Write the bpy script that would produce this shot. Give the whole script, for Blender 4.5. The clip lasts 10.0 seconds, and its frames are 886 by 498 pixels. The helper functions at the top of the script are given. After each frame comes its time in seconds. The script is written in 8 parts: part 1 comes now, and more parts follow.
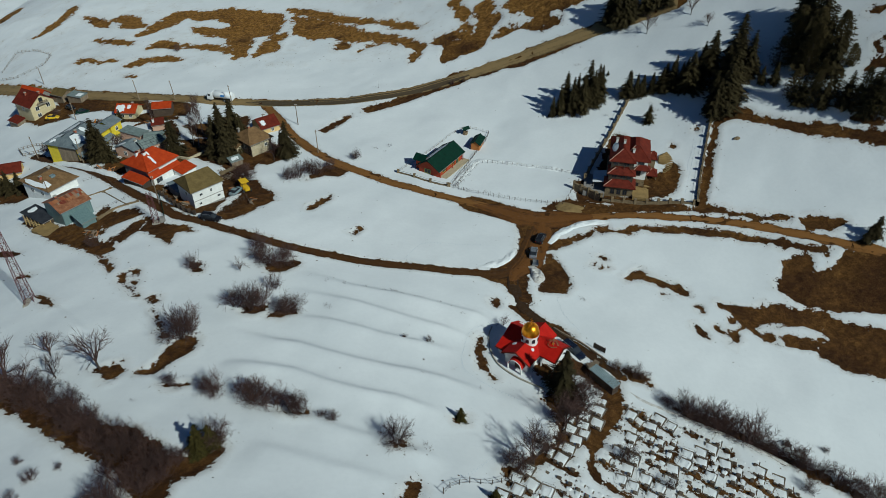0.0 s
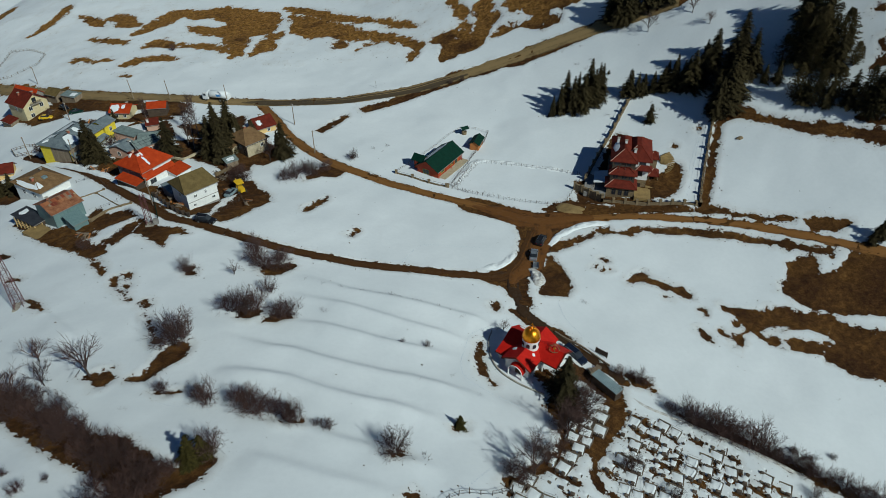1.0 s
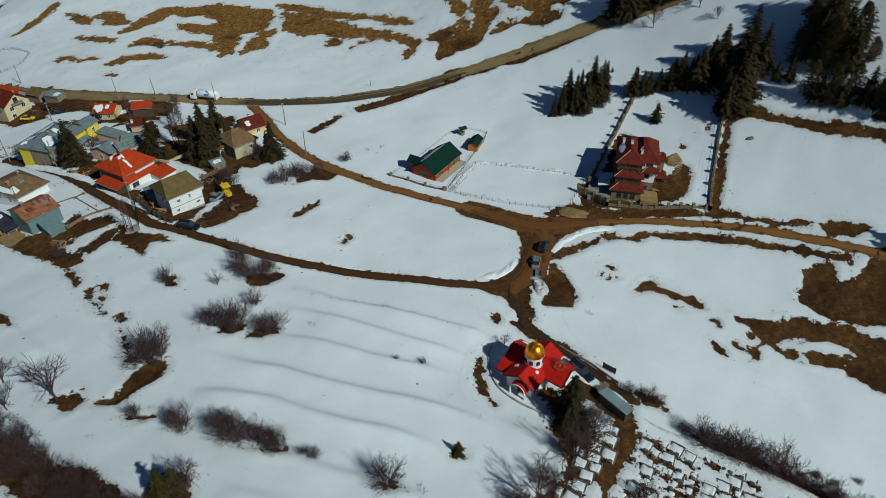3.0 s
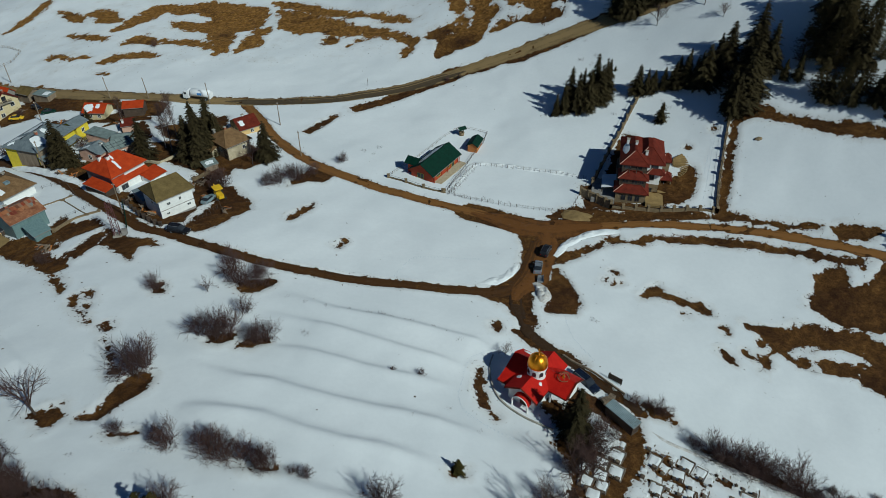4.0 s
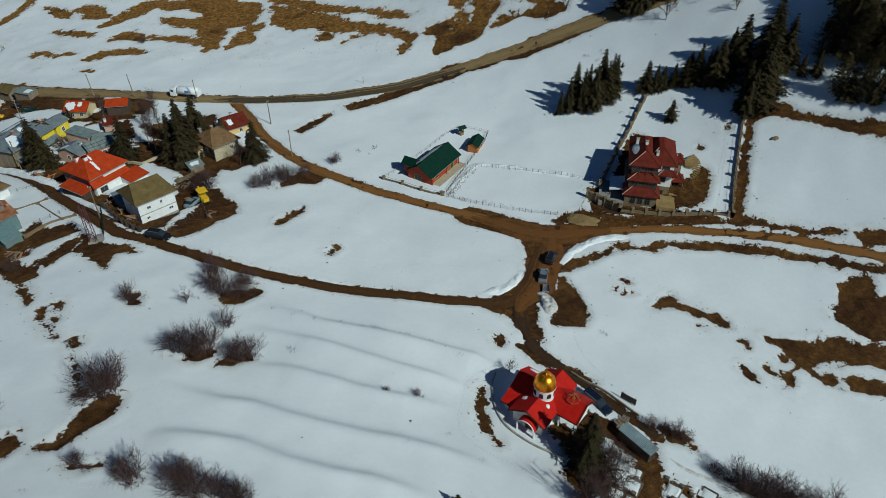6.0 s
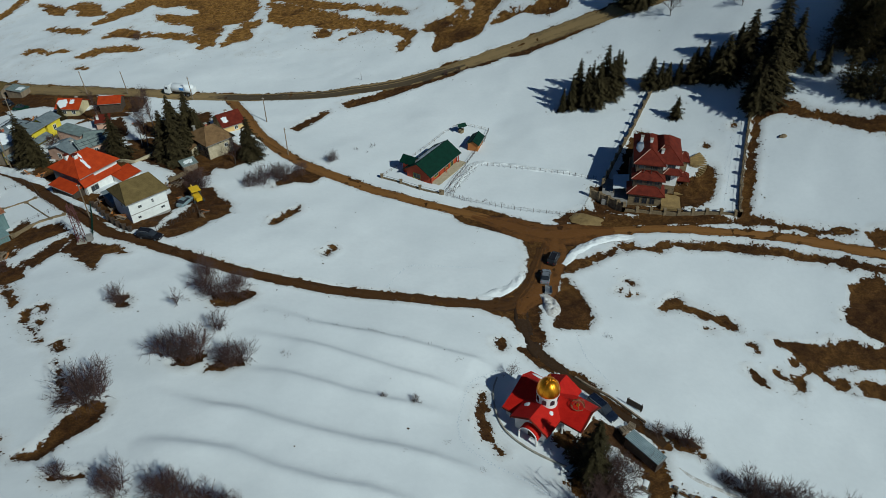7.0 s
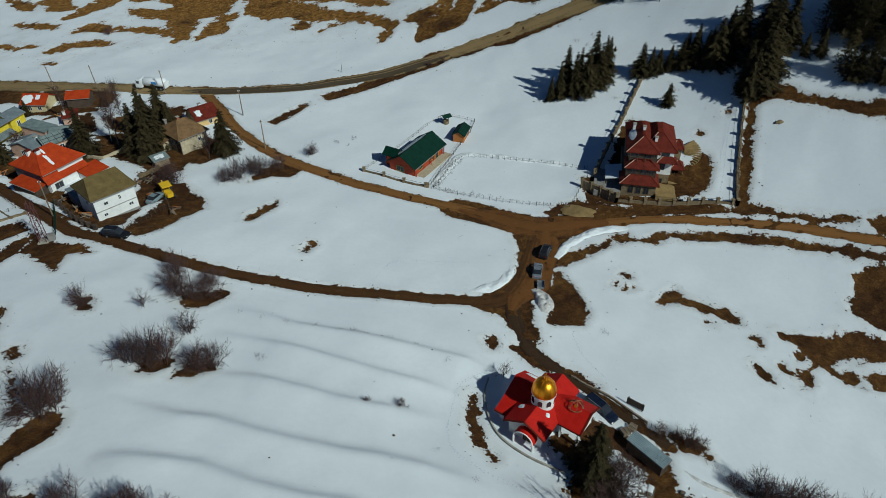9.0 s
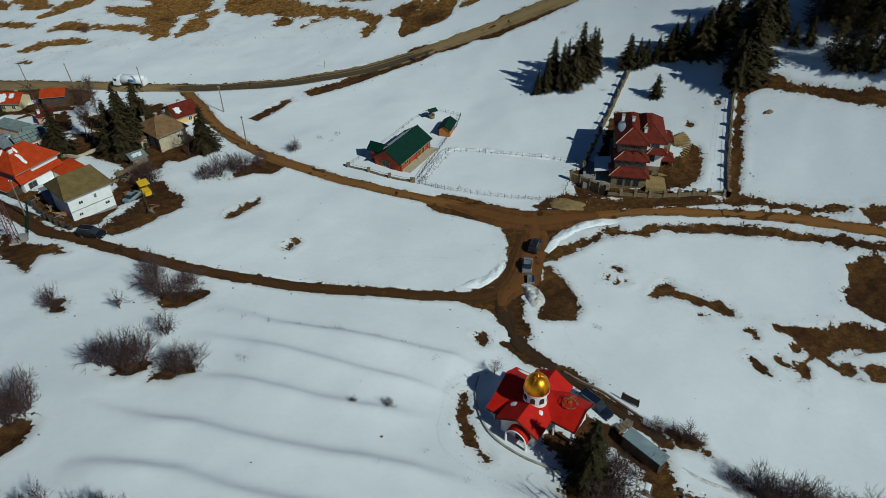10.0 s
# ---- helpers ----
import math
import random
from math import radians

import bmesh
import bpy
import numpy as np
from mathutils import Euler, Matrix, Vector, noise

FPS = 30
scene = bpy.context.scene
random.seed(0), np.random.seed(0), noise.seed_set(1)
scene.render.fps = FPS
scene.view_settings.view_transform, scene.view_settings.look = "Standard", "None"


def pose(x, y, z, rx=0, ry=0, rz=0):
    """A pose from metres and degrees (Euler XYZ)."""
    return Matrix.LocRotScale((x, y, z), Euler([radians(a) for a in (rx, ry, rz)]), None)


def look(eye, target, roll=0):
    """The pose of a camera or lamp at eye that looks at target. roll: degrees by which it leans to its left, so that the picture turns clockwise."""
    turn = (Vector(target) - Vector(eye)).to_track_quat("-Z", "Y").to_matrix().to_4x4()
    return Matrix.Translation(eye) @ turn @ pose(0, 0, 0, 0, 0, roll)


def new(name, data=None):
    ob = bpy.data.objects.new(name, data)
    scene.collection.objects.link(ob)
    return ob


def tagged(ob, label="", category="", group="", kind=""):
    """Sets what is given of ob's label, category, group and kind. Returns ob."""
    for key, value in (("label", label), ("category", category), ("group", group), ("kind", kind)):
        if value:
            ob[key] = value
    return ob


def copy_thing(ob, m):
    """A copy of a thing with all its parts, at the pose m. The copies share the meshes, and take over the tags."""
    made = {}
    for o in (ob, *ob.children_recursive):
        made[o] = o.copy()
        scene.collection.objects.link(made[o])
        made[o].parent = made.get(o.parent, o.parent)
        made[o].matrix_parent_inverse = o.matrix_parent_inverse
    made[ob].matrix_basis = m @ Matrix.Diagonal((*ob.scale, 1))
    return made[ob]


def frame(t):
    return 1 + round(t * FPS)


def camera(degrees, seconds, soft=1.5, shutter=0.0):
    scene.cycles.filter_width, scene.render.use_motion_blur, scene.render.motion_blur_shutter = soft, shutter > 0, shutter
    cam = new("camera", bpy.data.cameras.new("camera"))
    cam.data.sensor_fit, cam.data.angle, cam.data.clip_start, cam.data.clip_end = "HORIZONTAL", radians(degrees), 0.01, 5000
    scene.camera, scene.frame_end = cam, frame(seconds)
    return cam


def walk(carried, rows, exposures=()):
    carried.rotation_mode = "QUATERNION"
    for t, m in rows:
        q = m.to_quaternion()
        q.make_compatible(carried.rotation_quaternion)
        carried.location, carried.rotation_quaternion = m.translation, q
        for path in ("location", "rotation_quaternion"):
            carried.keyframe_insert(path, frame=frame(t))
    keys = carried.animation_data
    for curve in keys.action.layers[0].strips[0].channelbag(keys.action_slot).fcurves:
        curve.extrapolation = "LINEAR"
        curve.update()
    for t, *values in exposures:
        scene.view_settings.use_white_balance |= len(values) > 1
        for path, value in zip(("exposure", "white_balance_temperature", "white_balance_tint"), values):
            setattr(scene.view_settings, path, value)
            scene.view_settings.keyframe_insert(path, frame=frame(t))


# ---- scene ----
cam = camera(65.9, 10.0, soft=0.5)
METRES, EYE, TILT, LEAN, TURN = 40.0, 100.0, -37.0, 0.0, 0.0
ROWS = [
    (0.0, 0.0, 0.0, 0.0, -0.0, 0.0, 0.0),
    (0.5, 0.0014, 0.0323, 0.0057, -0.03, -0.03, 0.06),
    (1.0, 0.0012, 0.0697, 0.0156, -0.09, -0.05, 0.09),
    (1.5, 0.0045, 0.1123, 0.0279, -0.1, -0.07, 0.14),
    (2.0, 0.0053, 0.16, 0.0419, -0.15, -0.1, 0.18),
    (2.5, 0.0082, 0.2174, 0.0492, -0.18, -0.09, 0.21),
    (4.0, 0.0101, 0.4024, 0.0831, -0.31, -0.12, 0.24),
    (4.5, 0.0108, 0.4651, 0.0949, -0.34, -0.13, 0.24),
    (5.0, 0.0123, 0.5245, 0.1047, -0.37, -0.14, 0.24),
    (5.5, 0.0132, 0.5808, 0.1115, -0.38, -0.12, 0.25),
    (7.0, 0.0183, 0.7317, 0.1143, -0.38, -0.04, 0.23),
    (7.5, 0.0201, 0.7764, 0.1095, -0.39, -0.03, 0.25),
    (8.0, 0.0215, 0.8195, 0.1026, -0.71, -0.01, 0.51),
    (8.5, 0.0225, 0.8615, 0.0948, -1.06, 0.0, 0.79),
    (9.0, 0.0233, 0.9028, 0.0845, -1.48, 0.01, 1.13),
    (9.5, 0.0258, 0.9424, 0.0736, -1.96, 0.02, 1.52),
    (10.0, 0.0276, 0.9818, 0.0619, -2.49, 0.02, 1.96),
]
walk(cam, [(t, pose(0, 0, EYE, TILT, LEAN, TURN) @ pose(METRES * x, METRES * y, METRES * z, 90 + pitch, roll, yaw)) for t, x, y, z, yaw, pitch, roll in ROWS],
     [(0, -0.55, 5900, -5), (2.5, -0.56, 5800, -5), (10, -0.62, 5780, -5)])

# ---- world, sun ----
SUN_AZ, SUN_EL = -44.0, 38.0  # degrees from +x, above the horizon
world = bpy.data.worlds.new("world")
scene.world = world
world.use_nodes = True
wn = world.node_tree.nodes
sky = wn.new("ShaderNodeTexSky")
sky.sky_type, sky.sun_disc = "NISHITA", False
sky.sun_elevation, sky.sun_rotation = radians(SUN_EL), radians(90 - SUN_AZ)
sky.altitude, sky.air_density, sky.dust_density, sky.ozone_density = 1200, 1.1, 0.2, 5.0
tint = wn.new("ShaderNodeMix")
tint.data_type, tint.blend_type = "RGBA", "MULTIPLY"
tint.inputs[0].default_value = 1.0
tint.inputs[7].default_value = (0.6, 0.88, 1.24, 1.0)  # clear mountain air: a deep blue sky
world.node_tree.links.new(sky.outputs[0], tint.inputs[6])
world.node_tree.links.new(tint.outputs[2], wn["Background"].inputs[0])
wn["Background"].inputs[1].default_value = 0.031
lamp = bpy.data.lights.new("sun", "SUN")
lamp.energy, lamp.angle, lamp.color = 5.0, radians(0.5), (1.0, 0.95, 0.87)
sun = new("sun", lamp)
sun.matrix_world = look((0, 0, 0), (-math.cos(radians(SUN_AZ)), -math.sin(radians(SUN_AZ)), -math.tan(radians(SUN_EL))))


# ---- materials ----
def material(name, rough=0.8, metal=0.0):
    m = bpy.data.materials.new(name)
    m.use_nodes = True
    b = m.node_tree.nodes["Principled BSDF"]
    b.inputs["Roughness"].default_value, b.inputs["Metallic"].default_value = rough, metal
    return m, m.node_tree, b


def add(nt, kind, **kw):
    n = nt.nodes.new(kind)
    for k, v in kw.items():
        n.inputs[k.replace("_", " ")].default_value = v
    return n


def coords(nt, scale=(1, 1, 1)):
    geo = nt.nodes.new("ShaderNodeNewGeometry")
    if scale == (1, 1, 1):
        return geo.outputs["Position"]
    v = nt.nodes.new("ShaderNodeVectorMath")
    v.operation = "MULTIPLY"
    v.inputs[1].default_value = scale
    nt.links.new(geo.outputs["Position"], v.inputs[0])
    return v.outputs[0]


def noise_tex(nt, vec, scale, detail=4.0, rough=0.6):
    n = add(nt, "ShaderNodeTexNoise", Scale=scale, Detail=detail, Roughness=rough)
    nt.links.new(vec, n.inputs["Vector"])
    return n.outputs["Fac"]


def ramp(nt, fac, stops):
    r = nt.nodes.new("ShaderNodeValToRGB")
    e = r.color_ramp.elements
    while len(e) < len(stops):
        e.new(0.5)
    for el, (p, c) in zip(e, stops):
        el.position, el.color = p, (*c, 1.0)
    nt.links.new(fac, r.inputs[0])
    return r.outputs[0]


def mixcol(nt, fac, a, b, mode="MIX"):
    m = nt.nodes.new("ShaderNodeMix")
    m.data_type, m.blend_type = "RGBA", mode
    for sock, v in ((m.inputs[0], fac), (m.inputs[6], a), (m.inputs[7], b)):
        if isinstance(v, (int, float)):
            sock.default_value = v
        elif isinstance(v, tuple):
            sock.default_value = (*v, 1.0)
        else:
            nt.links.new(v, sock)
    return m.outputs[2]


def calc(nt, op, a, b=0.0, clamp=False):
    m = nt.nodes.new("ShaderNodeMath")
    m.operation, m.use_clamp = op, clamp
    for sock, v in ((m.inputs[0], a), (m.inputs[1], b)):
        if isinstance(v, (int, float)):
            sock.default_value = v
        else:
            nt.links.new(v, sock)
    return m.outputs[0]


def bumped(nt, b, height, strength=0.4, distance=0.05):
    n = add(nt, "ShaderNodeBump", Strength=strength, Distance=distance)
    nt.links.new(height, n.inputs["Height"])
    nt.links.new(n.outputs[0], b.inputs["Normal"])


def plain(name, dark, light, rough=0.8, metal=0.0, scale=1.2, fine=9.0, bump=0.15, stretch=(1, 1, 1), vary=0.12):
    """Weathered paint, wood, stone: two scales of noise between two colours, and a shade of its own for each piece."""
    m, nt, b = material(name, rough, metal)
    p = coords(nt, stretch)
    big, small = noise_tex(nt, p, scale, 3.0), noise_tex(nt, p, fine, 5.0, 0.7)
    f = calc(nt, "ADD", calc(nt, "MULTIPLY", big, 0.55), calc(nt, "MULTIPLY", small, 0.45))
    c = ramp(nt, f, [(0.32, dark), (0.68, light)])
    if vary:
        info = nt.nodes.new("ShaderNodeObjectInfo")
        k = calc(nt, "ADD", calc(nt, "MULTIPLY", info.outputs["Random"], 2 * vary), 1 - vary)
        hsv = nt.nodes.new("ShaderNodeHueSaturation")
        nt.links.new(k, hsv.inputs["Value"])
        nt.links.new(c, hsv.inputs["Color"])
        c = hsv.outputs[0]
    nt.links.new(c, b.inputs["Base Color"])
    if bump:
        bumped(nt, b, small, bump, 0.03)
    return m


def soil_colour(nt, p):
    big, mid, fine = noise_tex(nt, p, 0.09, 4.0), noise_tex(nt, p, 0.8, 6.0, 0.75), noise_tex(nt, p, 4.5, 6.0, 0.8)
    f = calc(nt, "ADD", calc(nt, "MULTIPLY", mid, 0.5), calc(nt, "MULTIPLY", fine, 0.5))
    earth = ramp(nt, f, [(0.36, (0.0085, 0.0036, 0.0012)), (0.5, (0.044, 0.0192, 0.006)), (0.64, (0.11, 0.05, 0.016))])
    grass = ramp(nt, f, [(0.36, (0.017, 0.0075, 0.0022)), (0.5, (0.082, 0.0375, 0.0098)), (0.64, (0.19, 0.095, 0.027))])
    sep = nt.nodes.new("ShaderNodeSeparateXYZ")
    nt.links.new(p, sep.inputs[0])
    hill = calc(nt, "MULTIPLY", calc(nt, "SUBTRACT", sep.outputs[1], 222.0), 0.03, clamp=True)  # dry hill pasture beyond the road
    k = calc(nt, "ADD", big, calc(nt, "MULTIPLY", hill, 0.17))
    hay = ramp(nt, f, [(0.40, (0.036, 0.0155, 0.004)), (0.5, (0.165, 0.08, 0.0185)), (0.60, (0.36, 0.195, 0.052))])
    grass = mixcol(nt, hill, grass, hay)
    return mixcol(nt, ramp(nt, k, [(0.44, (0, 0, 0)), (0.6, (1, 1, 1))]), earth, grass), fine, mid


def ground_material():
    m, nt, b = material("snow_and_soil", 0.75)
    b.inputs["Diffuse Roughness"].default_value = 0.14  # crusty old snow
    p = coords(nt)
    att = nt.nodes.new("ShaderNodeAttribute")
    att.attribute_name = "bare"
    edge = calc(nt, "MULTIPLY", calc(nt, "SUBTRACT", noise_tex(nt, p, 0.5, 8.0, 0.66), 0.5), 4.2)
    spots = calc(nt, "MULTIPLY", calc(nt, "SUBTRACT", noise_tex(nt, p, 2.1, 4.0, 0.6), 0.5), 1.5)
    d = calc(nt, "ADD", att.outputs["Fac"], calc(nt, "ADD", edge, spots))
    mask = calc(nt, "MULTIPLY", calc(nt, "ADD", d, 0.04), 9.0, clamp=True)
    # blades and clods that poke through the thin snow near the bare patches
    poke = calc(nt, "ADD", noise_tex(nt, p, 1.5, 5.0, 0.66), calc(nt, "MULTIPLY", att.outputs["Fac"], 0.042))
    mask = calc(nt, "MAXIMUM", mask, calc(nt, "MULTIPLY", calc(nt, "SUBTRACT", poke, 0.605), 26.0, clamp=True))
    soil, fine, mid = soil_colour(nt, p)
    drift, crust, grain = noise_tex(nt, p, 0.05, 4.0), noise_tex(nt, p, 1.1, 7.0, 0.62), noise_tex(nt, p, 7.0, 4.0, 0.7)
    snow = ramp(nt, drift, [(0.3, (0.635, 0.665, 0.69)), (0.7, (0.715, 0.74, 0.76))])
    snow = mixcol(nt, ramp(nt, crust, [(0.4, (0.0, 0.0, 0.0)), (0.75, (0.22, 0.22, 0.22))]), snow, (0.56, 0.585, 0.61))
    dirt = calc(nt, "MULTIPLY", calc(nt, "ADD", calc(nt, "MULTIPLY", d, 0.55), 1.0), calc(nt, "MULTIPLY", grain, 0.5), clamp=True)
    snow = mixcol(nt, dirt, snow, (0.42, 0.37, 0.3))
    nt.links.new(mixcol(nt, mask, snow, soil), b.inputs["Base Color"])
    nt.links.new(calc(nt, "ADD", 0.6, calc(nt, "MULTIPLY", mask, 0.35)), b.inputs["Roughness"])
    b.inputs["Specular IOR Level"].default_value = 0.14
    h = calc(nt, "ADD", calc(nt, "MULTIPLY", crust, calc(nt, "SUBTRACT", 0.2, calc(nt, "MULTIPLY", mask, 0.1))), calc(nt, "MULTIPLY", fine, calc(nt, "MULTIPLY", mask, 1.4)))
    bumped(nt, b, h, 0.5, 0.3)
    return m


def mud_material(name, dark, light, wet):
    m, nt, b = material(name, 0.9)
    b.inputs["Specular IOR Level"].default_value = 0.18
    p = coords(nt)
    a, f = noise_tex(nt, p, 0.5, 7.0, 0.75), noise_tex(nt, p, 2.4, 6.0, 0.78)
    at = nt.nodes.new("ShaderNodeAttribute")
    at.attribute_name = "across"
    streak = noise_tex(nt, coords(nt, (0.12, 0.12, 0.12)), 3.0, 3.0)
    k = calc(nt, "ADD", calc(nt, "ADD", calc(nt, "MULTIPLY", a, 0.5), calc(nt, "MULTIPLY", f, 0.35)), calc(nt, "MULTIPLY", calc(nt, "SUBTRACT", calc(nt, "ADD", at.outputs["Fac"], calc(nt, "MULTIPLY", streak, 0.5)), 0.65), 0.3))
    c = ramp(nt, k, [(0.33, dark), (0.55, light)])
    nt.links.new(c, b.inputs["Base Color"])
    nt.links.new(ramp(nt, a, [(0.35, (wet, wet, wet)), (0.55, (0.92, 0.92, 0.92))]), b.inputs["Roughness"])
    bumped(nt, b, f, 0.5, 0.12)
    return m


def foliage(name, dark, light):
    m, nt, b = material(name, 0.85)
    b.inputs["Specular IOR Level"].default_value = 0.12
    isl = nt.nodes.new("ShaderNodeNewGeometry")
    info = nt.nodes.new("ShaderNodeObjectInfo")
    n = noise_tex(nt, coords(nt), 1.3, 3.0)
    f = calc(nt, "ADD", calc(nt, "MULTIPLY", isl.outputs["Random Per Island"], 0.5), calc(nt, "ADD", calc(nt, "MULTIPLY", n, 0.4), calc(nt, "MULTIPLY", info.outputs["Random"], 0.25)))
    nt.links.new(ramp(nt, f, [(0.2, dark), (0.9, light)]), b.inputs["Base Color"])
    return m


def roof_metal(name, dark, light, rough=0.45, seam=0.5, metal=0.0, rib=0.14):
    """Sheet or tile roofing with seams running down the slope (object space)."""
    m, nt, b = material(name, rough, metal)
    tc = nt.nodes.new("ShaderNodeTexCoord")
    w = add(nt, "ShaderNodeTexWave", Scale=1.0 / seam * 0.5, Distortion=0.3)
    w.wave_type, w.bands_direction = "BANDS", "X"
    nt.links.new(tc.outputs["Object"], w.inputs["Vector"])
    p = coords(nt)
    big, fine = noise_tex(nt, p, 0.8, 4.0, 0.65), noise_tex(nt, p, 6.0, 5.0, 0.7)
    f = calc(nt, "ADD", calc(nt, "MULTIPLY", big, 0.6), calc(nt, "MULTIPLY", fine, 0.4))
    nt.links.new(ramp(nt, f, [(0.33, dark), (0.66, light)]), b.inputs["Base Color"])
    b.inputs["Specular IOR Level"].default_value = 0.15
    bumped(nt, b, w.outputs["Fac"], rib, 0.06)
    return m


def sheet_material(name):
    """Old roofing sheets, each with its own mixture of rust, bare zinc and faded teal."""
    m, nt, b = material(name, 0.6)
    info = nt.nodes.new("ShaderNodeObjectInfo")
    base = ramp(nt, info.outputs["Random"], [(0.0, (0.2, 0.032, 0.01)), (0.25, (0.3, 0.13, 0.055)), (0.45, (0.06, 0.014, 0.008)), (0.62, (0.34, 0.26, 0.17)), (0.75, (0.13, 0.02, 0.008)), (0.9, (0.24, 0.06, 0.02)), (1.0, (0.14, 0.19, 0.18))])
    p = coords(nt)
    f = noise_tex(nt, p, 1.8, 6.0, 0.75)
    nt.links.new(mixcol(nt, ramp(nt, f, [(0.56, (0, 0, 0)), (0.74, (0.8, 0.8, 0.8))]), base, (0.13, 0.03, 0.012)), b.inputs["Base Color"])
    bumped(nt, b, noise_tex(nt, p, 7.0), 0.2, 0.03)
    return m


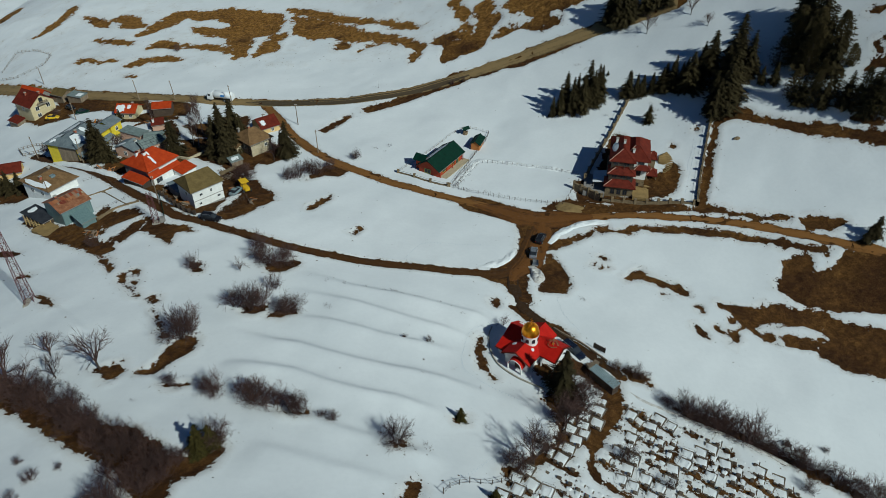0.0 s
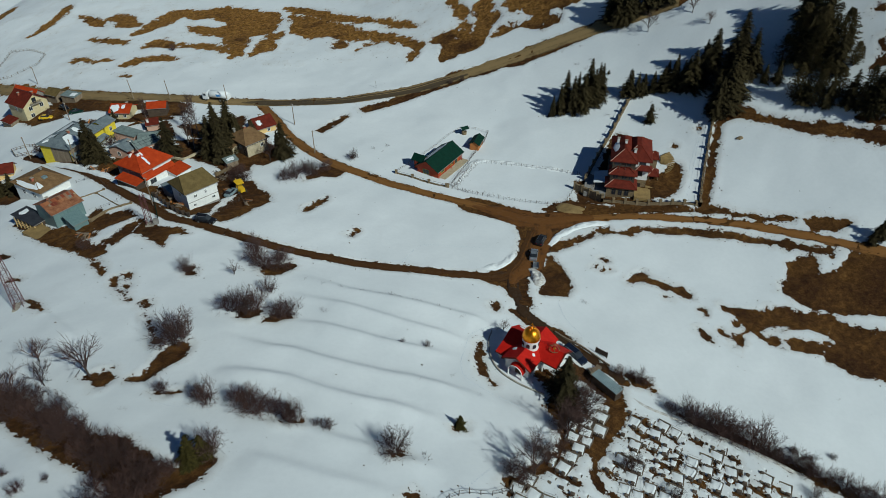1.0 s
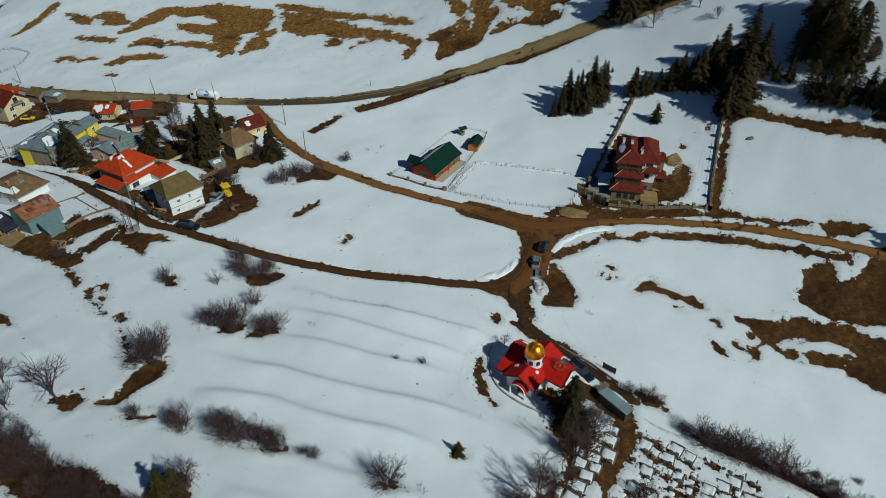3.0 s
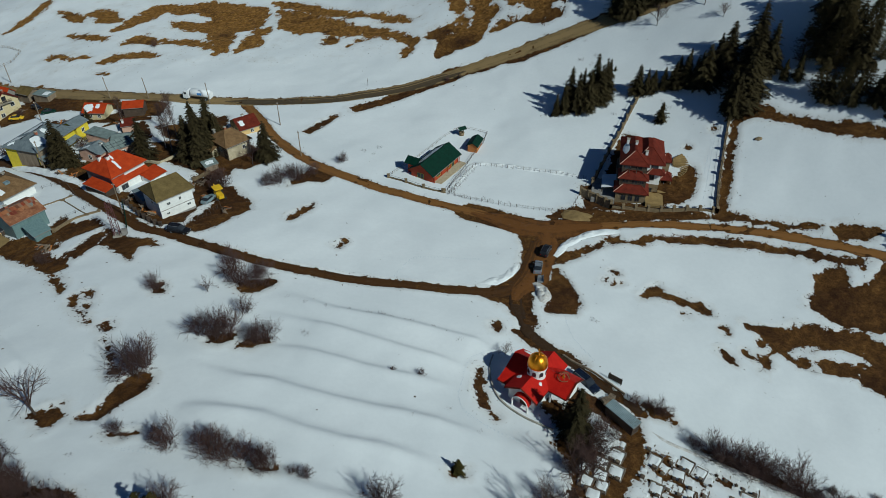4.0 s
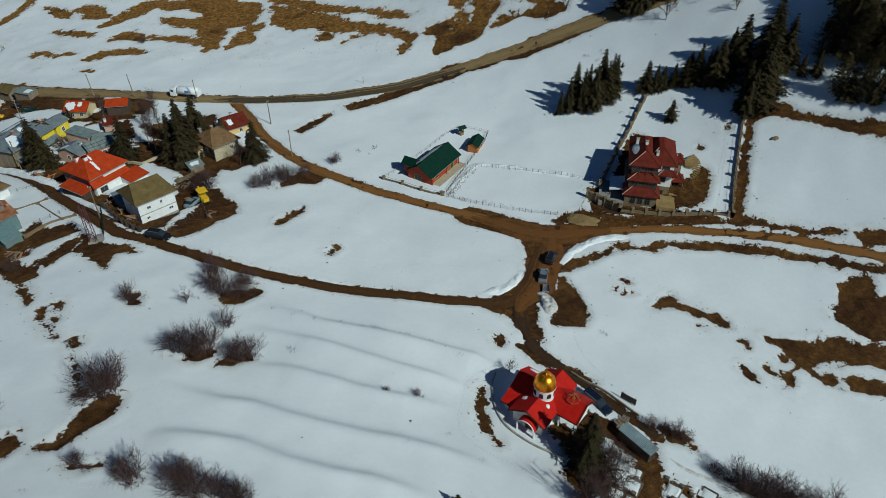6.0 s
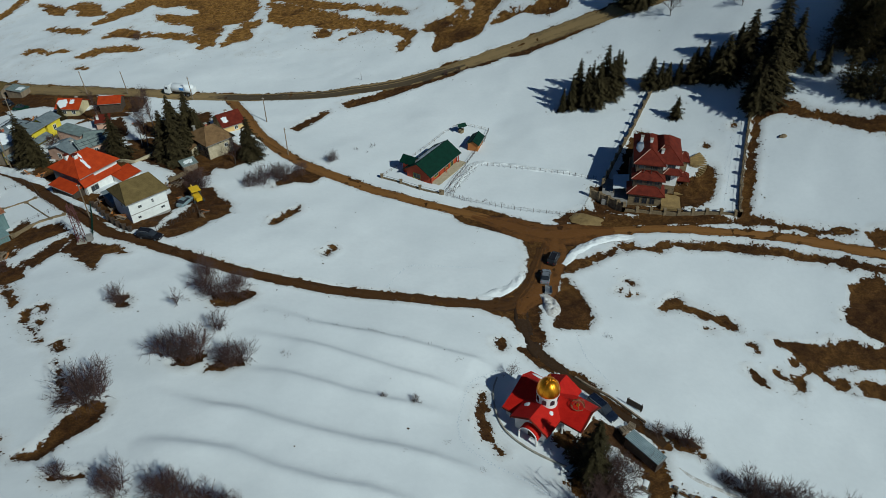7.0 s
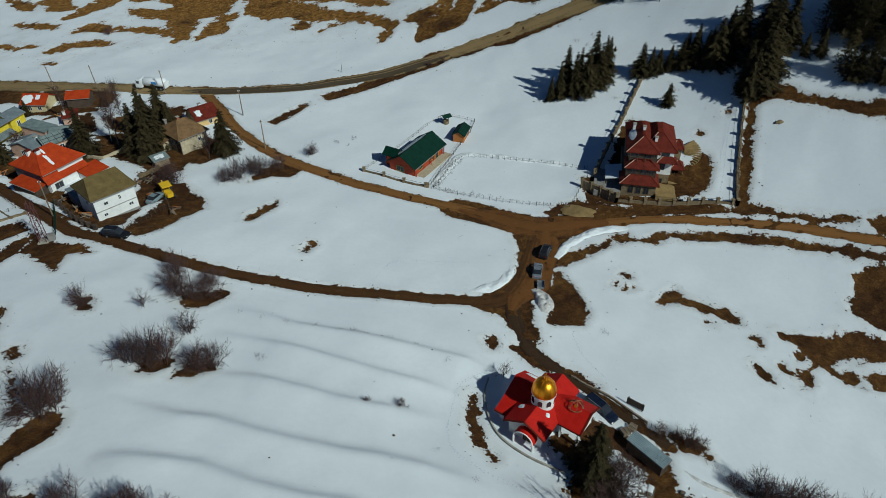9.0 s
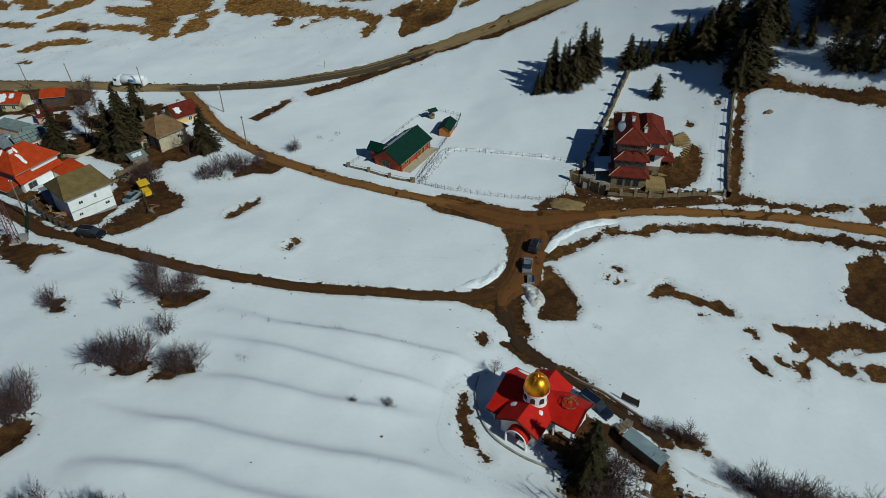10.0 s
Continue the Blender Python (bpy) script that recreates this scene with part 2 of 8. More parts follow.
M = dict(
    rustsheet=sheet_material("patched_sheets"),
    ground=ground_material(),
    road=mud_material("muddy_asphalt", (0.05, 0.034, 0.016), (0.26, 0.18, 0.082), 0.6),
    mud=mud_material("mud", (0.014, 0.0056, 0.0018), (0.135, 0.056, 0.0145), 0.45),
    darkmud=mud_material("dark_lane_mud", (0.01, 0.0044, 0.0015), (0.07, 0.031, 0.009), 0.45),
    wetmud=mud_material("wet_mud", (0.007, 0.0042, 0.0024), (0.042, 0.0225, 0.0105), 0.4),
    lane=mud_material("trodden_lane", (0.024, 0.0105, 0.0032), (0.2, 0.093, 0.026), 0.6),
    dirtysnow=plain("dirty_snow", (0.26, 0.22, 0.17), (0.74, 0.75, 0.76), scale=1.3, fine=5.0, bump=0.9, vary=0.05),
    sandstone=plain("ochre_paving", (0.15, 0.095, 0.035), (0.33, 0.225, 0.085), scale=0.7, bump=0.4),
    # footprint snow: the blue-grey carries the shade of the hollows
    footshade=plain("shade_tinted_snow", (0.4, 0.45, 0.52), (0.55, 0.59, 0.64), bump=0.3, vary=0.02),
    clod=plain("dark_clods", (0.013, 0.006, 0.002), (0.08, 0.036, 0.011)),
    spruce=foliage("spruce_needles", (0.021, 0.0165, 0.0076), (0.05, 0.039, 0.016)),
    pine=foliage("pine_needles", (0.036, 0.028, 0.0125), (0.098, 0.074, 0.03)),
    yew=foliage("old_spruce_needles", (0.015, 0.013, 0.006), (0.04, 0.032, 0.013)),
    olive=foliage("juniper_needles", (0.014, 0.013, 0.0035), (0.065, 0.052, 0.013)),
    bark=plain("grey_bark", (0.025, 0.017, 0.013), (0.08, 0.055, 0.042), scale=3),
    darkbark=plain("dark_bark", (0.025, 0.017, 0.012), (0.07, 0.048, 0.035), scale=3),
    twig=plain("twigs", (0.026, 0.012, 0.0095), (0.09, 0.046, 0.037), scale=2, bump=0, vary=0.25),
    palebark=plain("pale_birch_bark", (0.22, 0.18, 0.15), (0.42, 0.37, 0.32), scale=3),
    white=plain("white_render", (0.62, 0.62, 0.6), (0.8, 0.8, 0.78), vary=0.03),
    cream=plain("cream_render", (0.5, 0.42, 0.24), (0.66, 0.56, 0.34), vary=0.05),
    stone=plain("field_stone", (0.085, 0.058, 0.03), (0.28, 0.205, 0.115), scale=2.2, fine=6, bump=0.6),
    wallstone=plain("pale_stone", (0.3, 0.25, 0.16), (0.55, 0.47, 0.33), scale=1.6, fine=5, bump=0.5),
    plaster=plain("grey_plaster", (0.16, 0.15, 0.14), (0.3, 0.28, 0.26)),
    pink=plain("pink_render", (0.4, 0.24, 0.18), (0.55, 0.36, 0.27)),
    yellow=plain("yellow_render", (0.55, 0.42, 0.02), (0.75, 0.6, 0.04), vary=0.04),
    ochre=plain("ochre_render", (0.5, 0.33, 0.13), (0.65, 0.46, 0.2)),
    teal=plain("teal_sheet", (0.09, 0.15, 0.155), (0.19, 0.27, 0.27), rough=0.5, stretch=(3, 3, 0.4)),
    snow=plain("snow_lump", (0.66, 0.69, 0.71), (0.78, 0.8, 0.81), bump=0.3, vary=0.02),
    wood=plain("weathered_wood", (0.12, 0.09, 0.06), (0.3, 0.23, 0.16), stretch=(1, 1, 0.3)),
    darkwood=plain("dark_wood", (0.03, 0.02, 0.014), (0.09, 0.06, 0.04)),
    redwood=plain("red_brown_boards", (0.24, 0.026, 0.008), (0.46, 0.066, 0.017), stretch=(0.4, 0.4, 8), vary=0.05),
    orangewood=plain("varnished_orange_boards", (0.35, 0.12, 0.025), (0.52, 0.2, 0.05), stretch=(0.4, 0.4, 8)),
    brick=plain("red_brick", (0.2, 0.06, 0.035), (0.42, 0.14, 0.08), scale=4),
    slatewall=plain("dark_grey_boards", (0.07, 0.07, 0.075), (0.13, 0.13, 0.135), stretch=(1, 1, 0.4)),
    asphalt=mud_material("wet_worn_asphalt", (0.028, 0.021, 0.014), (0.085, 0.062, 0.036), 0.5),
    roofred=roof_metal("orange_red_tiles", (0.27, 0.026, 0.005), (0.45, 0.053, 0.009), 0.8, 0.3),
    rooflacquer=roof_metal("bright_red_sheet", (0.32, 0.0055, 0.0035), (0.48, 0.0125, 0.0065), 0.6, 0.6, 0.0, 0.06),
    roofmaroon=roof_metal("maroon_tiles", (0.062, 0.0092, 0.0052), (0.155, 0.024, 0.0125), 0.8, 0.35),
    roofolive=roof_metal("olive_brown_sheet", (0.085, 0.06, 0.022), (0.16, 0.115, 0.045), 0.8, 0.4),
    roofbrown=roof_metal("faded_brown_tiles", (0.1, 0.058, 0.026), (0.24, 0.145, 0.07), 0.8, 0.3),
    roofgrey=roof_metal("grey_green_sheet", (0.1, 0.125, 0.12), (0.24, 0.29, 0.28), 0.45, 0.6),
    roofslate=roof_metal("blue_grey_sheet", (0.09, 0.11, 0.125), (0.2, 0.235, 0.25), 0.45, 0.5),
    roofgreen=roof_metal("dark_green_sheet", (0.002, 0.016, 0.01), (0.005, 0.035, 0.021), 0.65, 0.4),
    roofrust=roof_metal("rusty_sheet", (0.1, 0.03, 0.014), (0.36, 0.17, 0.09), 0.7, 0.7),
    roofblack=roof_metal("black_sheet", (0.015, 0.017, 0.022), (0.05, 0.052, 0.06), 0.5, 0.4),
    rooftin=roof_metal("pale_blue_tin", (0.13, 0.18, 0.2), (0.27, 0.34, 0.36), 0.35, 0.45, 0.0, 0.7),
    gold=plain("gilded_sheet", (0.72, 0.25, 0.012), (0.95, 0.42, 0.03), rough=0.36, metal=1.0, scale=2, bump=0.1, vary=0),
    glass=plain("window_glass", (0.015, 0.018, 0.022), (0.035, 0.04, 0.05), rough=0.08, bump=0),
    gravestone=plain("weathered_grave_concrete", (0.085, 0.064, 0.044), (0.21, 0.17, 0.125), bump=0.3),
    darkstone=plain("dark_grave_stone", (0.045, 0.031, 0.022), (0.14, 0.1, 0.072), bump=0.3),
    tyre=plain("tyre_rubber", (0.012, 0.012, 0.012), (0.03, 0.03, 0.03)),
    metal=plain("galvanised_steel", (0.25, 0.26, 0.27), (0.45, 0.46, 0.47), rough=0.4, metal=0.8),
    redsteel=plain("red_white_steel", (0.06, 0.014, 0.016), (0.14, 0.05, 0.05), scale=0.4),
    concrete=plain("concrete", (0.24, 0.22, 0.18), (0.42, 0.39, 0.33), bump=0.3),
    darkpaint=plain("dark_blue_car_paint", (0.006, 0.009, 0.02), (0.012, 0.018, 0.036), rough=0.25, bump=0),
    blackpaint=plain("black_car_paint", (0.01, 0.01, 0.012), (0.02, 0.02, 0.022), rough=0.2, bump=0),
    silver=plain("silver_car_paint", (0.3, 0.32, 0.34), (0.45, 0.47, 0.5), rough=0.25, metal=0.6, bump=0),
    whitepaint=plain("white_lorry_paint", (0.7, 0.72, 0.74), (0.8, 0.82, 0.83), rough=0.3, bump=0, vary=0),
    limepaint=plain("lime_green_window_paint", (0.22, 0.26, 0.03), (0.34, 0.38, 0.06), rough=0.5, bump=0),
    bluepaint=plain("blue_panel_paint", (0.03, 0.16, 0.45), (0.05, 0.22, 0.55), rough=0.3, bump=0),
    yellowpaint=plain("yellow_machine_paint", (0.6, 0.36, 0.01), (0.8, 0.52, 0.02), rough=0.5),
)


# ---- the lie of the land ----
def value_noise(x, y, cell, seed):
    u, v = x / cell, y / cell
    i, j = np.floor(u), np.floor(v)
    fu, fv = u - i, v - j
    fu, fv = fu * fu * (3 - 2 * fu), fv * fv * (3 - 2 * fv)

    def h(a, b):
        return np.modf(np.abs(np.sin(a * 127.1 + b * 311.7 + seed * 74.7) * 43758.5453))[0]
    return (h(i, j) * (1 - fu) + h(i + 1, j) * fu) * (1 - fv) + (h(i, j + 1) * (1 - fu) + h(i + 1, j + 1) * fu) * fv - 0.5


TERRACE = []


def terrace(points, rise=1.15):
    TERRACE.append((np.array(points), rise))


terrace([(-29.5, 111.0), (-18.3, 106.8), (-10.0, 105.4), (-1.7, 103.4), (7.0, 101.3), (11.0, 98.4)])
terrace([(-30.5, 103.9), (-21.2, 101.7), (-16.2, 100.2), (-9.9, 98.2), (-5.2, 96.6), (0.7, 95.2), (6.0, 93.3)])
terrace([(-29.5, 94.6), (-21.9, 93.9), (-16.1, 92.3), (-11.0, 90.8), (-7.1, 89.9), (-3.2, 89.6), (3.2, 88.5)])
terrace([(-39.5, 89.2), (-33.0, 87.1), (-29.1, 85.9), (-25.0, 85.4), (-19.6, 83.8), (-14.5, 82.5), (-9.4, 81.5), (-4.4, 80.9), (0.6, 80.0), (4.5, 79.0), (9.8, 76.7)])
terrace([(-36.5, 79.4), (-32.7, 79.0), (-24.4, 78.0), (-18.5, 75.5), (-12.4, 74.0), (-7.8, 73.7), (-3.1, 72.4), (1.8, 70.4)])
terrace([(-29.5, 67.6), (-25.6, 67.2), (-20.9, 67.0), (-14.4, 64.8), (-8.3, 63.3), (-2.2, 61.8), (1.0, 60.6)], 0.8)
terrace([(-27.2, 60.8), (-24.2, 60.0), (-16.3, 57.8), (-8.9, 56.4), (-5.0, 55.4)], 0.4)
terrace([(-90.5, 110.2), (-77.9, 101.0), (-67.6, 91.8), (-58.8, 84.1)])


def along(points, x, y):
    """Distance to a polyline, with the sign of the side (plus to its left), and the place along its length (0 to 1)."""
    best, side, where = np.full(x.shape, 1e9), np.zeros(x.shape), np.zeros(x.shape)
    n = len(points) - 1
    for k in range(n):
        (ax, ay), (bx, by) = points[k], points[k + 1]
        dx, dy = bx - ax, by - ay
        s = np.clip(((x - ax) * dx + (y - ay) * dy) / (dx * dx + dy * dy), 0, 1)
        d = np.hypot(x - ax - s * dx, y - ay - s * dy)
        near = d < best
        best = np.where(near, d, best)
        side = np.where(near, np.sign(dx * (y - ay) - dy * (x - ax)), side)
        where = np.where(near, (k + s) / n, where)
    return best, side, where


COEF = (4.22, -8.71, -6.98, 2.72, 22.03, 9.82, 11.85, 22.68, 8.58, 0.54)


def height(x, y):
    """Bare ground: a broad bowl, soft swells and the old field terraces."""
    x, y = np.asarray(x, float), np.asarray(y, float)
    u, v = np.clip(x, -260, 125) / 100, (np.clip(y, 35, 330) - 140) / 100
    c = COEF
    z = c[0] + c[1] * u + c[2] * v + c[3] * u * u + c[4] * u * v + c[5] * v * v + c[6] * u**3 + c[7] * u * u * v + c[8] * u * v * v + c[9] * v**3
    z = z + 0.85 * value_noise(x, y, 19.0, 1) + 0.3 * value_noise(x, y, 8.3, 14) + 0.16 * value_noise(x, y, 4.3, 2) + 0.035 * value_noise(x, y, 1.9, 3)
    near = np.hypot(x - 15.8, y - 87.2)
    f = np.clip((11.5 - near) / 5.5, 0, 1)
    z = z + (8.05 - z) * f * f * (3 - 2 * f)
    for pts, rise in TERRACE:
        lo, hi = pts.min(0) - 14, pts.max(0) + 14
        inside = (x > lo[0]) & (x < hi[0]) & (y > lo[1]) & (y < hi[1])
        if not np.any(inside):
            continue
        d, side, s = along(pts, x, y)
        d = d * side
        fade = np.clip(np.minimum(s, 1 - s) * 4.5, 0, 1)
        lip = np.where(d < 0, np.exp(np.minimum(d, 0) / 4.0), 1.0) / (1 + np.exp(np.clip(d / 0.36, -30, 30)))
        z = z + np.where(inside, rise * lip * fade, 0)
    return z


def gh(x, y):
    return float(height(np.array([x]), np.array([y]))[0])


def on(x, y, yaw=0.0, sink=0.0):
    return pose(x, y, gh(x, y) - sink, 0, 0, yaw)


# ---- roads and bare patches on the plan ----
ROAD_MAIN_ROAD = (6.4, [(-206.5, 277.7), (-179.3, 259.6), (-143.8, 238.0), (-116.3, 224.7), (-93.7, 218.2), (-72.9, 213.4), (-53.4, 211.1), (-34.6, 211.3), (-23.4, 213.0), (-12.2, 215.7), (-0.8, 220.0), (8.9, 223.0), (18.6, 225.2), (30.1, 226.5), (41.2, 226.8), (50.1, 225.8), (58.6, 224.0), (66.7, 222.3), (74.5, 220.2)])
ROAD_WET_STRETCH = (5.0, [(-66.0, 212.3), (-53.4, 211.0), (-34.6, 211.0), (-23.4, 212.6), (-12.2, 215.2), (-0.8, 219.5), (8.9, 222.5)])
ROAD_VILLAGE_ROAD = (3.9, [(-59.3, 210.3), (-52.9, 199.0), (-46.0, 186.0), (-38.4, 175.9), (-32.6, 169.8), (-25.6, 164.2), (-19.0, 160.1), (-12.7, 156.5), (-5.1, 153.2), (2.4, 150.1), (11.0, 146.7), (16.6, 143.7), (22.1, 140.8)])
ROAD_EAST_ROAD = (3.2, [(20.6, 140.7), (30.9, 142.8), (38.1, 143.5), (45.4, 143.8), (53.8, 143.1), (63.1, 141.2), (70.8, 139.1), (76.9, 136.9), (83.7, 133.6), (89.2, 130.7), (94.5, 128.1), (101.5, 124.4), (110.3, 119.5)])
ROAD_WEST_ROAD = (3.5, [(23.3, 141.4), (21.3, 133.9), (19.0, 126.5), (15.3, 119.5), (10.7, 116.4), (2.0, 116.1), (-5.4, 116.5), (-12.8, 117.0), (-20.2, 117.9), (-27.8, 119.4), (-35.6, 121.5), (-43.8, 124.9), (-49.7, 127.8), (-55.8, 130.8), (-62.0, 133.4), (-68.5, 138.5), (-76.1, 145.4), (-88.0, 156.2), (-98.5, 165.6), (-111.5, 175.1), (-125.8, 185.0)])
ROAD_CHURCH_LANE = (2.9, [(15.6, 118.9), (15.2, 112.4), (15.9, 107.6), (18.0, 103.8), (21.5, 100.4), (24.7, 96.9), (27.6, 93.6), (30.6, 90.4), (33.4, 87.5)])
ROAD_JUNCTION_YARD = (8.5, [(8.0, 147.6), (14.5, 145.0), (20.0, 142.2), (26.0, 141.6), (32.0, 143.0), (38.0, 143.8)])
ROAD_JUNCTION_NECK = (6.0, [(25.0, 143.0), (24.0, 136.0), (22.2, 129.5), (20.0, 123.0), (16.6, 118.5), (14.9, 114.5)])
ROAD_GRAVE_PATH = (2.1, [(31.8, 86.0), (31.0, 83.4), (30.1, 79.2), (28.2, 74.7), (25.7, 70.3), (23.6, 66.8), (22.8, 63.6), (23.6, 61.5), (25.9, 60.0), (27.8, 58.9), (31.0, 57.0), (36.0, 54.5)])
PATCH = []


def bare(points):
    PATCH.append(np.array(points))


bare([(-239.6, 339.3), (-262.7, 387.1), (-226.0, 370.2), (-222.0, 357.7), (-222.6, 345.3)])
bare([(82.0, 186.2), (84.2, 185.9), (84.0, 179.2), (82.4, 176.6), (79.2, 175.4), (80.5, 180.4)])
bare([(-37.5, 188.8), (-34.3, 194.7), (-29.6, 200.1), (-29.1, 198.9), (-32.4, 193.0), (-35.9, 187.2)])
bare([(-26.4, 204.7), (-15.7, 210.9), (-4.6, 219.4), (3.1, 225.4), (12.9, 226.2), (18.7, 227.9), (26.3, 226.9), (33.8, 226.1), (41.0, 224.9), (48.2, 224.9), (52.6, 224.6), (51.5, 223.2), (48.0, 223.3), (40.8, 222.7), (38.0, 222.2), (28.7, 221.5), (26.8, 220.2), (20.3, 222.1), (16.4, 220.2), (8.8, 219.4), (4.9, 216.9), (-2.6, 214.2), (-10.0, 208.9), (-17.3, 204.9), (-24.3, 201.2)])
bare([(-33.0, 139.2), (-33.4, 141.3), (-30.6, 145.6), (-28.7, 147.5), (-28.7, 145.6), (-31.3, 141.5), (-32.3, 139.2)])
bare([(-21.6, 129.3), (-19.9, 132.3), (-19.2, 131.6), (-20.4, 128.7)])
bare([(-30.5, 165.9), (-26.5, 165.2), (-25.8, 162.8), (-28.1, 159.1), (-31.9, 159.4), (-35.9, 156.3), (-34.7, 162.7)])
bare([(-53.2, 151.0), (-51.3, 155.1), (-49.0, 154.6), (-42.8, 146.6), (-42.1, 143.5), (-45.7, 137.9), (-48.1, 133.9), (-51.0, 132.3), (-53.4, 133.7), (-53.0, 139.7), (-50.5, 146.1)])
bare([(-60.5, 161.4), (-53.5, 157.9), (-49.9, 149.4), (-54.3, 144.4), (-54.9, 136.6), (-59.2, 135.1), (-62.2, 138.2), (-63.1, 147.6), (-56.8, 150.9)])
bare([(-69.0, 127.2), (-70.1, 134.3), (-63.3, 129.5), (-59.1, 128.8), (-56.3, 126.1), (-60.8, 126.1), (-59.9, 120.1), (-62.8, 122.8), (-66.4, 125.7)])
bare([(-74.5, 123.2), (-71.5, 133.6), (-69.3, 131.4), (-69.7, 127.3), (-72.0, 121.8)])
bare([(-80.1, 121.2), (-80.7, 123.8), (-73.6, 122.5), (-71.9, 118.6), (-73.8, 117.2), (-76.7, 118.1)])
bare([(-73.9, 116.9), (-71.7, 115.4), (-68.6, 111.1), (-68.5, 109.5), (-72.3, 113.9)])
bare([(-66.1, 107.9), (-65.1, 108.5), (-63.5, 105.1), (-60.9, 102.4), (-58.6, 99.6), (-60.0, 100.3), (-64.6, 105.2)])
bare([(-64.2, 109.6), (-62.8, 109.9), (-61.9, 107.2), (-62.9, 107.7)])
bare([(-62.6, 105.7), (-61.0, 105.4), (-60.9, 103.9), (-61.8, 104.3)])
bare([(-56.5, 98.9), (-55.5, 99.9), (-54.2, 98.0), (-55.1, 97.1)])
bare([(-52.2, 111.0), (-50.6, 111.9), (-49.5, 108.7), (-51.0, 108.7)])
bare([(-37.3, 112.8), (-31.9, 115.4), (-30.5, 114.3), (-32.7, 110.5), (-35.4, 109.7)])
bare([(-37.3, 94.1), (-35.4, 93.5), (-33.2, 95.1), (-33.0, 96.5), (-36.7, 96.5)])
bare([(-32.4, 94.0), (-28.3, 96.5), (-28.0, 95.0), (-30.2, 93.3), (-32.0, 93.3)])
bare([(-49.8, 76.3), (-48.3, 77.4), (-46.7, 80.5), (-46.8, 83.5), (-45.7, 85.8), (-43.4, 86.3), (-42.4, 84.8), (-42.9, 81.9), (-45.2, 79.0), (-46.5, 76.2), (-48.6, 75.8)])
bare([(-56.9, 77.0), (-55.3, 77.6), (-55.3, 76.4), (-56.1, 76.2)])
bare([(-55.2, 78.4), (-53.2, 79.0), (-51.7, 76.7), (-53.2, 73.9), (-53.8, 74.6)])
bare([(-44.5, 73.1), (-42.1, 72.8), (-40.1, 73.5), (-41.9, 72.3)])
bare([(-74.9, 75.6), (-72.5, 76.6), (-68.4, 74.5), (-64.5, 72.7), (-58.4, 68.1), (-49.5, 63.9), (-44.0, 62.7), (-38.3, 58.2), (-34.9, 57.2), (-31.8, 60.6), (-30.7, 59.2), (-31.5, 55.8), (-33.1, 54.2), (-35.6, 52.8), (-35.3, 49.2), (-39.1, 49.1), (-41.8, 52.9), (-45.1, 56.0), (-54.4, 60.6), (-61.1, 65.2), (-67.8, 68.9), (-71.0, 69.6)])
bare([(-24.3, 67.6), (-20.4, 67.5), (-20.3, 67.0), (-22.8, 66.8)])
bare([(-7.4, 62.9), (-5.8, 63.8), (-4.7, 62.4), (-6.1, 61.9)])
bare([(-5.2, 53.6), (-3.8, 56.2), (-3.0, 55.5), (-3.3, 52.4), (-5.5, 52.1)])
bare([(6.6, 93.9), (7.5, 94.1), (7.4, 90.1), (7.7, 86.4), (9.5, 83.5), (9.0, 82.9), (7.0, 84.8), (6.4, 88.9)])
bare([(15.4, 106.6), (13.9, 104.9), (16.9, 101.9), (18.8, 100.8), (19.4, 102.1), (17.7, 104.1)])
bare([(35.7, 158.7), (43.5, 158.8), (42.7, 152.9), (49.1, 150.4), (60.8, 147.0), (60.4, 145.8), (47.3, 147.8), (35.1, 150.8)])
bare([(9.8, 106.3), (11.3, 107.0), (11.7, 105.1), (10.5, 104.4)])
bare([(1.9, 70.3), (4.0, 71.0), (3.9, 70.2), (2.1, 69.9)])
bare([(22.7, 122.5), (25.3, 127.3), (26.7, 123.0), (27.9, 117.9), (28.5, 115.9), (26.5, 112.5), (20.8, 111.9), (22.6, 116.0)])
bare([(24.4, 130.7), (27.4, 132.6), (35.5, 136.2), (37.3, 138.6), (37.2, 136.3), (32.2, 132.6), (26.9, 129.1), (24.8, 128.4)])
bare([(38.0, 138.6), (41.0, 139.3), (42.0, 137.5), (38.3, 136.3)])
bare([(42.7, 137.1), (48.1, 139.7), (48.4, 138.0), (46.0, 136.3)])
bare([(48.7, 139.3), (55.6, 139.0), (65.0, 137.8), (71.2, 135.6), (77.1, 133.4), (82.9, 131.1), (87.2, 128.5), (90.6, 127.4), (88.4, 126.6), (82.3, 129.2), (78.9, 130.5), (74.2, 132.3), (68.1, 134.4), (59.8, 136.5), (51.1, 137.5)])
bare([(65.9, 143.9), (71.8, 142.8), (77.8, 140.2), (85.1, 138.0), (84.1, 137.0), (77.5, 139.1), (71.5, 141.6)])
bare([(86.7, 137.0), (88.8, 137.4), (94.4, 135.2), (95.9, 134.0), (93.5, 132.5), (87.6, 133.7)])
bare([(43.8, 122.8), (46.0, 123.9), (47.3, 121.1), (52.0, 119.1), (54.6, 116.8), (53.6, 115.5), (49.1, 117.7), (45.7, 120.0), (41.8, 119.6)])
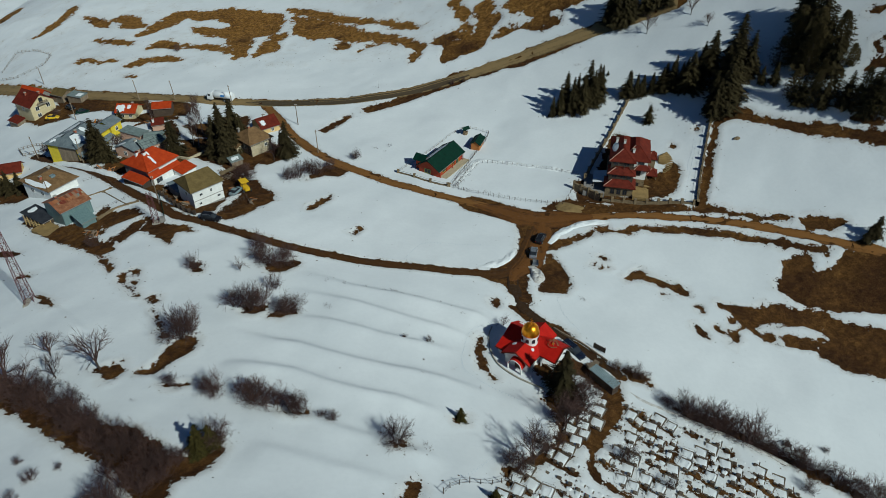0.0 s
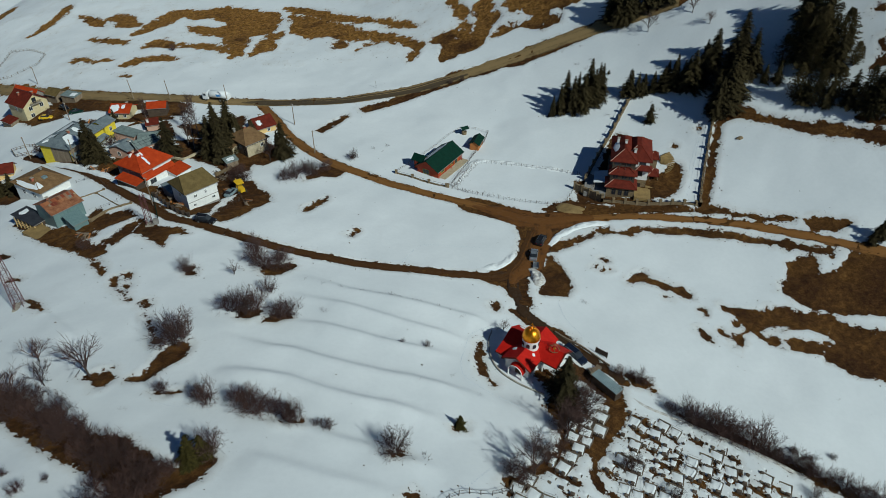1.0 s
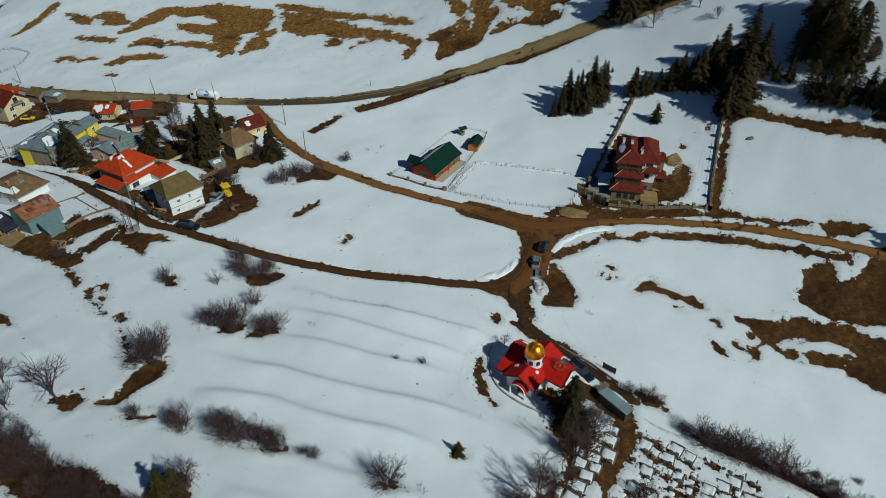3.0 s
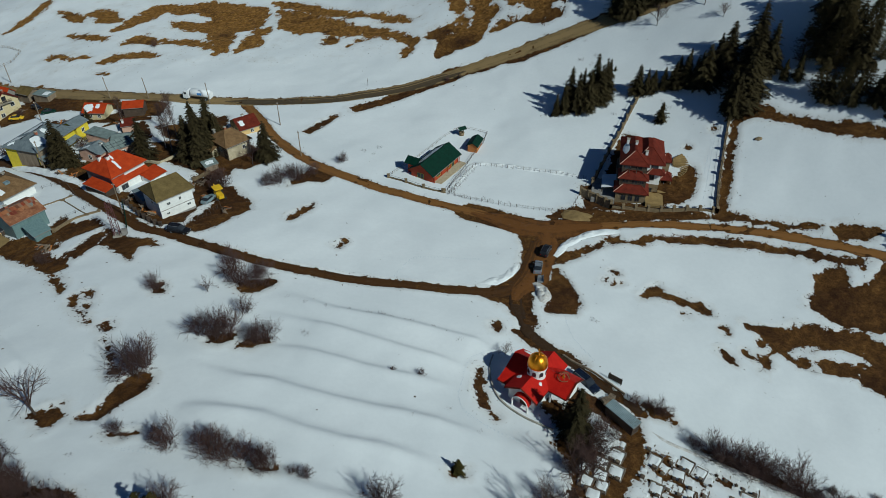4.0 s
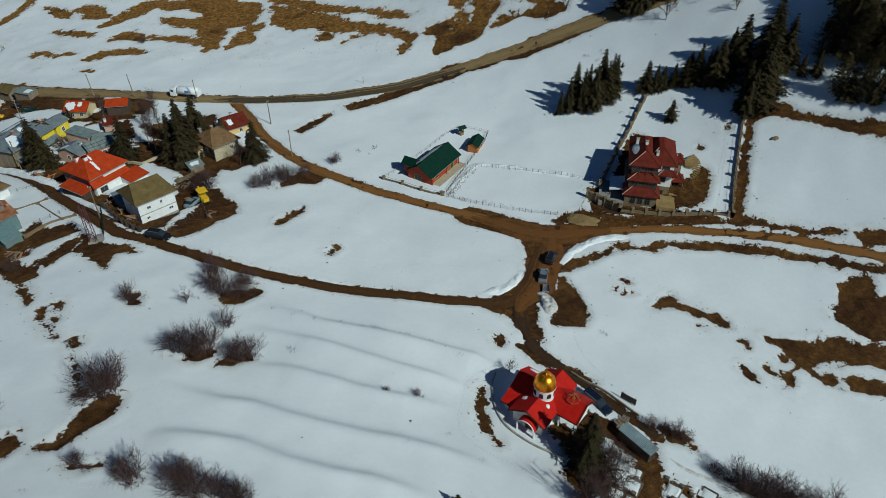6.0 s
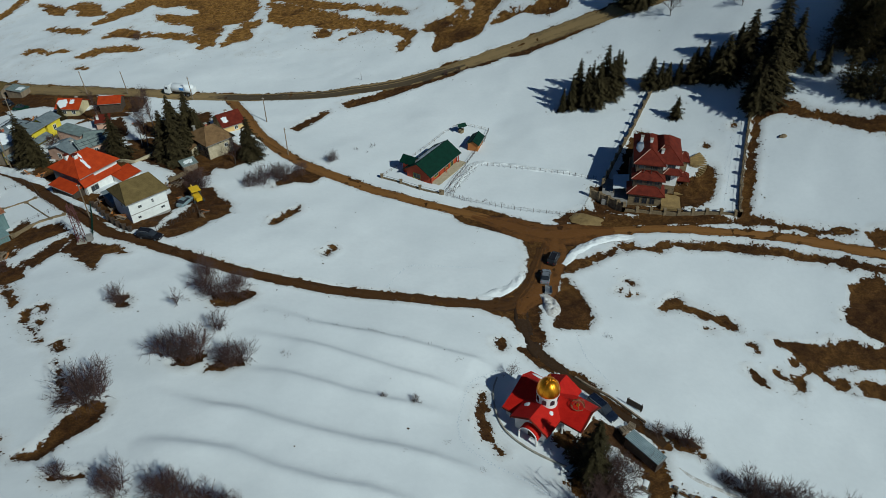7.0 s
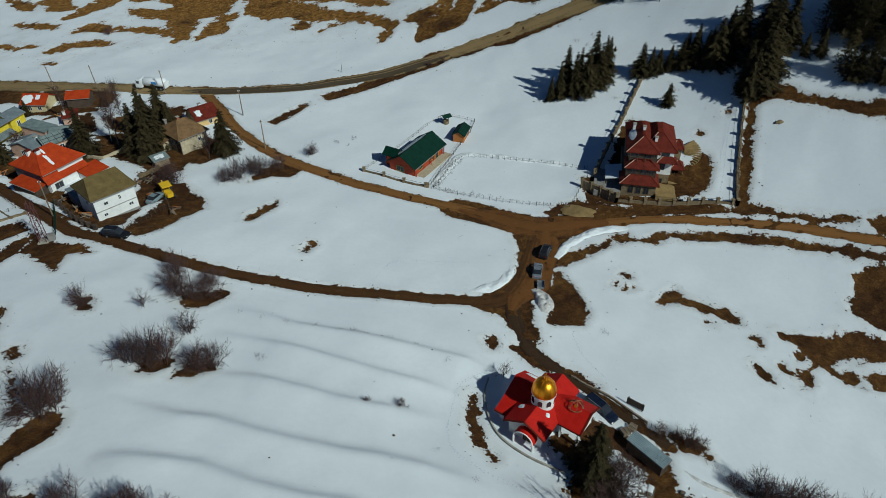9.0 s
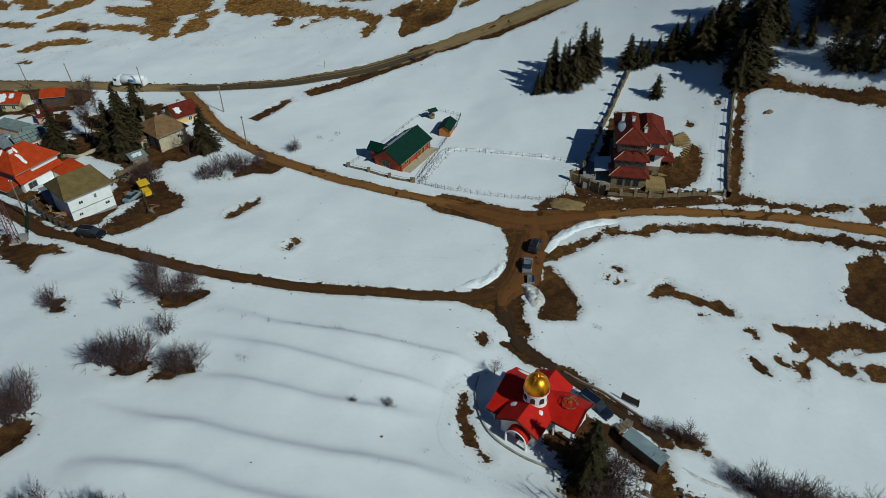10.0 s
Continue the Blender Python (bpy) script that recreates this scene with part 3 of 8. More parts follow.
bare([(64.8, 146.0), (68.6, 156.2), (71.6, 163.6), (74.9, 171.8), (76.8, 173.7), (79.4, 177.0), (80.7, 184.5), (80.4, 188.7), (82.6, 185.4), (82.5, 181.4), (81.2, 178.1), (81.4, 176.4), (83.7, 173.9), (86.3, 170.3), (89.2, 167.9), (92.6, 165.5), (98.2, 161.9), (104.7, 157.8), (110.6, 153.9), (118.0, 149.6), (117.2, 146.6), (109.8, 150.8), (107.4, 151.9), (104.0, 155.3), (99.7, 157.7), (95.3, 160.5), (90.9, 164.1), (87.1, 167.7), (84.1, 169.6), (80.5, 172.3), (76.9, 172.4), (75.9, 170.4), (73.7, 164.6), (70.4, 155.2), (66.7, 145.8)])
bare([(36.5, 151.2), (40.5, 148.6), (52.6, 147.8), (64.1, 145.3), (64.1, 143.9), (52.8, 145.1), (36.3, 145.4)])
bare([(17.2, 142.2), (22.4, 143.9), (31.4, 146.8), (35.8, 146.8), (39.6, 143.5), (30.5, 139.9), (25.4, 133.1), (22.9, 129.3), (20.5, 120.4), (18.1, 115.2), (18.4, 107.0), (15.5, 107.4), (13.5, 112.6), (8.1, 115.1), (12.1, 119.4), (17.0, 123.9), (18.8, 133.6), (18.0, 139.7)])
bare([(21.3, 89.6), (26.2, 89.8), (32.6, 85.6), (30.9, 77.1), (26.6, 70.9), (23.7, 67.6), (21.7, 69.2), (19.4, 73.2), (25.0, 74.4), (27.6, 78.5), (28.6, 82.0), (25.6, 86.0), (20.3, 84.0)])
bare([(-140.3, 230.6), (-129.9, 227.1), (-118.5, 224.9), (-113.4, 212.7), (-121.7, 213.3), (-130.6, 214.7)])
bare([(31.7, 190.7), (37.1, 190.6), (45.6, 191.4), (48.3, 201.0), (43.4, 200.4), (35.1, 195.0)])
bare([(-58.0, 175.9), (-52.5, 180.9), (-46.6, 176.2), (-44.4, 169.3), (-49.1, 165.3), (-54.2, 167.0)])
bare([(-119.6, 160.2), (-122.1, 158.6), (-127.5, 158.5), (-132.8, 167.0), (-125.7, 167.7)])
bare([(-109.1, 206.9), (-97.0, 205.4), (-86.4, 201.8), (-83.9, 198.7), (-94.1, 198.5), (-104.7, 200.9)])
bare([(38.7, 154.0), (42.6, 163.1), (46.3, 172.5), (49.6, 177.6), (51.4, 176.6), (47.3, 155.7), (42.0, 150.9)])
bare([(-78.6, 153.9), (-69.2, 146.3), (-62.0, 137.6), (-66.6, 139.0), (-73.1, 145.1)])
bare([(-65.4, 176.0), (-56.4, 175.9), (-51.1, 167.1), (-52.9, 161.5), (-59.0, 161.4)])
bare([(-117.8, 180.4), (-107.8, 178.4), (-99.9, 170.5), (-106.5, 171.9)])
bare([(-118.3, 205.6), (-106.0, 201.7), (-104.0, 196.9), (-113.1, 198.4)])
bare([(-98.6, 177.5), (-91.3, 170.1), (-86.0, 163.7), (-90.8, 162.9)])
bare([(-129.0, 224.9), (-122.1, 226.1), (-101.4, 217.6), (-97.1, 211.0), (-113.9, 218.8)])
bare([(-144.6, 221.4), (-128.8, 211.0), (-127.3, 212.0), (-141.1, 214.3)])
bare([(-92.9, 133.2), (-84.6, 129.2), (-81.7, 131.8), (-77.5, 127.0), (-80.9, 124.3), (-87.9, 127.4)])
bare([(-85.3, 136.7), (-74.8, 138.6), (-71.7, 135.9), (-78.0, 129.8)])
bare([(21.0, 80.9), (24.8, 76.7), (26.0, 72.9), (20.3, 67.9), (18.1, 68.7), (19.4, 74.2), (17.2, 79.4)])
bare([(12.0, 63.2), (18.0, 68.0), (19.1, 66.4), (13.1, 61.7)])
bare([(9.2, 60.9), (12.4, 62.7), (11.2, 59.6), (8.7, 59.1)])
bare([(41.0, 81.6), (46.5, 79.6), (55.4, 75.6), (63.0, 71.0), (71.1, 67.2), (70.6, 66.2), (62.3, 70.0), (53.6, 74.6), (44.6, 78.6)])
bare([(33.9, 89.8), (38.0, 88.5), (38.4, 86.0), (35.0, 87.3)])
bare([(-54.3, 95.5), (-47.5, 85.5), (-49.0, 85.5)])
bare([(-103.1, 126.7), (-95.5, 122.4), (-96.6, 121.8), (-101.3, 123.7)])
bare([(-90.7, 112.4), (-86.9, 111.7), (-87.0, 110.9), (-90.0, 111.5)])
bare([(-79.0, 101.2), (-76.1, 99.7), (-74.0, 96.8), (-76.8, 98.5)])
bare([(34.0, 144.4), (38.2, 148.0), (40.1, 146.3), (35.3, 143.4)])
bare([(58.8, 159.4), (61.6, 161.6), (63.4, 161.2), (63.0, 156.5), (60.6, 151.5), (57.0, 149.9), (53.9, 150.3), (54.5, 157.5)])
bare([(29.6, 149.8), (33.6, 151.8), (36.0, 148.0), (32.7, 145.3), (25.6, 146.6)])
bare([(62.5, 144.5), (65.8, 146.5), (71.9, 143.1), (65.0, 143.0)])
bare([(97.5, 124.3), (101.9, 125.6), (104.7, 122.8), (100.4, 121.5)])
bare([(50.2, 155.3), (54.9, 162.4), (56.4, 161.1), (54.1, 149.8), (49.6, 149.0)])
bare([(33.5, 148.8), (36.8, 151.2), (36.6, 146.3), (31.2, 144.8)])
bare([(-83.5, 154.6), (-78.4, 156.2), (-70.3, 149.7), (-64.2, 144.4), (-63.4, 137.6), (-68.7, 141.0), (-74.5, 145.9)])
bare([(-148.9, 229.7), (-134.4, 222.7), (-126.0, 211.5), (-137.1, 210.8), (-148.0, 219.2)])
bare([(-76.2, 181.5), (-62.9, 175.9), (-55.3, 165.1), (-57.4, 161.4), (-65.2, 167.0), (-75.3, 173.4)])
bare([(-128.3, 169.1), (-121.8, 167.3), (-116.1, 157.2), (-121.4, 157.3)])
bare([(-93.3, 168.8), (-85.5, 163.6), (-85.2, 160.0), (-92.5, 165.0)])
bare([(-93.8, 132.2), (-83.9, 133.6), (-80.5, 133.8), (-78.7, 131.2), (-84.3, 125.8)])
bare([(-183.0, 305.5), (-179.6, 309.2), (-177.6, 321.6), (-175.9, 332.6), (-178.5, 334.0), (-180.6, 322.4), (-183.5, 312.8)])
bare([(-167.6, 319.4), (-157.0, 309.6), (-147.5, 299.9), (-150.3, 305.4), (-162.5, 317.8)])
bare([(-149.5, 312.6), (-147.8, 314.5), (-137.6, 309.3), (-131.2, 297.0), (-140.2, 298.6)])
bare([(-128.8, 287.5), (-128.2, 295.1), (-124.7, 308.5), (-121.1, 316.0), (-106.8, 313.3), (-95.0, 314.7), (-70.4, 301.3), (-68.3, 279.6), (-74.8, 279.1), (-80.0, 278.0), (-76.9, 256.8), (-79.9, 254.8), (-83.3, 263.6), (-84.8, 260.9), (-92.5, 264.6), (-103.2, 268.3), (-105.2, 272.4), (-96.1, 269.6), (-85.3, 266.3), (-88.5, 279.1), (-95.8, 283.1), (-104.4, 286.4), (-105.9, 292.8), (-95.9, 291.5), (-91.2, 292.9), (-97.3, 300.9), (-105.9, 302.2), (-114.6, 306.9), (-118.6, 297.6), (-124.3, 290.8)])
bare([(-120.1, 271.5), (-117.4, 277.9), (-110.7, 275.8), (-108.4, 270.5), (-115.2, 271.8)])
bare([(-148.8, 288.7), (-142.7, 287.3), (-129.8, 279.4), (-129.6, 276.9), (-140.2, 281.6)])
bare([(-148.1, 264.5), (-146.6, 267.7), (-129.3, 260.8), (-130.9, 259.6), (-142.3, 263.2)])
bare([(-121.8, 252.7), (-118.3, 260.0), (-111.5, 259.8), (-102.0, 256.3), (-102.3, 254.7), (-114.4, 255.3)])
bare([(-72.4, 255.0), (-72.5, 260.0), (-70.6, 270.2), (-69.9, 278.9), (-66.0, 279.0), (-66.3, 261.8), (-69.5, 257.7)])
bare([(-69.0, 306.9), (-48.3, 295.0), (-38.1, 285.5), (-19.5, 271.8), (-9.2, 263.7), (-10.0, 262.5), (-23.8, 272.9), (-42.5, 285.2), (-63.0, 299.8)])
bare([(-63.5, 296.2), (-46.9, 284.8), (-36.9, 275.1), (-27.6, 266.7), (-14.7, 257.5), (-10.8, 252.0), (-2.5, 249.4), (-6.0, 245.7), (-8.2, 239.6), (-10.4, 237.3), (-10.2, 245.1), (-12.0, 249.8), (-22.8, 257.5), (-28.3, 255.6), (-32.1, 252.3), (-30.6, 254.5), (-25.8, 259.7), (-37.9, 264.3), (-44.8, 269.5), (-51.3, 269.6), (-61.5, 279.0)])
bare([(-41.8, 262.3), (-39.8, 263.4), (-38.4, 258.7), (-39.8, 256.3), (-41.8, 259.6)])
bare([(-2.9, 249.6), (5.2, 249.3), (5.3, 252.9), (1.4, 250.5)])
bare([(0.9, 234.6), (2.3, 240.1), (5.1, 240.3), (5.0, 235.0)])
bare([(-119.8, 242.8), (-117.2, 243.9), (-115.4, 241.9), (-117.8, 241.1)])
bare([(-104.1, 139.0), (-90.2, 126.8), (-80.6, 121.0), (-78.0, 124.0), (-90.0, 131.9), (-99.4, 140.1)])
bare([(-83.8, 130.5), (-77.5, 131.9), (-77.5, 136.7), (-83.6, 140.9), (-85.1, 136.3)])
bare([(-94.7, 164.8), (-87.1, 160.0), (-87.8, 165.5), (-95.5, 170.4)])
bare([(-94.2, 203.1), (-82.8, 202.0), (-83.8, 211.4), (-93.4, 217.4), (-98.5, 210.9)])
bare([(-74.7, 162.3), (-70.7, 171.6), (-74.7, 179.3), (-78.8, 174.1)])
bare([(-78.0, 181.6), (-61.7, 184.4), (-59.4, 162.7), (-63.8, 167.4), (-72.2, 176.6)])
bare([(-74.3, 145.5), (-66.9, 140.2), (-60.1, 135.3), (-71.0, 151.4), (-74.1, 150.0)])
bare([(-59.2, 162.0), (-54.0, 165.8), (-51.5, 162.1), (-55.2, 158.5)])
bare([(-144.0, 220.1), (-134.0, 217.4), (-129.7, 210.6), (-137.0, 212.6)])
bare([(-137.7, 225.2), (-114.4, 215.1), (-117.2, 222.0), (-136.0, 231.0)])
bare([(-42.3, 262.0), (-40.2, 263.7), (-38.5, 260.1), (-38.7, 256.2), (-41.0, 256.8)])
bare([(-90.9, 176.3), (-82.4, 166.8), (-86.3, 163.6), (-92.8, 168.0)])
bare([(-121.9, 161.2), (-115.8, 161.4), (-110.4, 156.1), (-113.8, 153.2), (-120.3, 155.5)])
bare([(-3.0, 251.7), (0.2, 251.7), (7.5, 250.2), (9.6, 251.0), (7.3, 258.1), (4.2, 267.9), (3.6, 274.3), (6.2, 274.4), (7.9, 267.4), (9.8, 256.6), (10.7, 252.2), (9.1, 247.5), (3.3, 247.8), (1.2, 246.4), (-2.9, 248.4)])
bare([(0.6, 246.7), (7.5, 247.2), (13.7, 247.5), (16.2, 249.0), (15.1, 242.4), (12.3, 237.3), (7.3, 237.0), (2.2, 237.3), (0.2, 234.9)])
bare([(12.0, 258.9), (13.9, 265.8), (16.0, 265.3), (17.9, 260.4), (20.1, 253.5), (17.8, 249.7), (16.1, 247.2), (13.3, 247.8), (12.4, 253.1)])
bare([(23.4, 258.1), (26.7, 261.7), (53.5, 239.8), (46.5, 242.0), (43.6, 240.5), (39.9, 242.1), (35.4, 244.5), (32.6, 245.6), (30.7, 246.9), (28.0, 250.7)])
bare([(18.4, 241.2), (20.6, 243.5), (26.5, 243.2), (27.3, 241.3), (23.4, 240.5), (19.4, 240.0)])
bare([(27.4, 242.0), (33.3, 242.8), (37.2, 243.2), (37.9, 240.3), (41.9, 236.8), (40.3, 235.9), (34.6, 235.7), (30.0, 237.7)])
bare([(79.8, 125.2), (81.0, 125.9), (84.7, 126.8), (86.1, 126.1), (85.1, 123.0), (83.7, 121.8), (86.8, 122.0), (90.8, 122.7), (92.5, 125.2), (94.0, 126.5), (101.3, 124.0), (108.3, 120.2), (103.1, 106.9), (95.8, 109.6), (88.2, 110.9), (86.0, 111.3), (81.7, 112.9), (79.1, 114.2), (77.2, 115.9), (74.9, 118.3), (76.6, 119.6), (78.6, 121.1)])
bare([(60.0, 113.5), (64.1, 112.3), (69.3, 112.8), (76.5, 112.2), (82.7, 110.8), (85.0, 109.4), (87.2, 108.2), (93.7, 104.6), (100.7, 101.5), (96.0, 91.6), (89.2, 94.3), (82.0, 95.9), (78.9, 98.3), (78.3, 101.0), (72.6, 101.7), (71.2, 103.7), (73.9, 105.1), (77.6, 103.7), (81.2, 103.7), (81.6, 106.3), (79.2, 106.4), (73.5, 107.4), (67.9, 107.2), (63.0, 105.3), (63.8, 109.5)])
bare([(66.4, 104.7), (68.8, 104.6), (69.9, 102.6), (68.6, 102.4), (66.7, 103.6)])
bare([(60.5, 105.1), (62.1, 104.4), (60.9, 102.7), (60.2, 103.6)])
bare([(36.5, 127.3), (37.0, 127.7), (37.6, 127.7), (37.7, 127.3), (37.1, 126.9), (36.7, 127.0)])
bare([(37.3, 126.4), (37.8, 126.9), (38.2, 126.8), (38.3, 126.3), (37.8, 125.9), (37.4, 126.1)])
bare([(34.5, 124.1), (34.9, 124.6), (35.4, 124.6), (35.5, 124.1), (35.0, 123.7), (34.6, 123.8)])
bare([(35.9, 123.1), (36.5, 123.6), (37.1, 123.6), (37.3, 123.1), (36.6, 122.7), (36.1, 122.8)])
bare([(37.8, 123.6), (38.2, 123.9), (38.6, 123.9), (38.7, 123.5), (38.3, 123.3), (37.9, 123.3)])
bare([(63.0, 168.7), (63.6, 169.1), (64.0, 168.8), (64.1, 168.2), (63.6, 168.0), (63.2, 168.3)])
bare([(70.0, 172.7), (70.6, 173.2), (71.2, 172.8), (71.2, 172.0), (70.6, 171.7), (70.1, 172.2)])
bare([(20.1, 122.1), (22.5, 122.4), (25.2, 126.2), (26.8, 123.5), (27.4, 118.8), (28.5, 115.9), (26.5, 112.5), (20.8, 111.9), (22.2, 115.9), (21.0, 118.9)])
bare([(17.9, 87.3), (21.0, 84.8), (19.5, 82.8), (16.3, 85.3)])
bare([(110.3, 170.6), (111.8, 172.1), (113.5, 172.0), (118.8, 170.1), (118.3, 167.9), (112.4, 169.7), (111.2, 169.7)])
bare([(113.1, 175.4), (113.7, 175.7), (114.7, 173.8), (115.0, 172.0), (113.7, 172.7)])
bare([(113.8, 176.9), (115.9, 176.2), (115.8, 175.7), (114.1, 176.2)])
bare([(113.7, 184.7), (115.6, 184.7), (117.4, 183.5), (117.2, 182.2), (114.7, 183.4)])
bare([(94.2, 169.9), (95.9, 168.3), (99.3, 166.2), (100.0, 166.5), (97.2, 168.3)])
bare([(104.8, 160.6), (107.1, 157.8), (110.1, 155.5), (111.3, 156.5), (108.7, 159.4)])
bare([(53.5, 105.6), (54.6, 104.4), (55.8, 102.3), (55.2, 102.0), (53.8, 103.2), (53.4, 105.0)])
bare([(58.2, 106.0), (58.6, 104.6), (58.3, 104.1), (57.8, 105.3)])
bare([(58.7, 103.1), (59.6, 101.9), (59.2, 101.7)])
bare([(61.6, 108.5), (62.4, 108.1), (62.5, 106.9), (61.7, 107.2)])
bare([(56.0, 111.3), (56.9, 111.2), (56.8, 110.5), (56.0, 110.6)])
bare([(53.4, 116.7), (54.8, 116.5), (54.6, 115.6), (53.4, 115.7)])
bare([(48.6, 115.9), (50.3, 115.2), (50.0, 114.7), (48.8, 115.2)])
bare([(41.5, 120.3), (43.1, 120.2), (42.7, 119.4), (41.6, 119.6)])
bare([(22.9, 101.0), (24.2, 99.9), (25.5, 98.8), (25.9, 97.9), (25.2, 97.9), (23.8, 99.2)])
bare([(-72.0, 198.0), (-62.0, 200.0), (-59.0, 186.0), (-66.0, 180.0), (-72.0, 186.0)])
bare([(-92.0, 195.0), (-86.0, 198.0), (-79.0, 185.0), (-86.0, 183.0)])
bare([(-128.0, 226.0), (-98.0, 214.0), (-92.0, 209.0), (-106.0, 209.0), (-122.0, 215.0)])
bare([(-86.0, 170.0), (-80.0, 168.0), (-74.0, 172.0), (-78.0, 178.0)])
bare([(-98.0, 196.0), (-90.0, 199.5), (-86.0, 203.0), (-95.0, 201.5)])
bare([(-80.0, 192.0), (-72.0, 194.0), (-66.0, 190.0), (-66.0, 182.0), (-74.0, 184.0)])


# ---- the graveyard's plan: rows of plots on a slope ----
YARD = [(31, 81.5), (37, 79.6), (44, 77), (51, 73.4), (59, 67.2), (62, 64), (64, 60), (40, 50), (8, 52), (8, 56.5), (13.5, 63), (18.5, 69), (20.5, 74), (25, 79.5), (28, 81)]


def inside(pts, x, y):
    odd = False
    for (ax, ay), (bx, by) in zip(pts, pts[1:] + pts[:1]):
        if (ay > y) != (by > y) and x < (bx - ax) * (y - ay) / (by - ay) + ax:
            odd = not odd
    return odd


GRAVES = []
_rng = random.Random(42)
_c, _s = math.cos(radians(-30)), math.sin(radians(-30))
_path = [(a[0] + (b[0] - a[0]) * f, a[1] + (b[1] - a[1]) * f) for a, b in zip(ROAD_GRAVE_PATH[1], ROAD_GRAVE_PATH[1][1:]) for f in (0, 0.25, 0.5, 0.75)]
HALF = (0.6, 1.0, 0.6, 0.95, 0.55, 0.7, 1.05)  # half widths of the kinds of plot
for row in range(17):
    u = -26.0 + _rng.uniform(0, 2)
    while u < 36:
        kind, s = _rng.choice((1, 3, 6, 1, 6, 0) if u < -1 - row * 0.3 else (0, 0, 1, 2, 3, 4, 4, 5, 5, 6)), _rng.uniform(0.95, 1.12)
        u += HALF[kind] * s
        v = 6.6 - row * 2.6 + _rng.uniform(-0.25, 0.25) + 0.5 * math.sin(u * 0.2 + row)
        gxx, gyy = 31 + u * _c - v * _s, 79.5 + u * _s + v * _c
        far = min(math.hypot(gxx - a, gyy - b) for a, b in _path)
        if inside(YARD, gxx, gyy) and far > 1.6 and _rng.random() < 0.93:
            GRAVES.append((gxx, gyy, -120 + _rng.uniform(-8, 8), kind, s))
            if _rng.random() < 0.8:
                ox, oy = _rng.uniform(-0.3, 0.4), -1.45 + _rng.uniform(-0.15, 0.15)
                bx, by = gxx + ox * _c - oy * _s, gyy + ox * _s + oy * _c
                w, d = _rng.uniform(0.5, 1.2), _rng.uniform(0.25, 0.5)
                bare([(bx + a * w * _c - b * d * _s, by + a * w * _s + b * d * _c) for a, b in ((-1, -1), (1, -1), (1, 1), (-1, 1))])
        u += HALF[kind] * s + _rng.choice((0.1, 0.15, 0.25, 0.35, 1.0))


# ---- building helpers ----
def part(name, bm, material, parent=None, label="", m=None):
    """Links a bmesh (or vertices and faces) as one mesh object under a thing or a part."""
    me = bpy.data.meshes.new(name)
    if isinstance(bm, tuple):
        me.from_pydata(*bm[:1], [], bm[1])
        me.update()
    else:
        bmesh.ops.recalc_face_normals(bm, faces=bm.faces[:])
        bm.to_mesh(me)
        bm.free()
    me.materials.append(material)
    ob = new(name, me)
    if parent is not None:
        ob.parent = parent
    if m is not None:
        ob.matrix_basis = m
    if label:
        ob["label"] = label
    return ob


def thing(name, m, label, category, group="", kind=""):
    return tagged(place(new(name), m), label, category, group, kind)


def place(ob, m):
    ob.matrix_basis = m
    return ob


def box(bm, x0, x1, y0, y1, z0, z1, m=None, bevel=0.0):
    vs = [bm.verts.new((x, y, z)) for z in (z0, z1) for x, y in ((x0, y0), (x1, y0), (x1, y1), (x0, y1))]
    fs = [bm.faces.new([vs[i] for i in f]) for f in ((3, 2, 1, 0), (4, 5, 6, 7), (0, 1, 5, 4), (1, 2, 6, 5), (2, 3, 7, 6), (3, 0, 4, 7))]
    if bevel:
        es = list({e for f in fs for e in f.edges})
        out = bmesh.ops.bevel(bm, geom=es, offset=bevel, segments=2, affect="EDGES")
        vs = list({v for f in out["faces"] for v in f.verts} | {v for v in vs if v.is_valid})
    if m is not None:
        bmesh.ops.transform(bm, matrix=m, verts=[v for v in vs if v.is_valid])
    return bm


def boxes(*rows, bevel=0.0):
    bm = bmesh.new()
    for r in rows:
        box(bm, *r, bevel=bevel)
    return bm


def slab(verts, faces, thick):
    """A sheet of faces given a thickness downwards."""
    bm = bmesh.new()
    top = [bm.verts.new(v) for v in verts]
    low = [bm.verts.new((v[0], v[1], v[2] - thick)) for v in verts]
    count = {}
    for f in faces:
        bm.faces.new([top[i] for i in f])
        bm.faces.new([low[i] for i in reversed(f)])
        for a, b in zip(f, f[1:] + f[:1]):
            count[(a, b)] = 1
    for a, b in count:
        if (b, a) not in count:
            bm.faces.new((top[b], top[a], low[a], low[b]))
    return bm


def tube(bm, a, b, ra, rb=None, sides=6):
    a, b = Vector(a), Vector(b)
    rb = ra if rb is None else rb
    q = (b - a).to_track_quat("Z", "Y").to_matrix()
    ring = []
    for p, r in ((a, ra), (b, rb)):
        ring.append([bm.verts.new(p + q @ Vector((r * math.cos(t), r * math.sin(t), 0))) for t in (2 * math.pi * k / sides for k in range(sides))])
    for k in range(sides):
        bm.faces.new((ring[0][k], ring[0][(k + 1) % sides], ring[1][(k + 1) % sides], ring[1][k]))
    bm.faces.new(ring[0][::-1])
    bm.faces.new(ring[1])
    return bm


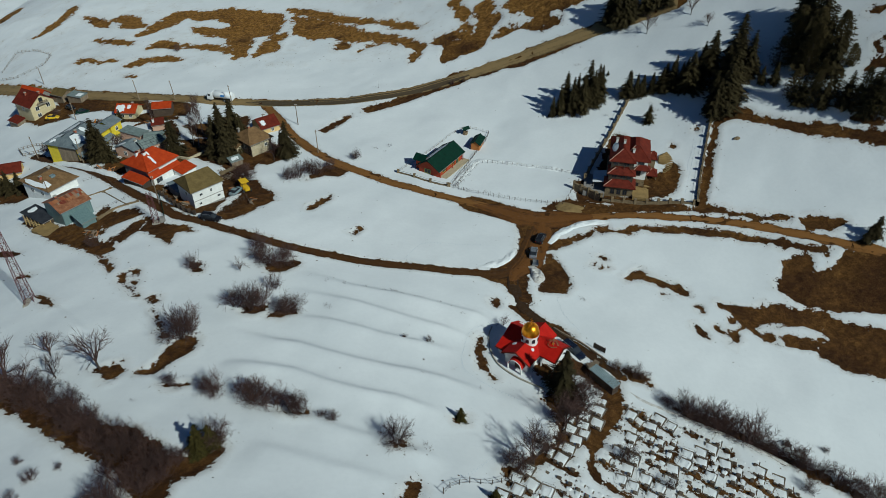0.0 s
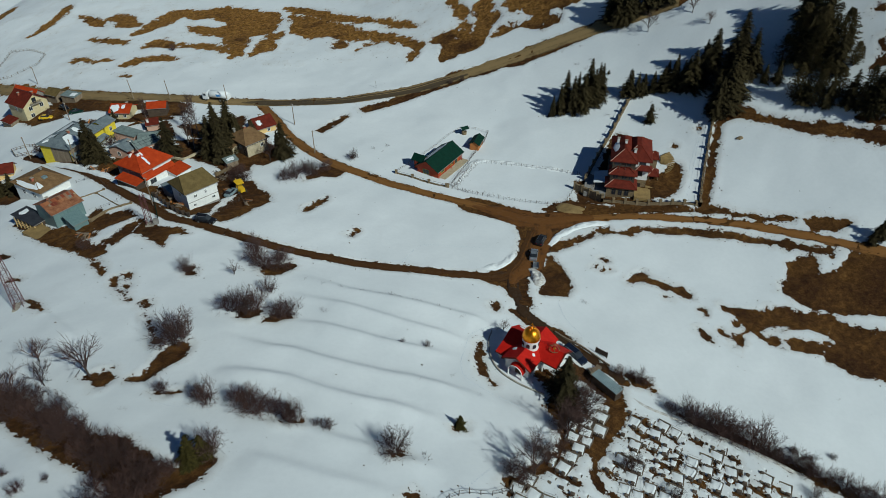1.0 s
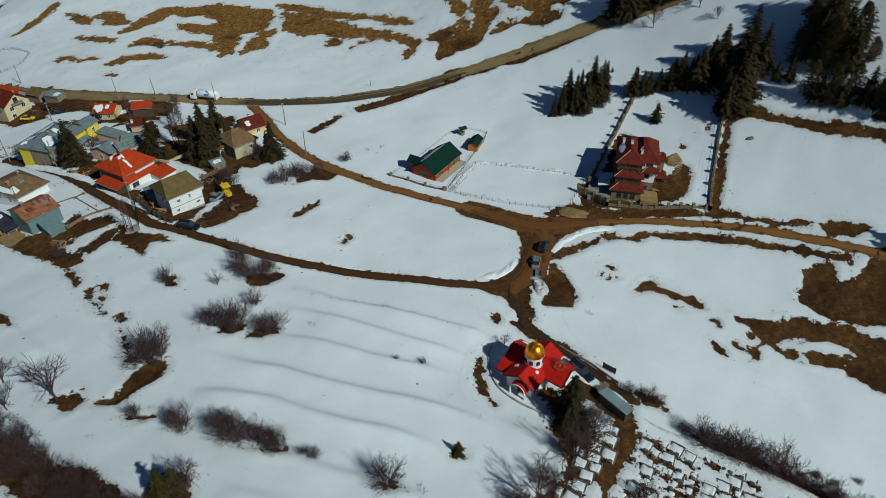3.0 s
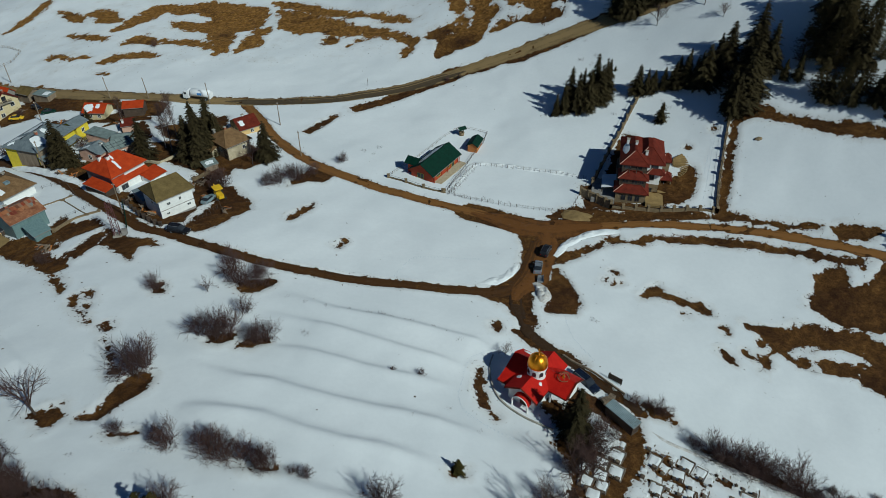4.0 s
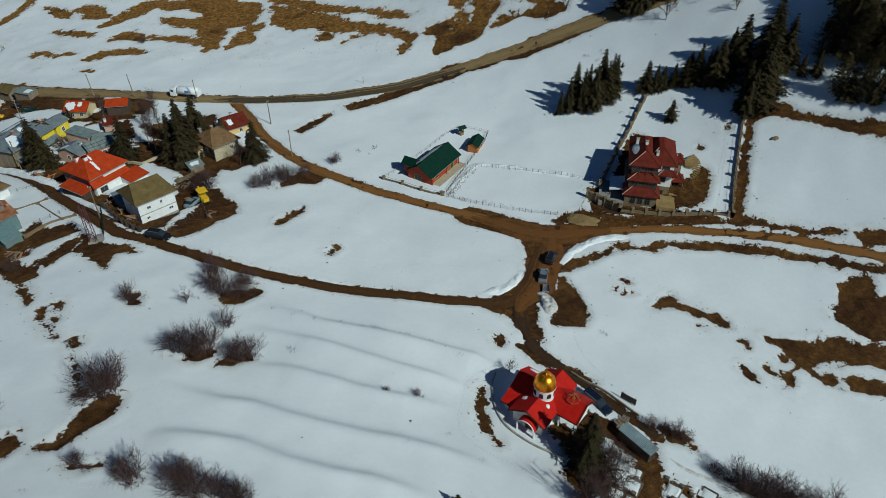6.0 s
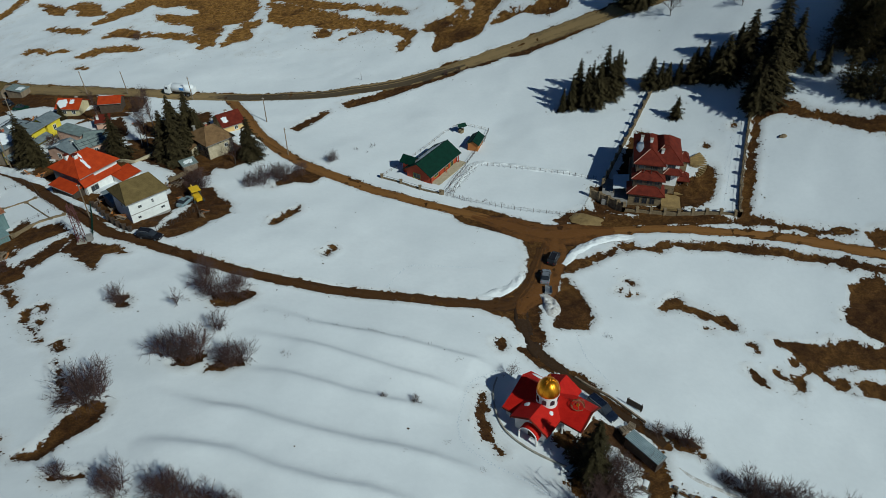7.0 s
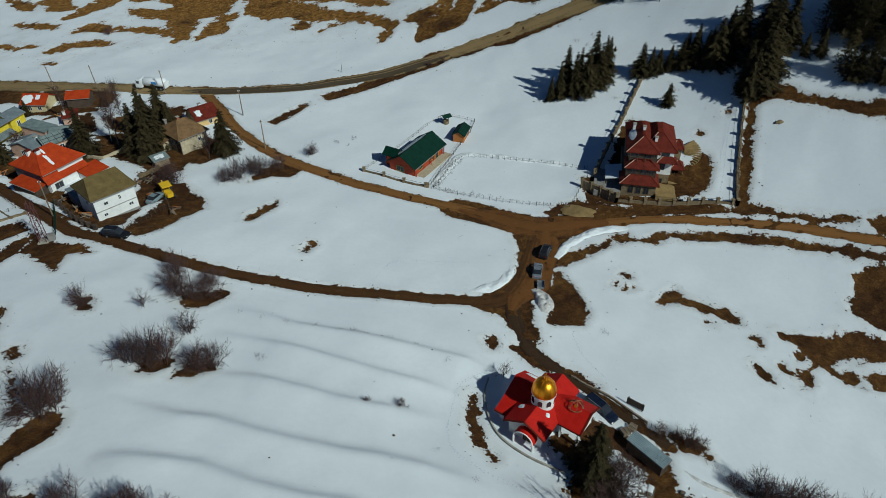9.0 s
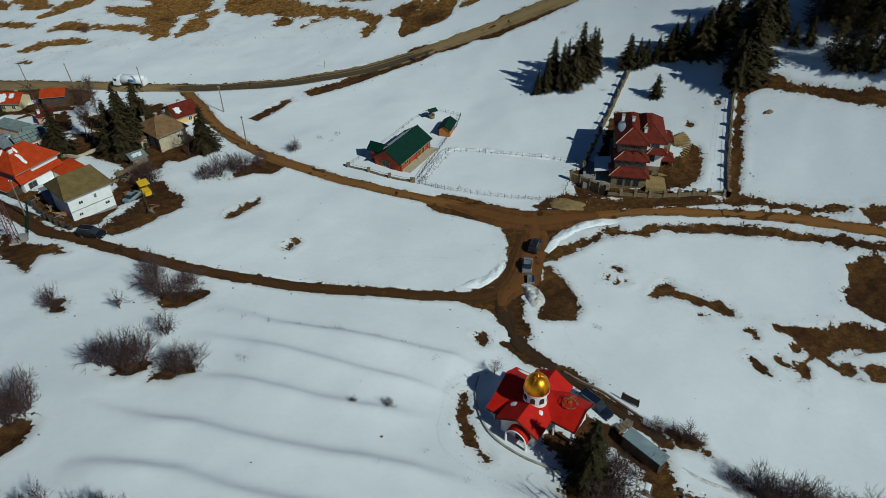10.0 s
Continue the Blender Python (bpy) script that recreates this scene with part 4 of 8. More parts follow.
def lathe(bm, profile, sides=24, m=None):
    rings = [[bm.verts.new((r * math.cos(2 * math.pi * k / sides), r * math.sin(2 * math.pi * k / sides), z)) for k in range(sides)] for r, z in profile]
    for a, b in zip(rings, rings[1:]):
        for k in range(sides):
            bm.faces.new((a[k], a[(k + 1) % sides], b[(k + 1) % sides], b[k]))
    bm.faces.new(rings[0][::-1])
    bm.faces.new(rings[-1])
    if m is not None:
        bmesh.ops.transform(bm, matrix=m, verts=[v for r in rings for v in r])
    return bm


def lump(w, d, h, seed, n=20, rings=6):
    """A low uneven heap with a rounded edge, sitting on z = 0."""
    rng = random.Random(seed)
    off = Vector((rng.uniform(-50, 50), rng.uniform(-50, 50), 0))
    verts, faces = [], []

    def at(r, a):
        x, y = math.cos(a) * r, math.sin(a) * r
        wob = 1 + 0.3 * noise.noise(off + Vector((x, y, 0)) * 1.3) + 0.12 * noise.noise(off + Vector((x, y, 3)) * 3.1)
        k = noise.noise(off + Vector((x * 1.7, y * 1.7, 7))) * 0.35 + noise.noise(off + Vector((x * 4, y * 4, 9))) * 0.2
        return (w / 2 * x * wob, d / 2 * y * wob, h * max(0.0, 1 - r * r) ** 0.7 * (1 + k) - 0.02)
    for i in range(rings):
        verts.extend(at(1 - i / rings, 2 * math.pi * (k + 0.5 * (i % 2)) / n) for k in range(n))
    verts.append(at(0, 0))
    for i in range(rings - 1):
        for k in range(n):
            a, b = i * n + k, i * n + (k + 1) % n
            faces.append((a, b, b + n, a + n))
    for k in range(n):
        faces.append(((rings - 1) * n + k, (rings - 1) * n + (k + 1) % n, rings * n))
    return verts, faces


def soft_shade(ob):
    ob.data.polygons.foreach_set("use_smooth", [True] * len(ob.data.polygons))
    return ob


# ---- the ground: one sheet, snow lying on soil ----
def spaced(knots):
    out = [knots[0][0]]
    for (a, s), (b, s2) in zip(knots, knots[1:]):
        while out[-1] < b - 1e-6:
            f = (out[-1] - a) / (b - a)
            out.append(out[-1] + s + (s2 - s) * f)
    return np.array(out)


ALL_ROADS = [ROAD_MAIN_ROAD, ROAD_VILLAGE_ROAD, ROAD_EAST_ROAD, ROAD_WEST_ROAD, ROAD_CHURCH_LANE, ROAD_GRAVE_PATH, ROAD_JUNCTION_YARD, ROAD_JUNCTION_NECK]


def bareness(x, y):
    """How far inside bare soil (plus) or snow (minus), in metres, up to 4."""
    out = np.full(x.shape, -4.0)
    for w, pts in ALL_ROADS:
        pts = np.array(pts)
        lo, hi = pts.min(0) - 8, pts.max(0) + 8
        i = np.nonzero((x > lo[0]) & (x < hi[0]) & (y > lo[1]) & (y < hi[1]))[0]
        d, _, _ = along(pts, x[i], y[i])
        out[i] = np.maximum(out[i], 1.5 * (w / 2 - 0.4 - d))
    for pts in PATCH:
        lo, hi = pts.min(0) - 4, pts.max(0) + 4
        i = np.nonzero((x > lo[0]) & (x < hi[0]) & (y > lo[1]) & (y < hi[1]))[0]
        if not len(i):
            continue
        px, py = x[i], y[i]
        ring = np.vstack([pts, pts[:1]])
        d, _, _ = along(ring, px, py)
        odd = np.zeros(px.shape, bool)
        for (ax, ay), (bx, by) in zip(ring, ring[1:]):
            if ay != by:
                odd ^= ((ay > py) != (by > py)) & (px < (bx - ax) * (py - ay) / (by - ay) + ax)
        out[i] = np.maximum(out[i], np.where(odd, d, -d) + 0.22)
    far = np.clip((y - 222) / 15, 0, 1)
    out = out + far * (2.8 * value_noise(x, y, 6.0, 21) + 2.4 * value_noise(x, y, 2.6, 22) + 1.4 * value_noise(x, y, 1.6, 25))
    hill = np.clip((y - 236) / 8, 0, 1)
    out = (out + 0.9 * hill) * (1 - 0.42 * hill)
    east = np.clip((x - 44) / 16, 0, 1) * np.clip((138 - y) / 12, 0, 1)
    out = out + east * (1.5 * value_noise(x, y, 3.1, 23) + 1.5 * value_noise(x, y, 1.35, 24))
    return np.clip(out, -4, 4)


def build_ground():
    xs = spaced([(-1800, 150), (-320, 6), (-240, 1.0), (-110, 0.6), (100, 0.55), (130, 0.8), (170, 6), (1800, 150)])
    ys = spaced([(-900, 120), (-20, 6), (38, 0.5), (130, 0.55), (230, 0.7), (340, 1.2), (420, 8), (2400, 200)])
    gx, gy = np.meshgrid(xs, ys)
    x, y = gx.ravel(), gy.ravel()
    b = bareness(x, y)
    z = height(x, y)
    cover = 1 / (1 + np.exp(np.clip(b / 0.25, -30, 30)))
    bank = np.exp(-((b + 0.9) / 0.7) ** 2) * (0.16 + 0.3 * np.maximum(value_noise(x, y, 1.7, 5), 0))
    z = z + 0.24 * cover + bank * 0.35 + np.clip(b, 0, 1) * (0.34 * value_noise(x, y, 1.9, 8) + 0.22 * value_noise(x, y, 1.05, 9))
    n = len(xs)
    idx = np.arange(len(x)).reshape(gx.shape)
    quads = np.stack([idx[:-1, :-1], idx[:-1, 1:], idx[1:, 1:], idx[1:, :-1]], -1).reshape(-1, 4)
    me = bpy.data.meshes.new("ground")
    me.vertices.add(len(x))
    me.vertices.foreach_set("co", np.stack([x, y, z], -1).ravel())
    me.loops.add(quads.size)
    me.loops.foreach_set("vertex_index", quads.ravel())
    me.polygons.add(len(quads))
    me.polygons.foreach_set("loop_start", np.arange(0, quads.size, 4))
    me.update(calc_edges=True)
    me.polygons.foreach_set("use_smooth", np.ones(len(quads), bool))
    me.attributes.new("bare", "FLOAT", "POINT").data.foreach_set("value", b.astype(np.float32))
    me.materials.append(M["ground"])
    return tagged(new("ground", me), "snow-covered fields with bare brown earth patches", "ground", "", "structure")


build_ground()


def smooth_line(points, step=1.2):
    """A Catmull-Rom curve through the plan's points."""
    p = [Vector(q) for q in points]
    p = [2 * p[0] - p[1]] + p + [2 * p[-1] - p[-2]]
    out = []
    for a, b, c, d in zip(p, p[1:], p[2:], p[3:]):
        n = max(1, int((c - b).length / step))
        for k in range(n):
            t = k / n
            out.append(0.5 * (2 * b + (c - a) * t + (2 * a - 5 * b + 4 * c - d) * t * t + (3 * b - a - 3 * c + d) * t**3))
    return out + [p[-2]]


def road(name, line, mat, label, lift=0.05, seed=3, taper=0):
    w, pts = line
    c = smooth_line(pts)
    cols, verts, faces = 11, [], []
    for i, p in enumerate(c):
        t = (c[min(i + 1, len(c) - 1)] - c[max(i - 1, 0)]).normalized()
        nrm = Vector((-t.y, t.x))
        end = min(1.0, 0.25 + min(i, len(c) - 1 - i) / taper) if taper else 1.0
        wob = [end + 0.22 * float(value_noise(np.array([p.x]), np.array([p.y]), 3.0, seed + s)[0]) for s in (0, 1)]
        for k in range(cols):
            f = k / (cols - 1) * 2 - 1
            q = p + nrm * (w / 2 * f * (wob[0] if f < 0 else wob[1]))
            rut = -0.05 * math.exp(-((abs(f) - 0.48) / 0.13) ** 2)
            verts.append((q.x, q.y, lift + rut + 0.03 * math.cos(f * 1.5) - 0.16 * max(0, abs(f) - 0.85) / 0.15))
    v = np.array(verts)
    v[:, 2] += height(v[:, 0], v[:, 1])
    for i in range(len(c) - 1):
        for k in range(cols - 1):
            a = i * cols + k
            faces.append((a, a + 1, a + 1 + cols, a + cols))
    ob = part(name, ([tuple(q) for q in v], faces), mat)
    ac = np.abs(np.tile(np.linspace(-1, 1, cols), len(c)))
    wear = np.clip(1.25 - 1.1 * ac**3, 0, 1) - 0.45 * np.exp(-((ac - 0.48) / 0.16) ** 2) + 0.2 * np.exp(-(ac / 0.2) ** 2)
    ob.data.attributes.new("across", "FLOAT", "POINT").data.foreach_set("value", wear.astype(np.float32))
    ob.data.polygons.foreach_set("use_smooth", [True] * len(faces))
    return tagged(ob, label, "road", "", "structure")


road("main_road", ROAD_MAIN_ROAD, M["road"], "dusty tan asphalt road through snow fields", 0.16, 3)
road("wet_asphalt", ROAD_WET_STRETCH, M["asphalt"], "dark wet asphalt stretch of the main road", 0.185, 31, 8)
road("village_road", ROAD_VILLAGE_ROAD, M["lane"], "muddy brown village road", 0.13, 7)
road("east_road", ROAD_EAST_ROAD, M["lane"], "narrow muddy lane between snow banks", 0.10, 11)
road("west_road", ROAD_WEST_ROAD, M["darkmud"], "dark muddy lane into the village", 0.115, 15)
road("church_lane", ROAD_CHURCH_LANE, M["wetmud"], "dark wet track passing the church", 0.085, 19)
road("junction_mud", ROAD_JUNCTION_YARD, M["mud"], "wide red-brown mud of the road junction", 0.15, 23, 9)
road("junction_neck", ROAD_JUNCTION_NECK, M["mud"], "churned mud where the lanes meet", 0.14, 27, 7)


# ---- trees and bushes ----
def spruce_crown(h, r, seed, levels=36, per=12, low=0.05, full=0.86, rag=0.0):
    """Whorls of drooping boughs, each a fan of many small needle sprays."""
    rng = random.Random(seed)
    verts, faces = [], []

    def blade(*pts):
        i = len(verts)
        verts.extend(pts)
        faces.append(tuple(range(i, i + len(pts))))
    lop = [rng.uniform(0.8 - rag, 1.14 + rag) for _ in range(9)]
    for lv in range(levels):
        f = (lv + rng.uniform(-0.3, 0.3)) / levels
        f = min(max(f, 0.0), 0.985)
        z = h * (low + (0.985 - low) * f)
        rad = r * (1 - f) ** full * min(1.0, 0.72 + 2.6 * f) * rng.uniform(0.84, 1.08) + 0.12
        n = max(5, int(per * (1 - 0.6 * f)))
        a0 = rng.uniform(0, 6.28)
        for k in range(n):
            a = a0 + 2 * math.pi * k / n + rng.uniform(-0.3, 0.3)
            ln = rad * rng.uniform(0.4 - 0.3 * rag, 1.18 + 0.5 * rag) * lop[int((a % 6.2832) * 9 / 6.2833) % 9]
            ux, uy = math.cos(a), math.sin(a)
            sx, sy = -uy, ux
            droop, lift = ln * rng.uniform(0.22, 0.5), rng.uniform(0.0, 0.22)

            def at(t, s, dz=0.0):
                return (ux * ln * t + sx * s, uy * ln * t + sy * s, z - droop * t * t + lift * ln * t + dz)
            w = 0.03 + ln * 0.035
            blade(at(0.02, -w), at(0.6, -w), at(1.0, 0, 0.03), at(0.6, w), at(0.02, w))
            for q in range(12):
                t = 0.1 + 0.073 * q + rng.uniform(-0.03, 0.03)
                for s in (-1, 1):
                    g = (0.1 + 0.27 * ln * (1.1 - t) ** 0.7) * rng.uniform(0.55, 1.3)
                    fwd, b = g * rng.uniform(0.4, 1.2) / ln, 0.02 + 0.13 * g
                    dz = -rng.uniform(-0.1, 0.45) * g
                    blade(at(t - b / ln, 0, 0.02), at(t + fwd, s * g, dz), at(t + b / ln, s * 0.03, -0.08 * g))
                    if q % 2:
                        blade(at(t, s * g * 0.4, 0.02), at(t + 0.6 * fwd, s * g * 0.8, 0.3 * g), at(t + 0.4 * fwd, s * g * 0.3, -0.3 * g))
    return verts, faces


def pine_crown(h, r, seed):
    """A rounded, uneven crown of limbs that end in tufts of needles."""
    rng = random.Random(seed)
    verts, faces = [], []
    for k in range(230):
        f = (k + 0.5) / 230
        a, z = 2.4 * k + rng.uniform(-0.4, 0.4), h * (0.1 + 0.87 * f)
        rad = r * (0.55 + 0.45 * min(1.0, f * 5)) * (max(0.06, 1 - f ** 2.2) ** 0.75) * rng.uniform(0.4, 1.15)
        tip = Vector((math.cos(a) * rad, math.sin(a) * rad, z + rad * rng.uniform(-0.1, 0.25)))
        for q in range(5):
            s = 1 - 0.15 * q
            c = Vector((tip.x * s, tip.y * s, z + (tip.z - z) * s)) + Vector((rng.uniform(-1, 1), rng.uniform(-1, 1), rng.uniform(-0.6, 0.6))) * 0.07 * r
            size = rng.uniform(0.05, 0.1) * r + 0.05
            for _ in range(11):
                d = Vector((rng.gauss(0, 1) + 0.8 * math.cos(a), rng.gauss(0, 1) + 0.8 * math.sin(a), rng.gauss(0.3, 0.8))).normalized()
                e = d.orthogonal().normalized() * size * 0.2
                i = len(verts)
                verts.extend((tuple(c - e), tuple(c + e), tuple(c + d * size * rng.uniform(0.8, 1.6))))
                faces.append((i, i + 1, i + 2))
    return verts, faces


def spruce(h, r, seed, mat="spruce", low=0.05, levels=32, name="spruce_tree", full=0.86, rag=0.12):
    ob = new(name)
    bm = bmesh.new()
    tube(bm, (0, 0, -0.5), (0, 0, h * 0.96), 0.018 * h + 0.04, 0.02, 7)
    part("trunk", bm, M["darkbark"], ob)
    part("crown", spruce_crown(h, r, seed, levels, 12, low, full, rag), M[mat], ob)
    return ob


def pine(h, r, seed):
    ob = new("pine_tree")
    part("trunk", tube(bmesh.new(), (0, 0, -0.5), (0, 0, h * 0.93), 0.02 * h + 0.04, 0.03, 7), M["darkbark"], ob)
    part("crown", pine_crown(h, r, seed), M["pine"], ob)
    return ob


def twigs(seed, stems, length, spread, depth, kids, thick, lean=0.5, shrink=0.68, up=0.22, base_r=0.35, fine=0.0075):
    """A leafless bush or crown: stems that fork again and again into thin twigs."""
    rng = random.Random(seed)
    verts, faces = [], []

    def stick(a, b, ra, rb):
        d = (b - a).normalized()
        s = d.orthogonal().normalized()
        t = d.cross(s)
        i = len(verts)
        for k in range(3):
            an = 2.094 * k
            verts.append(tuple(a + (s * math.cos(an) + t * math.sin(an)) * ra))
        if rb <= 0:
            verts[-1] = tuple(b)
            faces.append((i, i + 1, i + 2))
            return
        for k in range(3):
            an = 2.094 * k
            verts.append(tuple(b + (s * math.cos(an) + t * math.sin(an)) * rb))
        for k in range(3):
            j = (k + 1) % 3
            faces.append((i + k, i + j, i + 3 + j, i + 3 + k))

    def grow(p, d, ln, r, left):
        if left == 0:
            stick(p, p + d * ln, r, 0)
            return
        mid = p + d * ln * 0.55 + Vector((rng.uniform(-1, 1), rng.uniform(-1, 1), rng.uniform(-0.4, 0.8))) * ln * 0.07
        end = mid + (d + Vector((rng.uniform(-1, 1), rng.uniform(-1, 1), rng.uniform(-0.2, 0.9))) * 0.2).normalized() * ln * 0.5
        if left > 1:
            stick(p, mid, r, r * 0.85)
            stick(mid, end, r * 0.85, r * 0.6)
        else:
            stick(p, end, r, r * 0.6)
        for k in range(kids + (1 if rng.random() < 0.4 else 0)):
            v = Vector((rng.gauss(0, 1), rng.gauss(0, 1), rng.gauss(0, 0.8))) * spread
            nd = (d + v + Vector((0, 0, up))).normalized()
            grow(end if k < 2 else mid, nd, ln * shrink * rng.uniform(0.75, 1.2), max(r * 0.58, fine), left - 1)
    for s in range(stems):
        a = 2 * math.pi * s / stems + rng.uniform(-0.5, 0.5)
        o = base_r * rng.uniform(0.1, 1) if stems > 1 else 0
        q = lean * (0.15 + 0.85 * (s * 0.618 % 1))
        d = Vector((math.cos(a) * q, math.sin(a) * q, 1)).normalized()
        grow(Vector((o * math.cos(a), o * math.sin(a), -0.15)), d, length * rng.uniform(0.8, 1.15), thick, depth)
    return verts, faces


def bush(seed, stems=12, length=1.0, spread=0.5, depth=4, kids=3, thick=0.036, mat="twig", **kw):
    ob = new("bare_bush")
    part("crown", twigs(seed, stems, length, spread, depth, kids, thick, **kw), M[mat], ob)
    return ob


def bare_tree(seed, h=5.0, mat="bark", spread=0.5, depth=5, kids=2):
    ob = new("bare_tree")
    trunk = bmesh.new()
    tube(trunk, (0, 0, -0.3), (0.03 * h, 0.015 * h, h * 0.27), 0.021 * h, 0.016 * h, 8)
    part("trunk", trunk, M[mat], ob)
    part("crown", twigs(seed, 6, h * 0.3, spread, depth - 1, kids, 0.014 * h, 0.9, 0.7, 0.12, 0.02), M["twig"], ob, m=pose(0.03 * h, 0.015 * h, h * 0.25))
    return ob


def birch(seed, h):
    """A slender pale trunk with thin upswept brown twigs."""
    ob = new("birch_tree")
    rng = random.Random(seed)
    trunk = bmesh.new()
    p, bits = Vector((0, 0, -0.4)), []
    for k in range(6):
        q = p + Vector((rng.uniform(-0.1, 0.1) * h * 0.1 + 0.012 * h, rng.uniform(-0.1, 0.1) * h * 0.1, h * 0.155))
        tube(trunk, p, q, 0.13 * (1 - k / 6.6), 0.13 * (1 - (k + 1) / 6.6), 7)
        bits.append(q)
        p = q
    part("trunk", trunk, M["palebark"], ob)
    for k, q in enumerate(bits[1:]):
        part("branch", twigs(seed * 10 + k, 7, h * 0.1, 0.55, 3, 4, 0.032, 0.85, 0.74, 0.22, 0.03, 0.008), M["twig"], ob, "", Matrix.Translation(q))
    return ob


def plant(proto, rows, label, category, group, wide=1.0):
    """Copies of a plant at (x, y, scale), each turned its own way; the prototypes take turns."""
    rng = random.Random(len(rows) * 7 + len(label))
    for i, (x, y, s) in enumerate(rows):
        o = copy_thing(proto[i % len(proto)], Matrix())
        o.matrix_basis = on(x, y, rng.uniform(0, 360), 0.05) @ Matrix.Diagonal((s * wide, s * wide, s * rng.uniform(0.92, 1.1), 1))
        tagged(o, label, category, group)


def stature(ob):
    """The height of a plant above its root."""
    return max((o.matrix_basis @ v.co).z for o in ob.children for v in o.data.vertices)


def plant_tall(proto, rows, *tags):
    """The same with heights in metres."""
    tops = [stature(p) for p in proto]
    slim = 0.68 if tags[1] == "bush" else 1.0
    plant(proto, [(x, y, (1.12 if slim == 1.0 else 1.16) * h / tops[i % len(proto)]) for i, (x, y, h) in enumerate(rows)], *tags, slim)


def retire(protos):
    for p in protos:
        for o in (*p.children_recursive, p):
            bpy.data.objects.remove(o)


SPRUCES = [spruce(10, 2.6, 11), spruce(10, 2.2, 12, levels=38, full=0.95), spruce(10, 2.9, 13, full=0.78), spruce(10, 2.5, 14, low=0.07), spruce(10, 2.1, 15, levels=38, full=0.9)]
PINES = [pine(10, 2.7, 16), spruce(10, 2.8, 20, full=0.7), pine(10, 2.4, 17), spruce(10, 2.6, 18, full=0.75), pine(10, 2.9, 19)]
plant(SPRUCES, [(39.0, 190.5, 1.25), (35.3, 190.7, 1.0), (41.9, 190.1, 1.2), (45.0, 191, 1.3), (46.4, 192.6, 1.35), (37.2, 192.5, 1.3), (40.6, 192.5, 1.2), (44.0, 193, 1.4), (33.3, 190.5, 0.7), (47.6, 193.6, 1.2)],
      "dark green spruce tree in a clump on snow", "tree", "spruce clump on the slope", 1.0)
plant(SPRUCES, [(55.5, 192.0, 0.94), (57.6, 191.1, 0.73), (59.5, 191.2, 0.69), (62.0, 190.8, 0.69), (64.3, 189.7, 0.9), (66.8, 188.9, 0.98), (68.9, 187.4, 1.03), (71.1, 186.3, 1.2), (73.5, 186.2, 1.18), (68.0, 191.2, 0.84), (65.7, 191.3, 0.8), (70.8, 189.4, 0.93), (77.3, 189.5, 1.37), (75.9, 192.4, 0.82), (75.3, 174.2, 1.25), (77.9, 175.6, 1.55), (75.0, 177.0, 1.21), (79.8, 178.8, 1.7), (78.5, 181.5, 1.58), (82.9, 184.8, 1.5), (84.1, 189.5, 1.52), (85.4, 183.4, 1.45), (84.2, 184.4, 0.64), (86.5, 183.5, 0.52), (88.6, 180.0, 0.6), (91.3, 178.4, 0.65), (88.0, 184.2, 0.51)],
      "tall dark spruce tree along the garden wall", "tree", "spruce row behind the mansion", 1.3)
plant(PINES, [(92.7, 182.2, 1.00), (97.3, 180.2, 1.44), (100.0, 180.3, 1.54), (102.6, 179.4, 1.56), (105.3, 178.4, 1.31), (97.0, 184.9, 1.45), (102.0, 184.0, 1.53), (97.8, 176.4, 1.43), (106.8, 178.2, 0.82), (96.2, 181.5, 1.4), (99.3, 177.8, 1.3), (103.4, 174.4, 1.2), (102.3, 186.4, 1.5), (100.9, 191.6, 1.6), (107.3, 173.5, 0.71), (108.9, 174.1, 0.43), (100.5, 190.5, 1.39)],
      "dark round-crowned conifer inside the forest", "tree", "conifer forest", 1.05)
plant(PINES, [(93.5, 171.4, 1.00), (95.1, 169.4, 0.90), (97.4, 167.9, 0.99), (99.5, 165.9, 0.95), (99.0, 170.2, 1.03), (101.8, 167.2, 1.00), (103.7, 163.7, 0.99), (105.0, 161.4, 0.92), (107.0, 159.8, 1.18), (109.3, 158.0, 1.27), (111.1, 157.0, 1.18), (109.3, 161.4, 1.14), (107.4, 163.7, 0.94), (112.9, 159.4, 1.17)],
      "dark full-branched conifer at the forest edge", "tree", "conifer forest", 1.0)
plant(SPRUCES, [(54.4, 225.2, 1.1), (56.6, 222.3, 1.2), (59.1, 221.8, 1.2), (61.7, 222.4, 1.1), (65.1, 222.3, 1.2), (68.3, 222.2, 1.2), (71.4, 220.9, 1.1), (56.5, 227.6, 1.3), (60.7, 226.9, 1.3)],
      "dark spruce tree beside the main road", "tree", "roadside spruces", 1.18)
plant(SPRUCES, [(-43.9, 170.5, 1.15), (-46.0, 173.1, 0.8), (-62.8, 185.0, 1.12), (-59.2, 180.8, 0.9), (-64.5, 178.8, 1.4), (-63.9, 170.8, 1.4), (-60.5, 168, 1.3), (-59.6, 173.7, 0.9), (-75.9, 171.3, 1.22),
                (-67.4, 187.4, 0.9), (-97.5, 171.2, 1.35), (-100.4, 173.4, 1.0), (-95.2, 169.9, 1.0), (-103.3, 199.7, 0.5), (-123.3, 162.0, 0.9), (-128.4, 167.6, 0.9), (-119.4, 160.4, 0.8), (-116.3, 160.4, 0.7)],
      "dark green spruce tree between village houses", "tree", "village spruces", 1.25)
retire(SPRUCES + PINES)


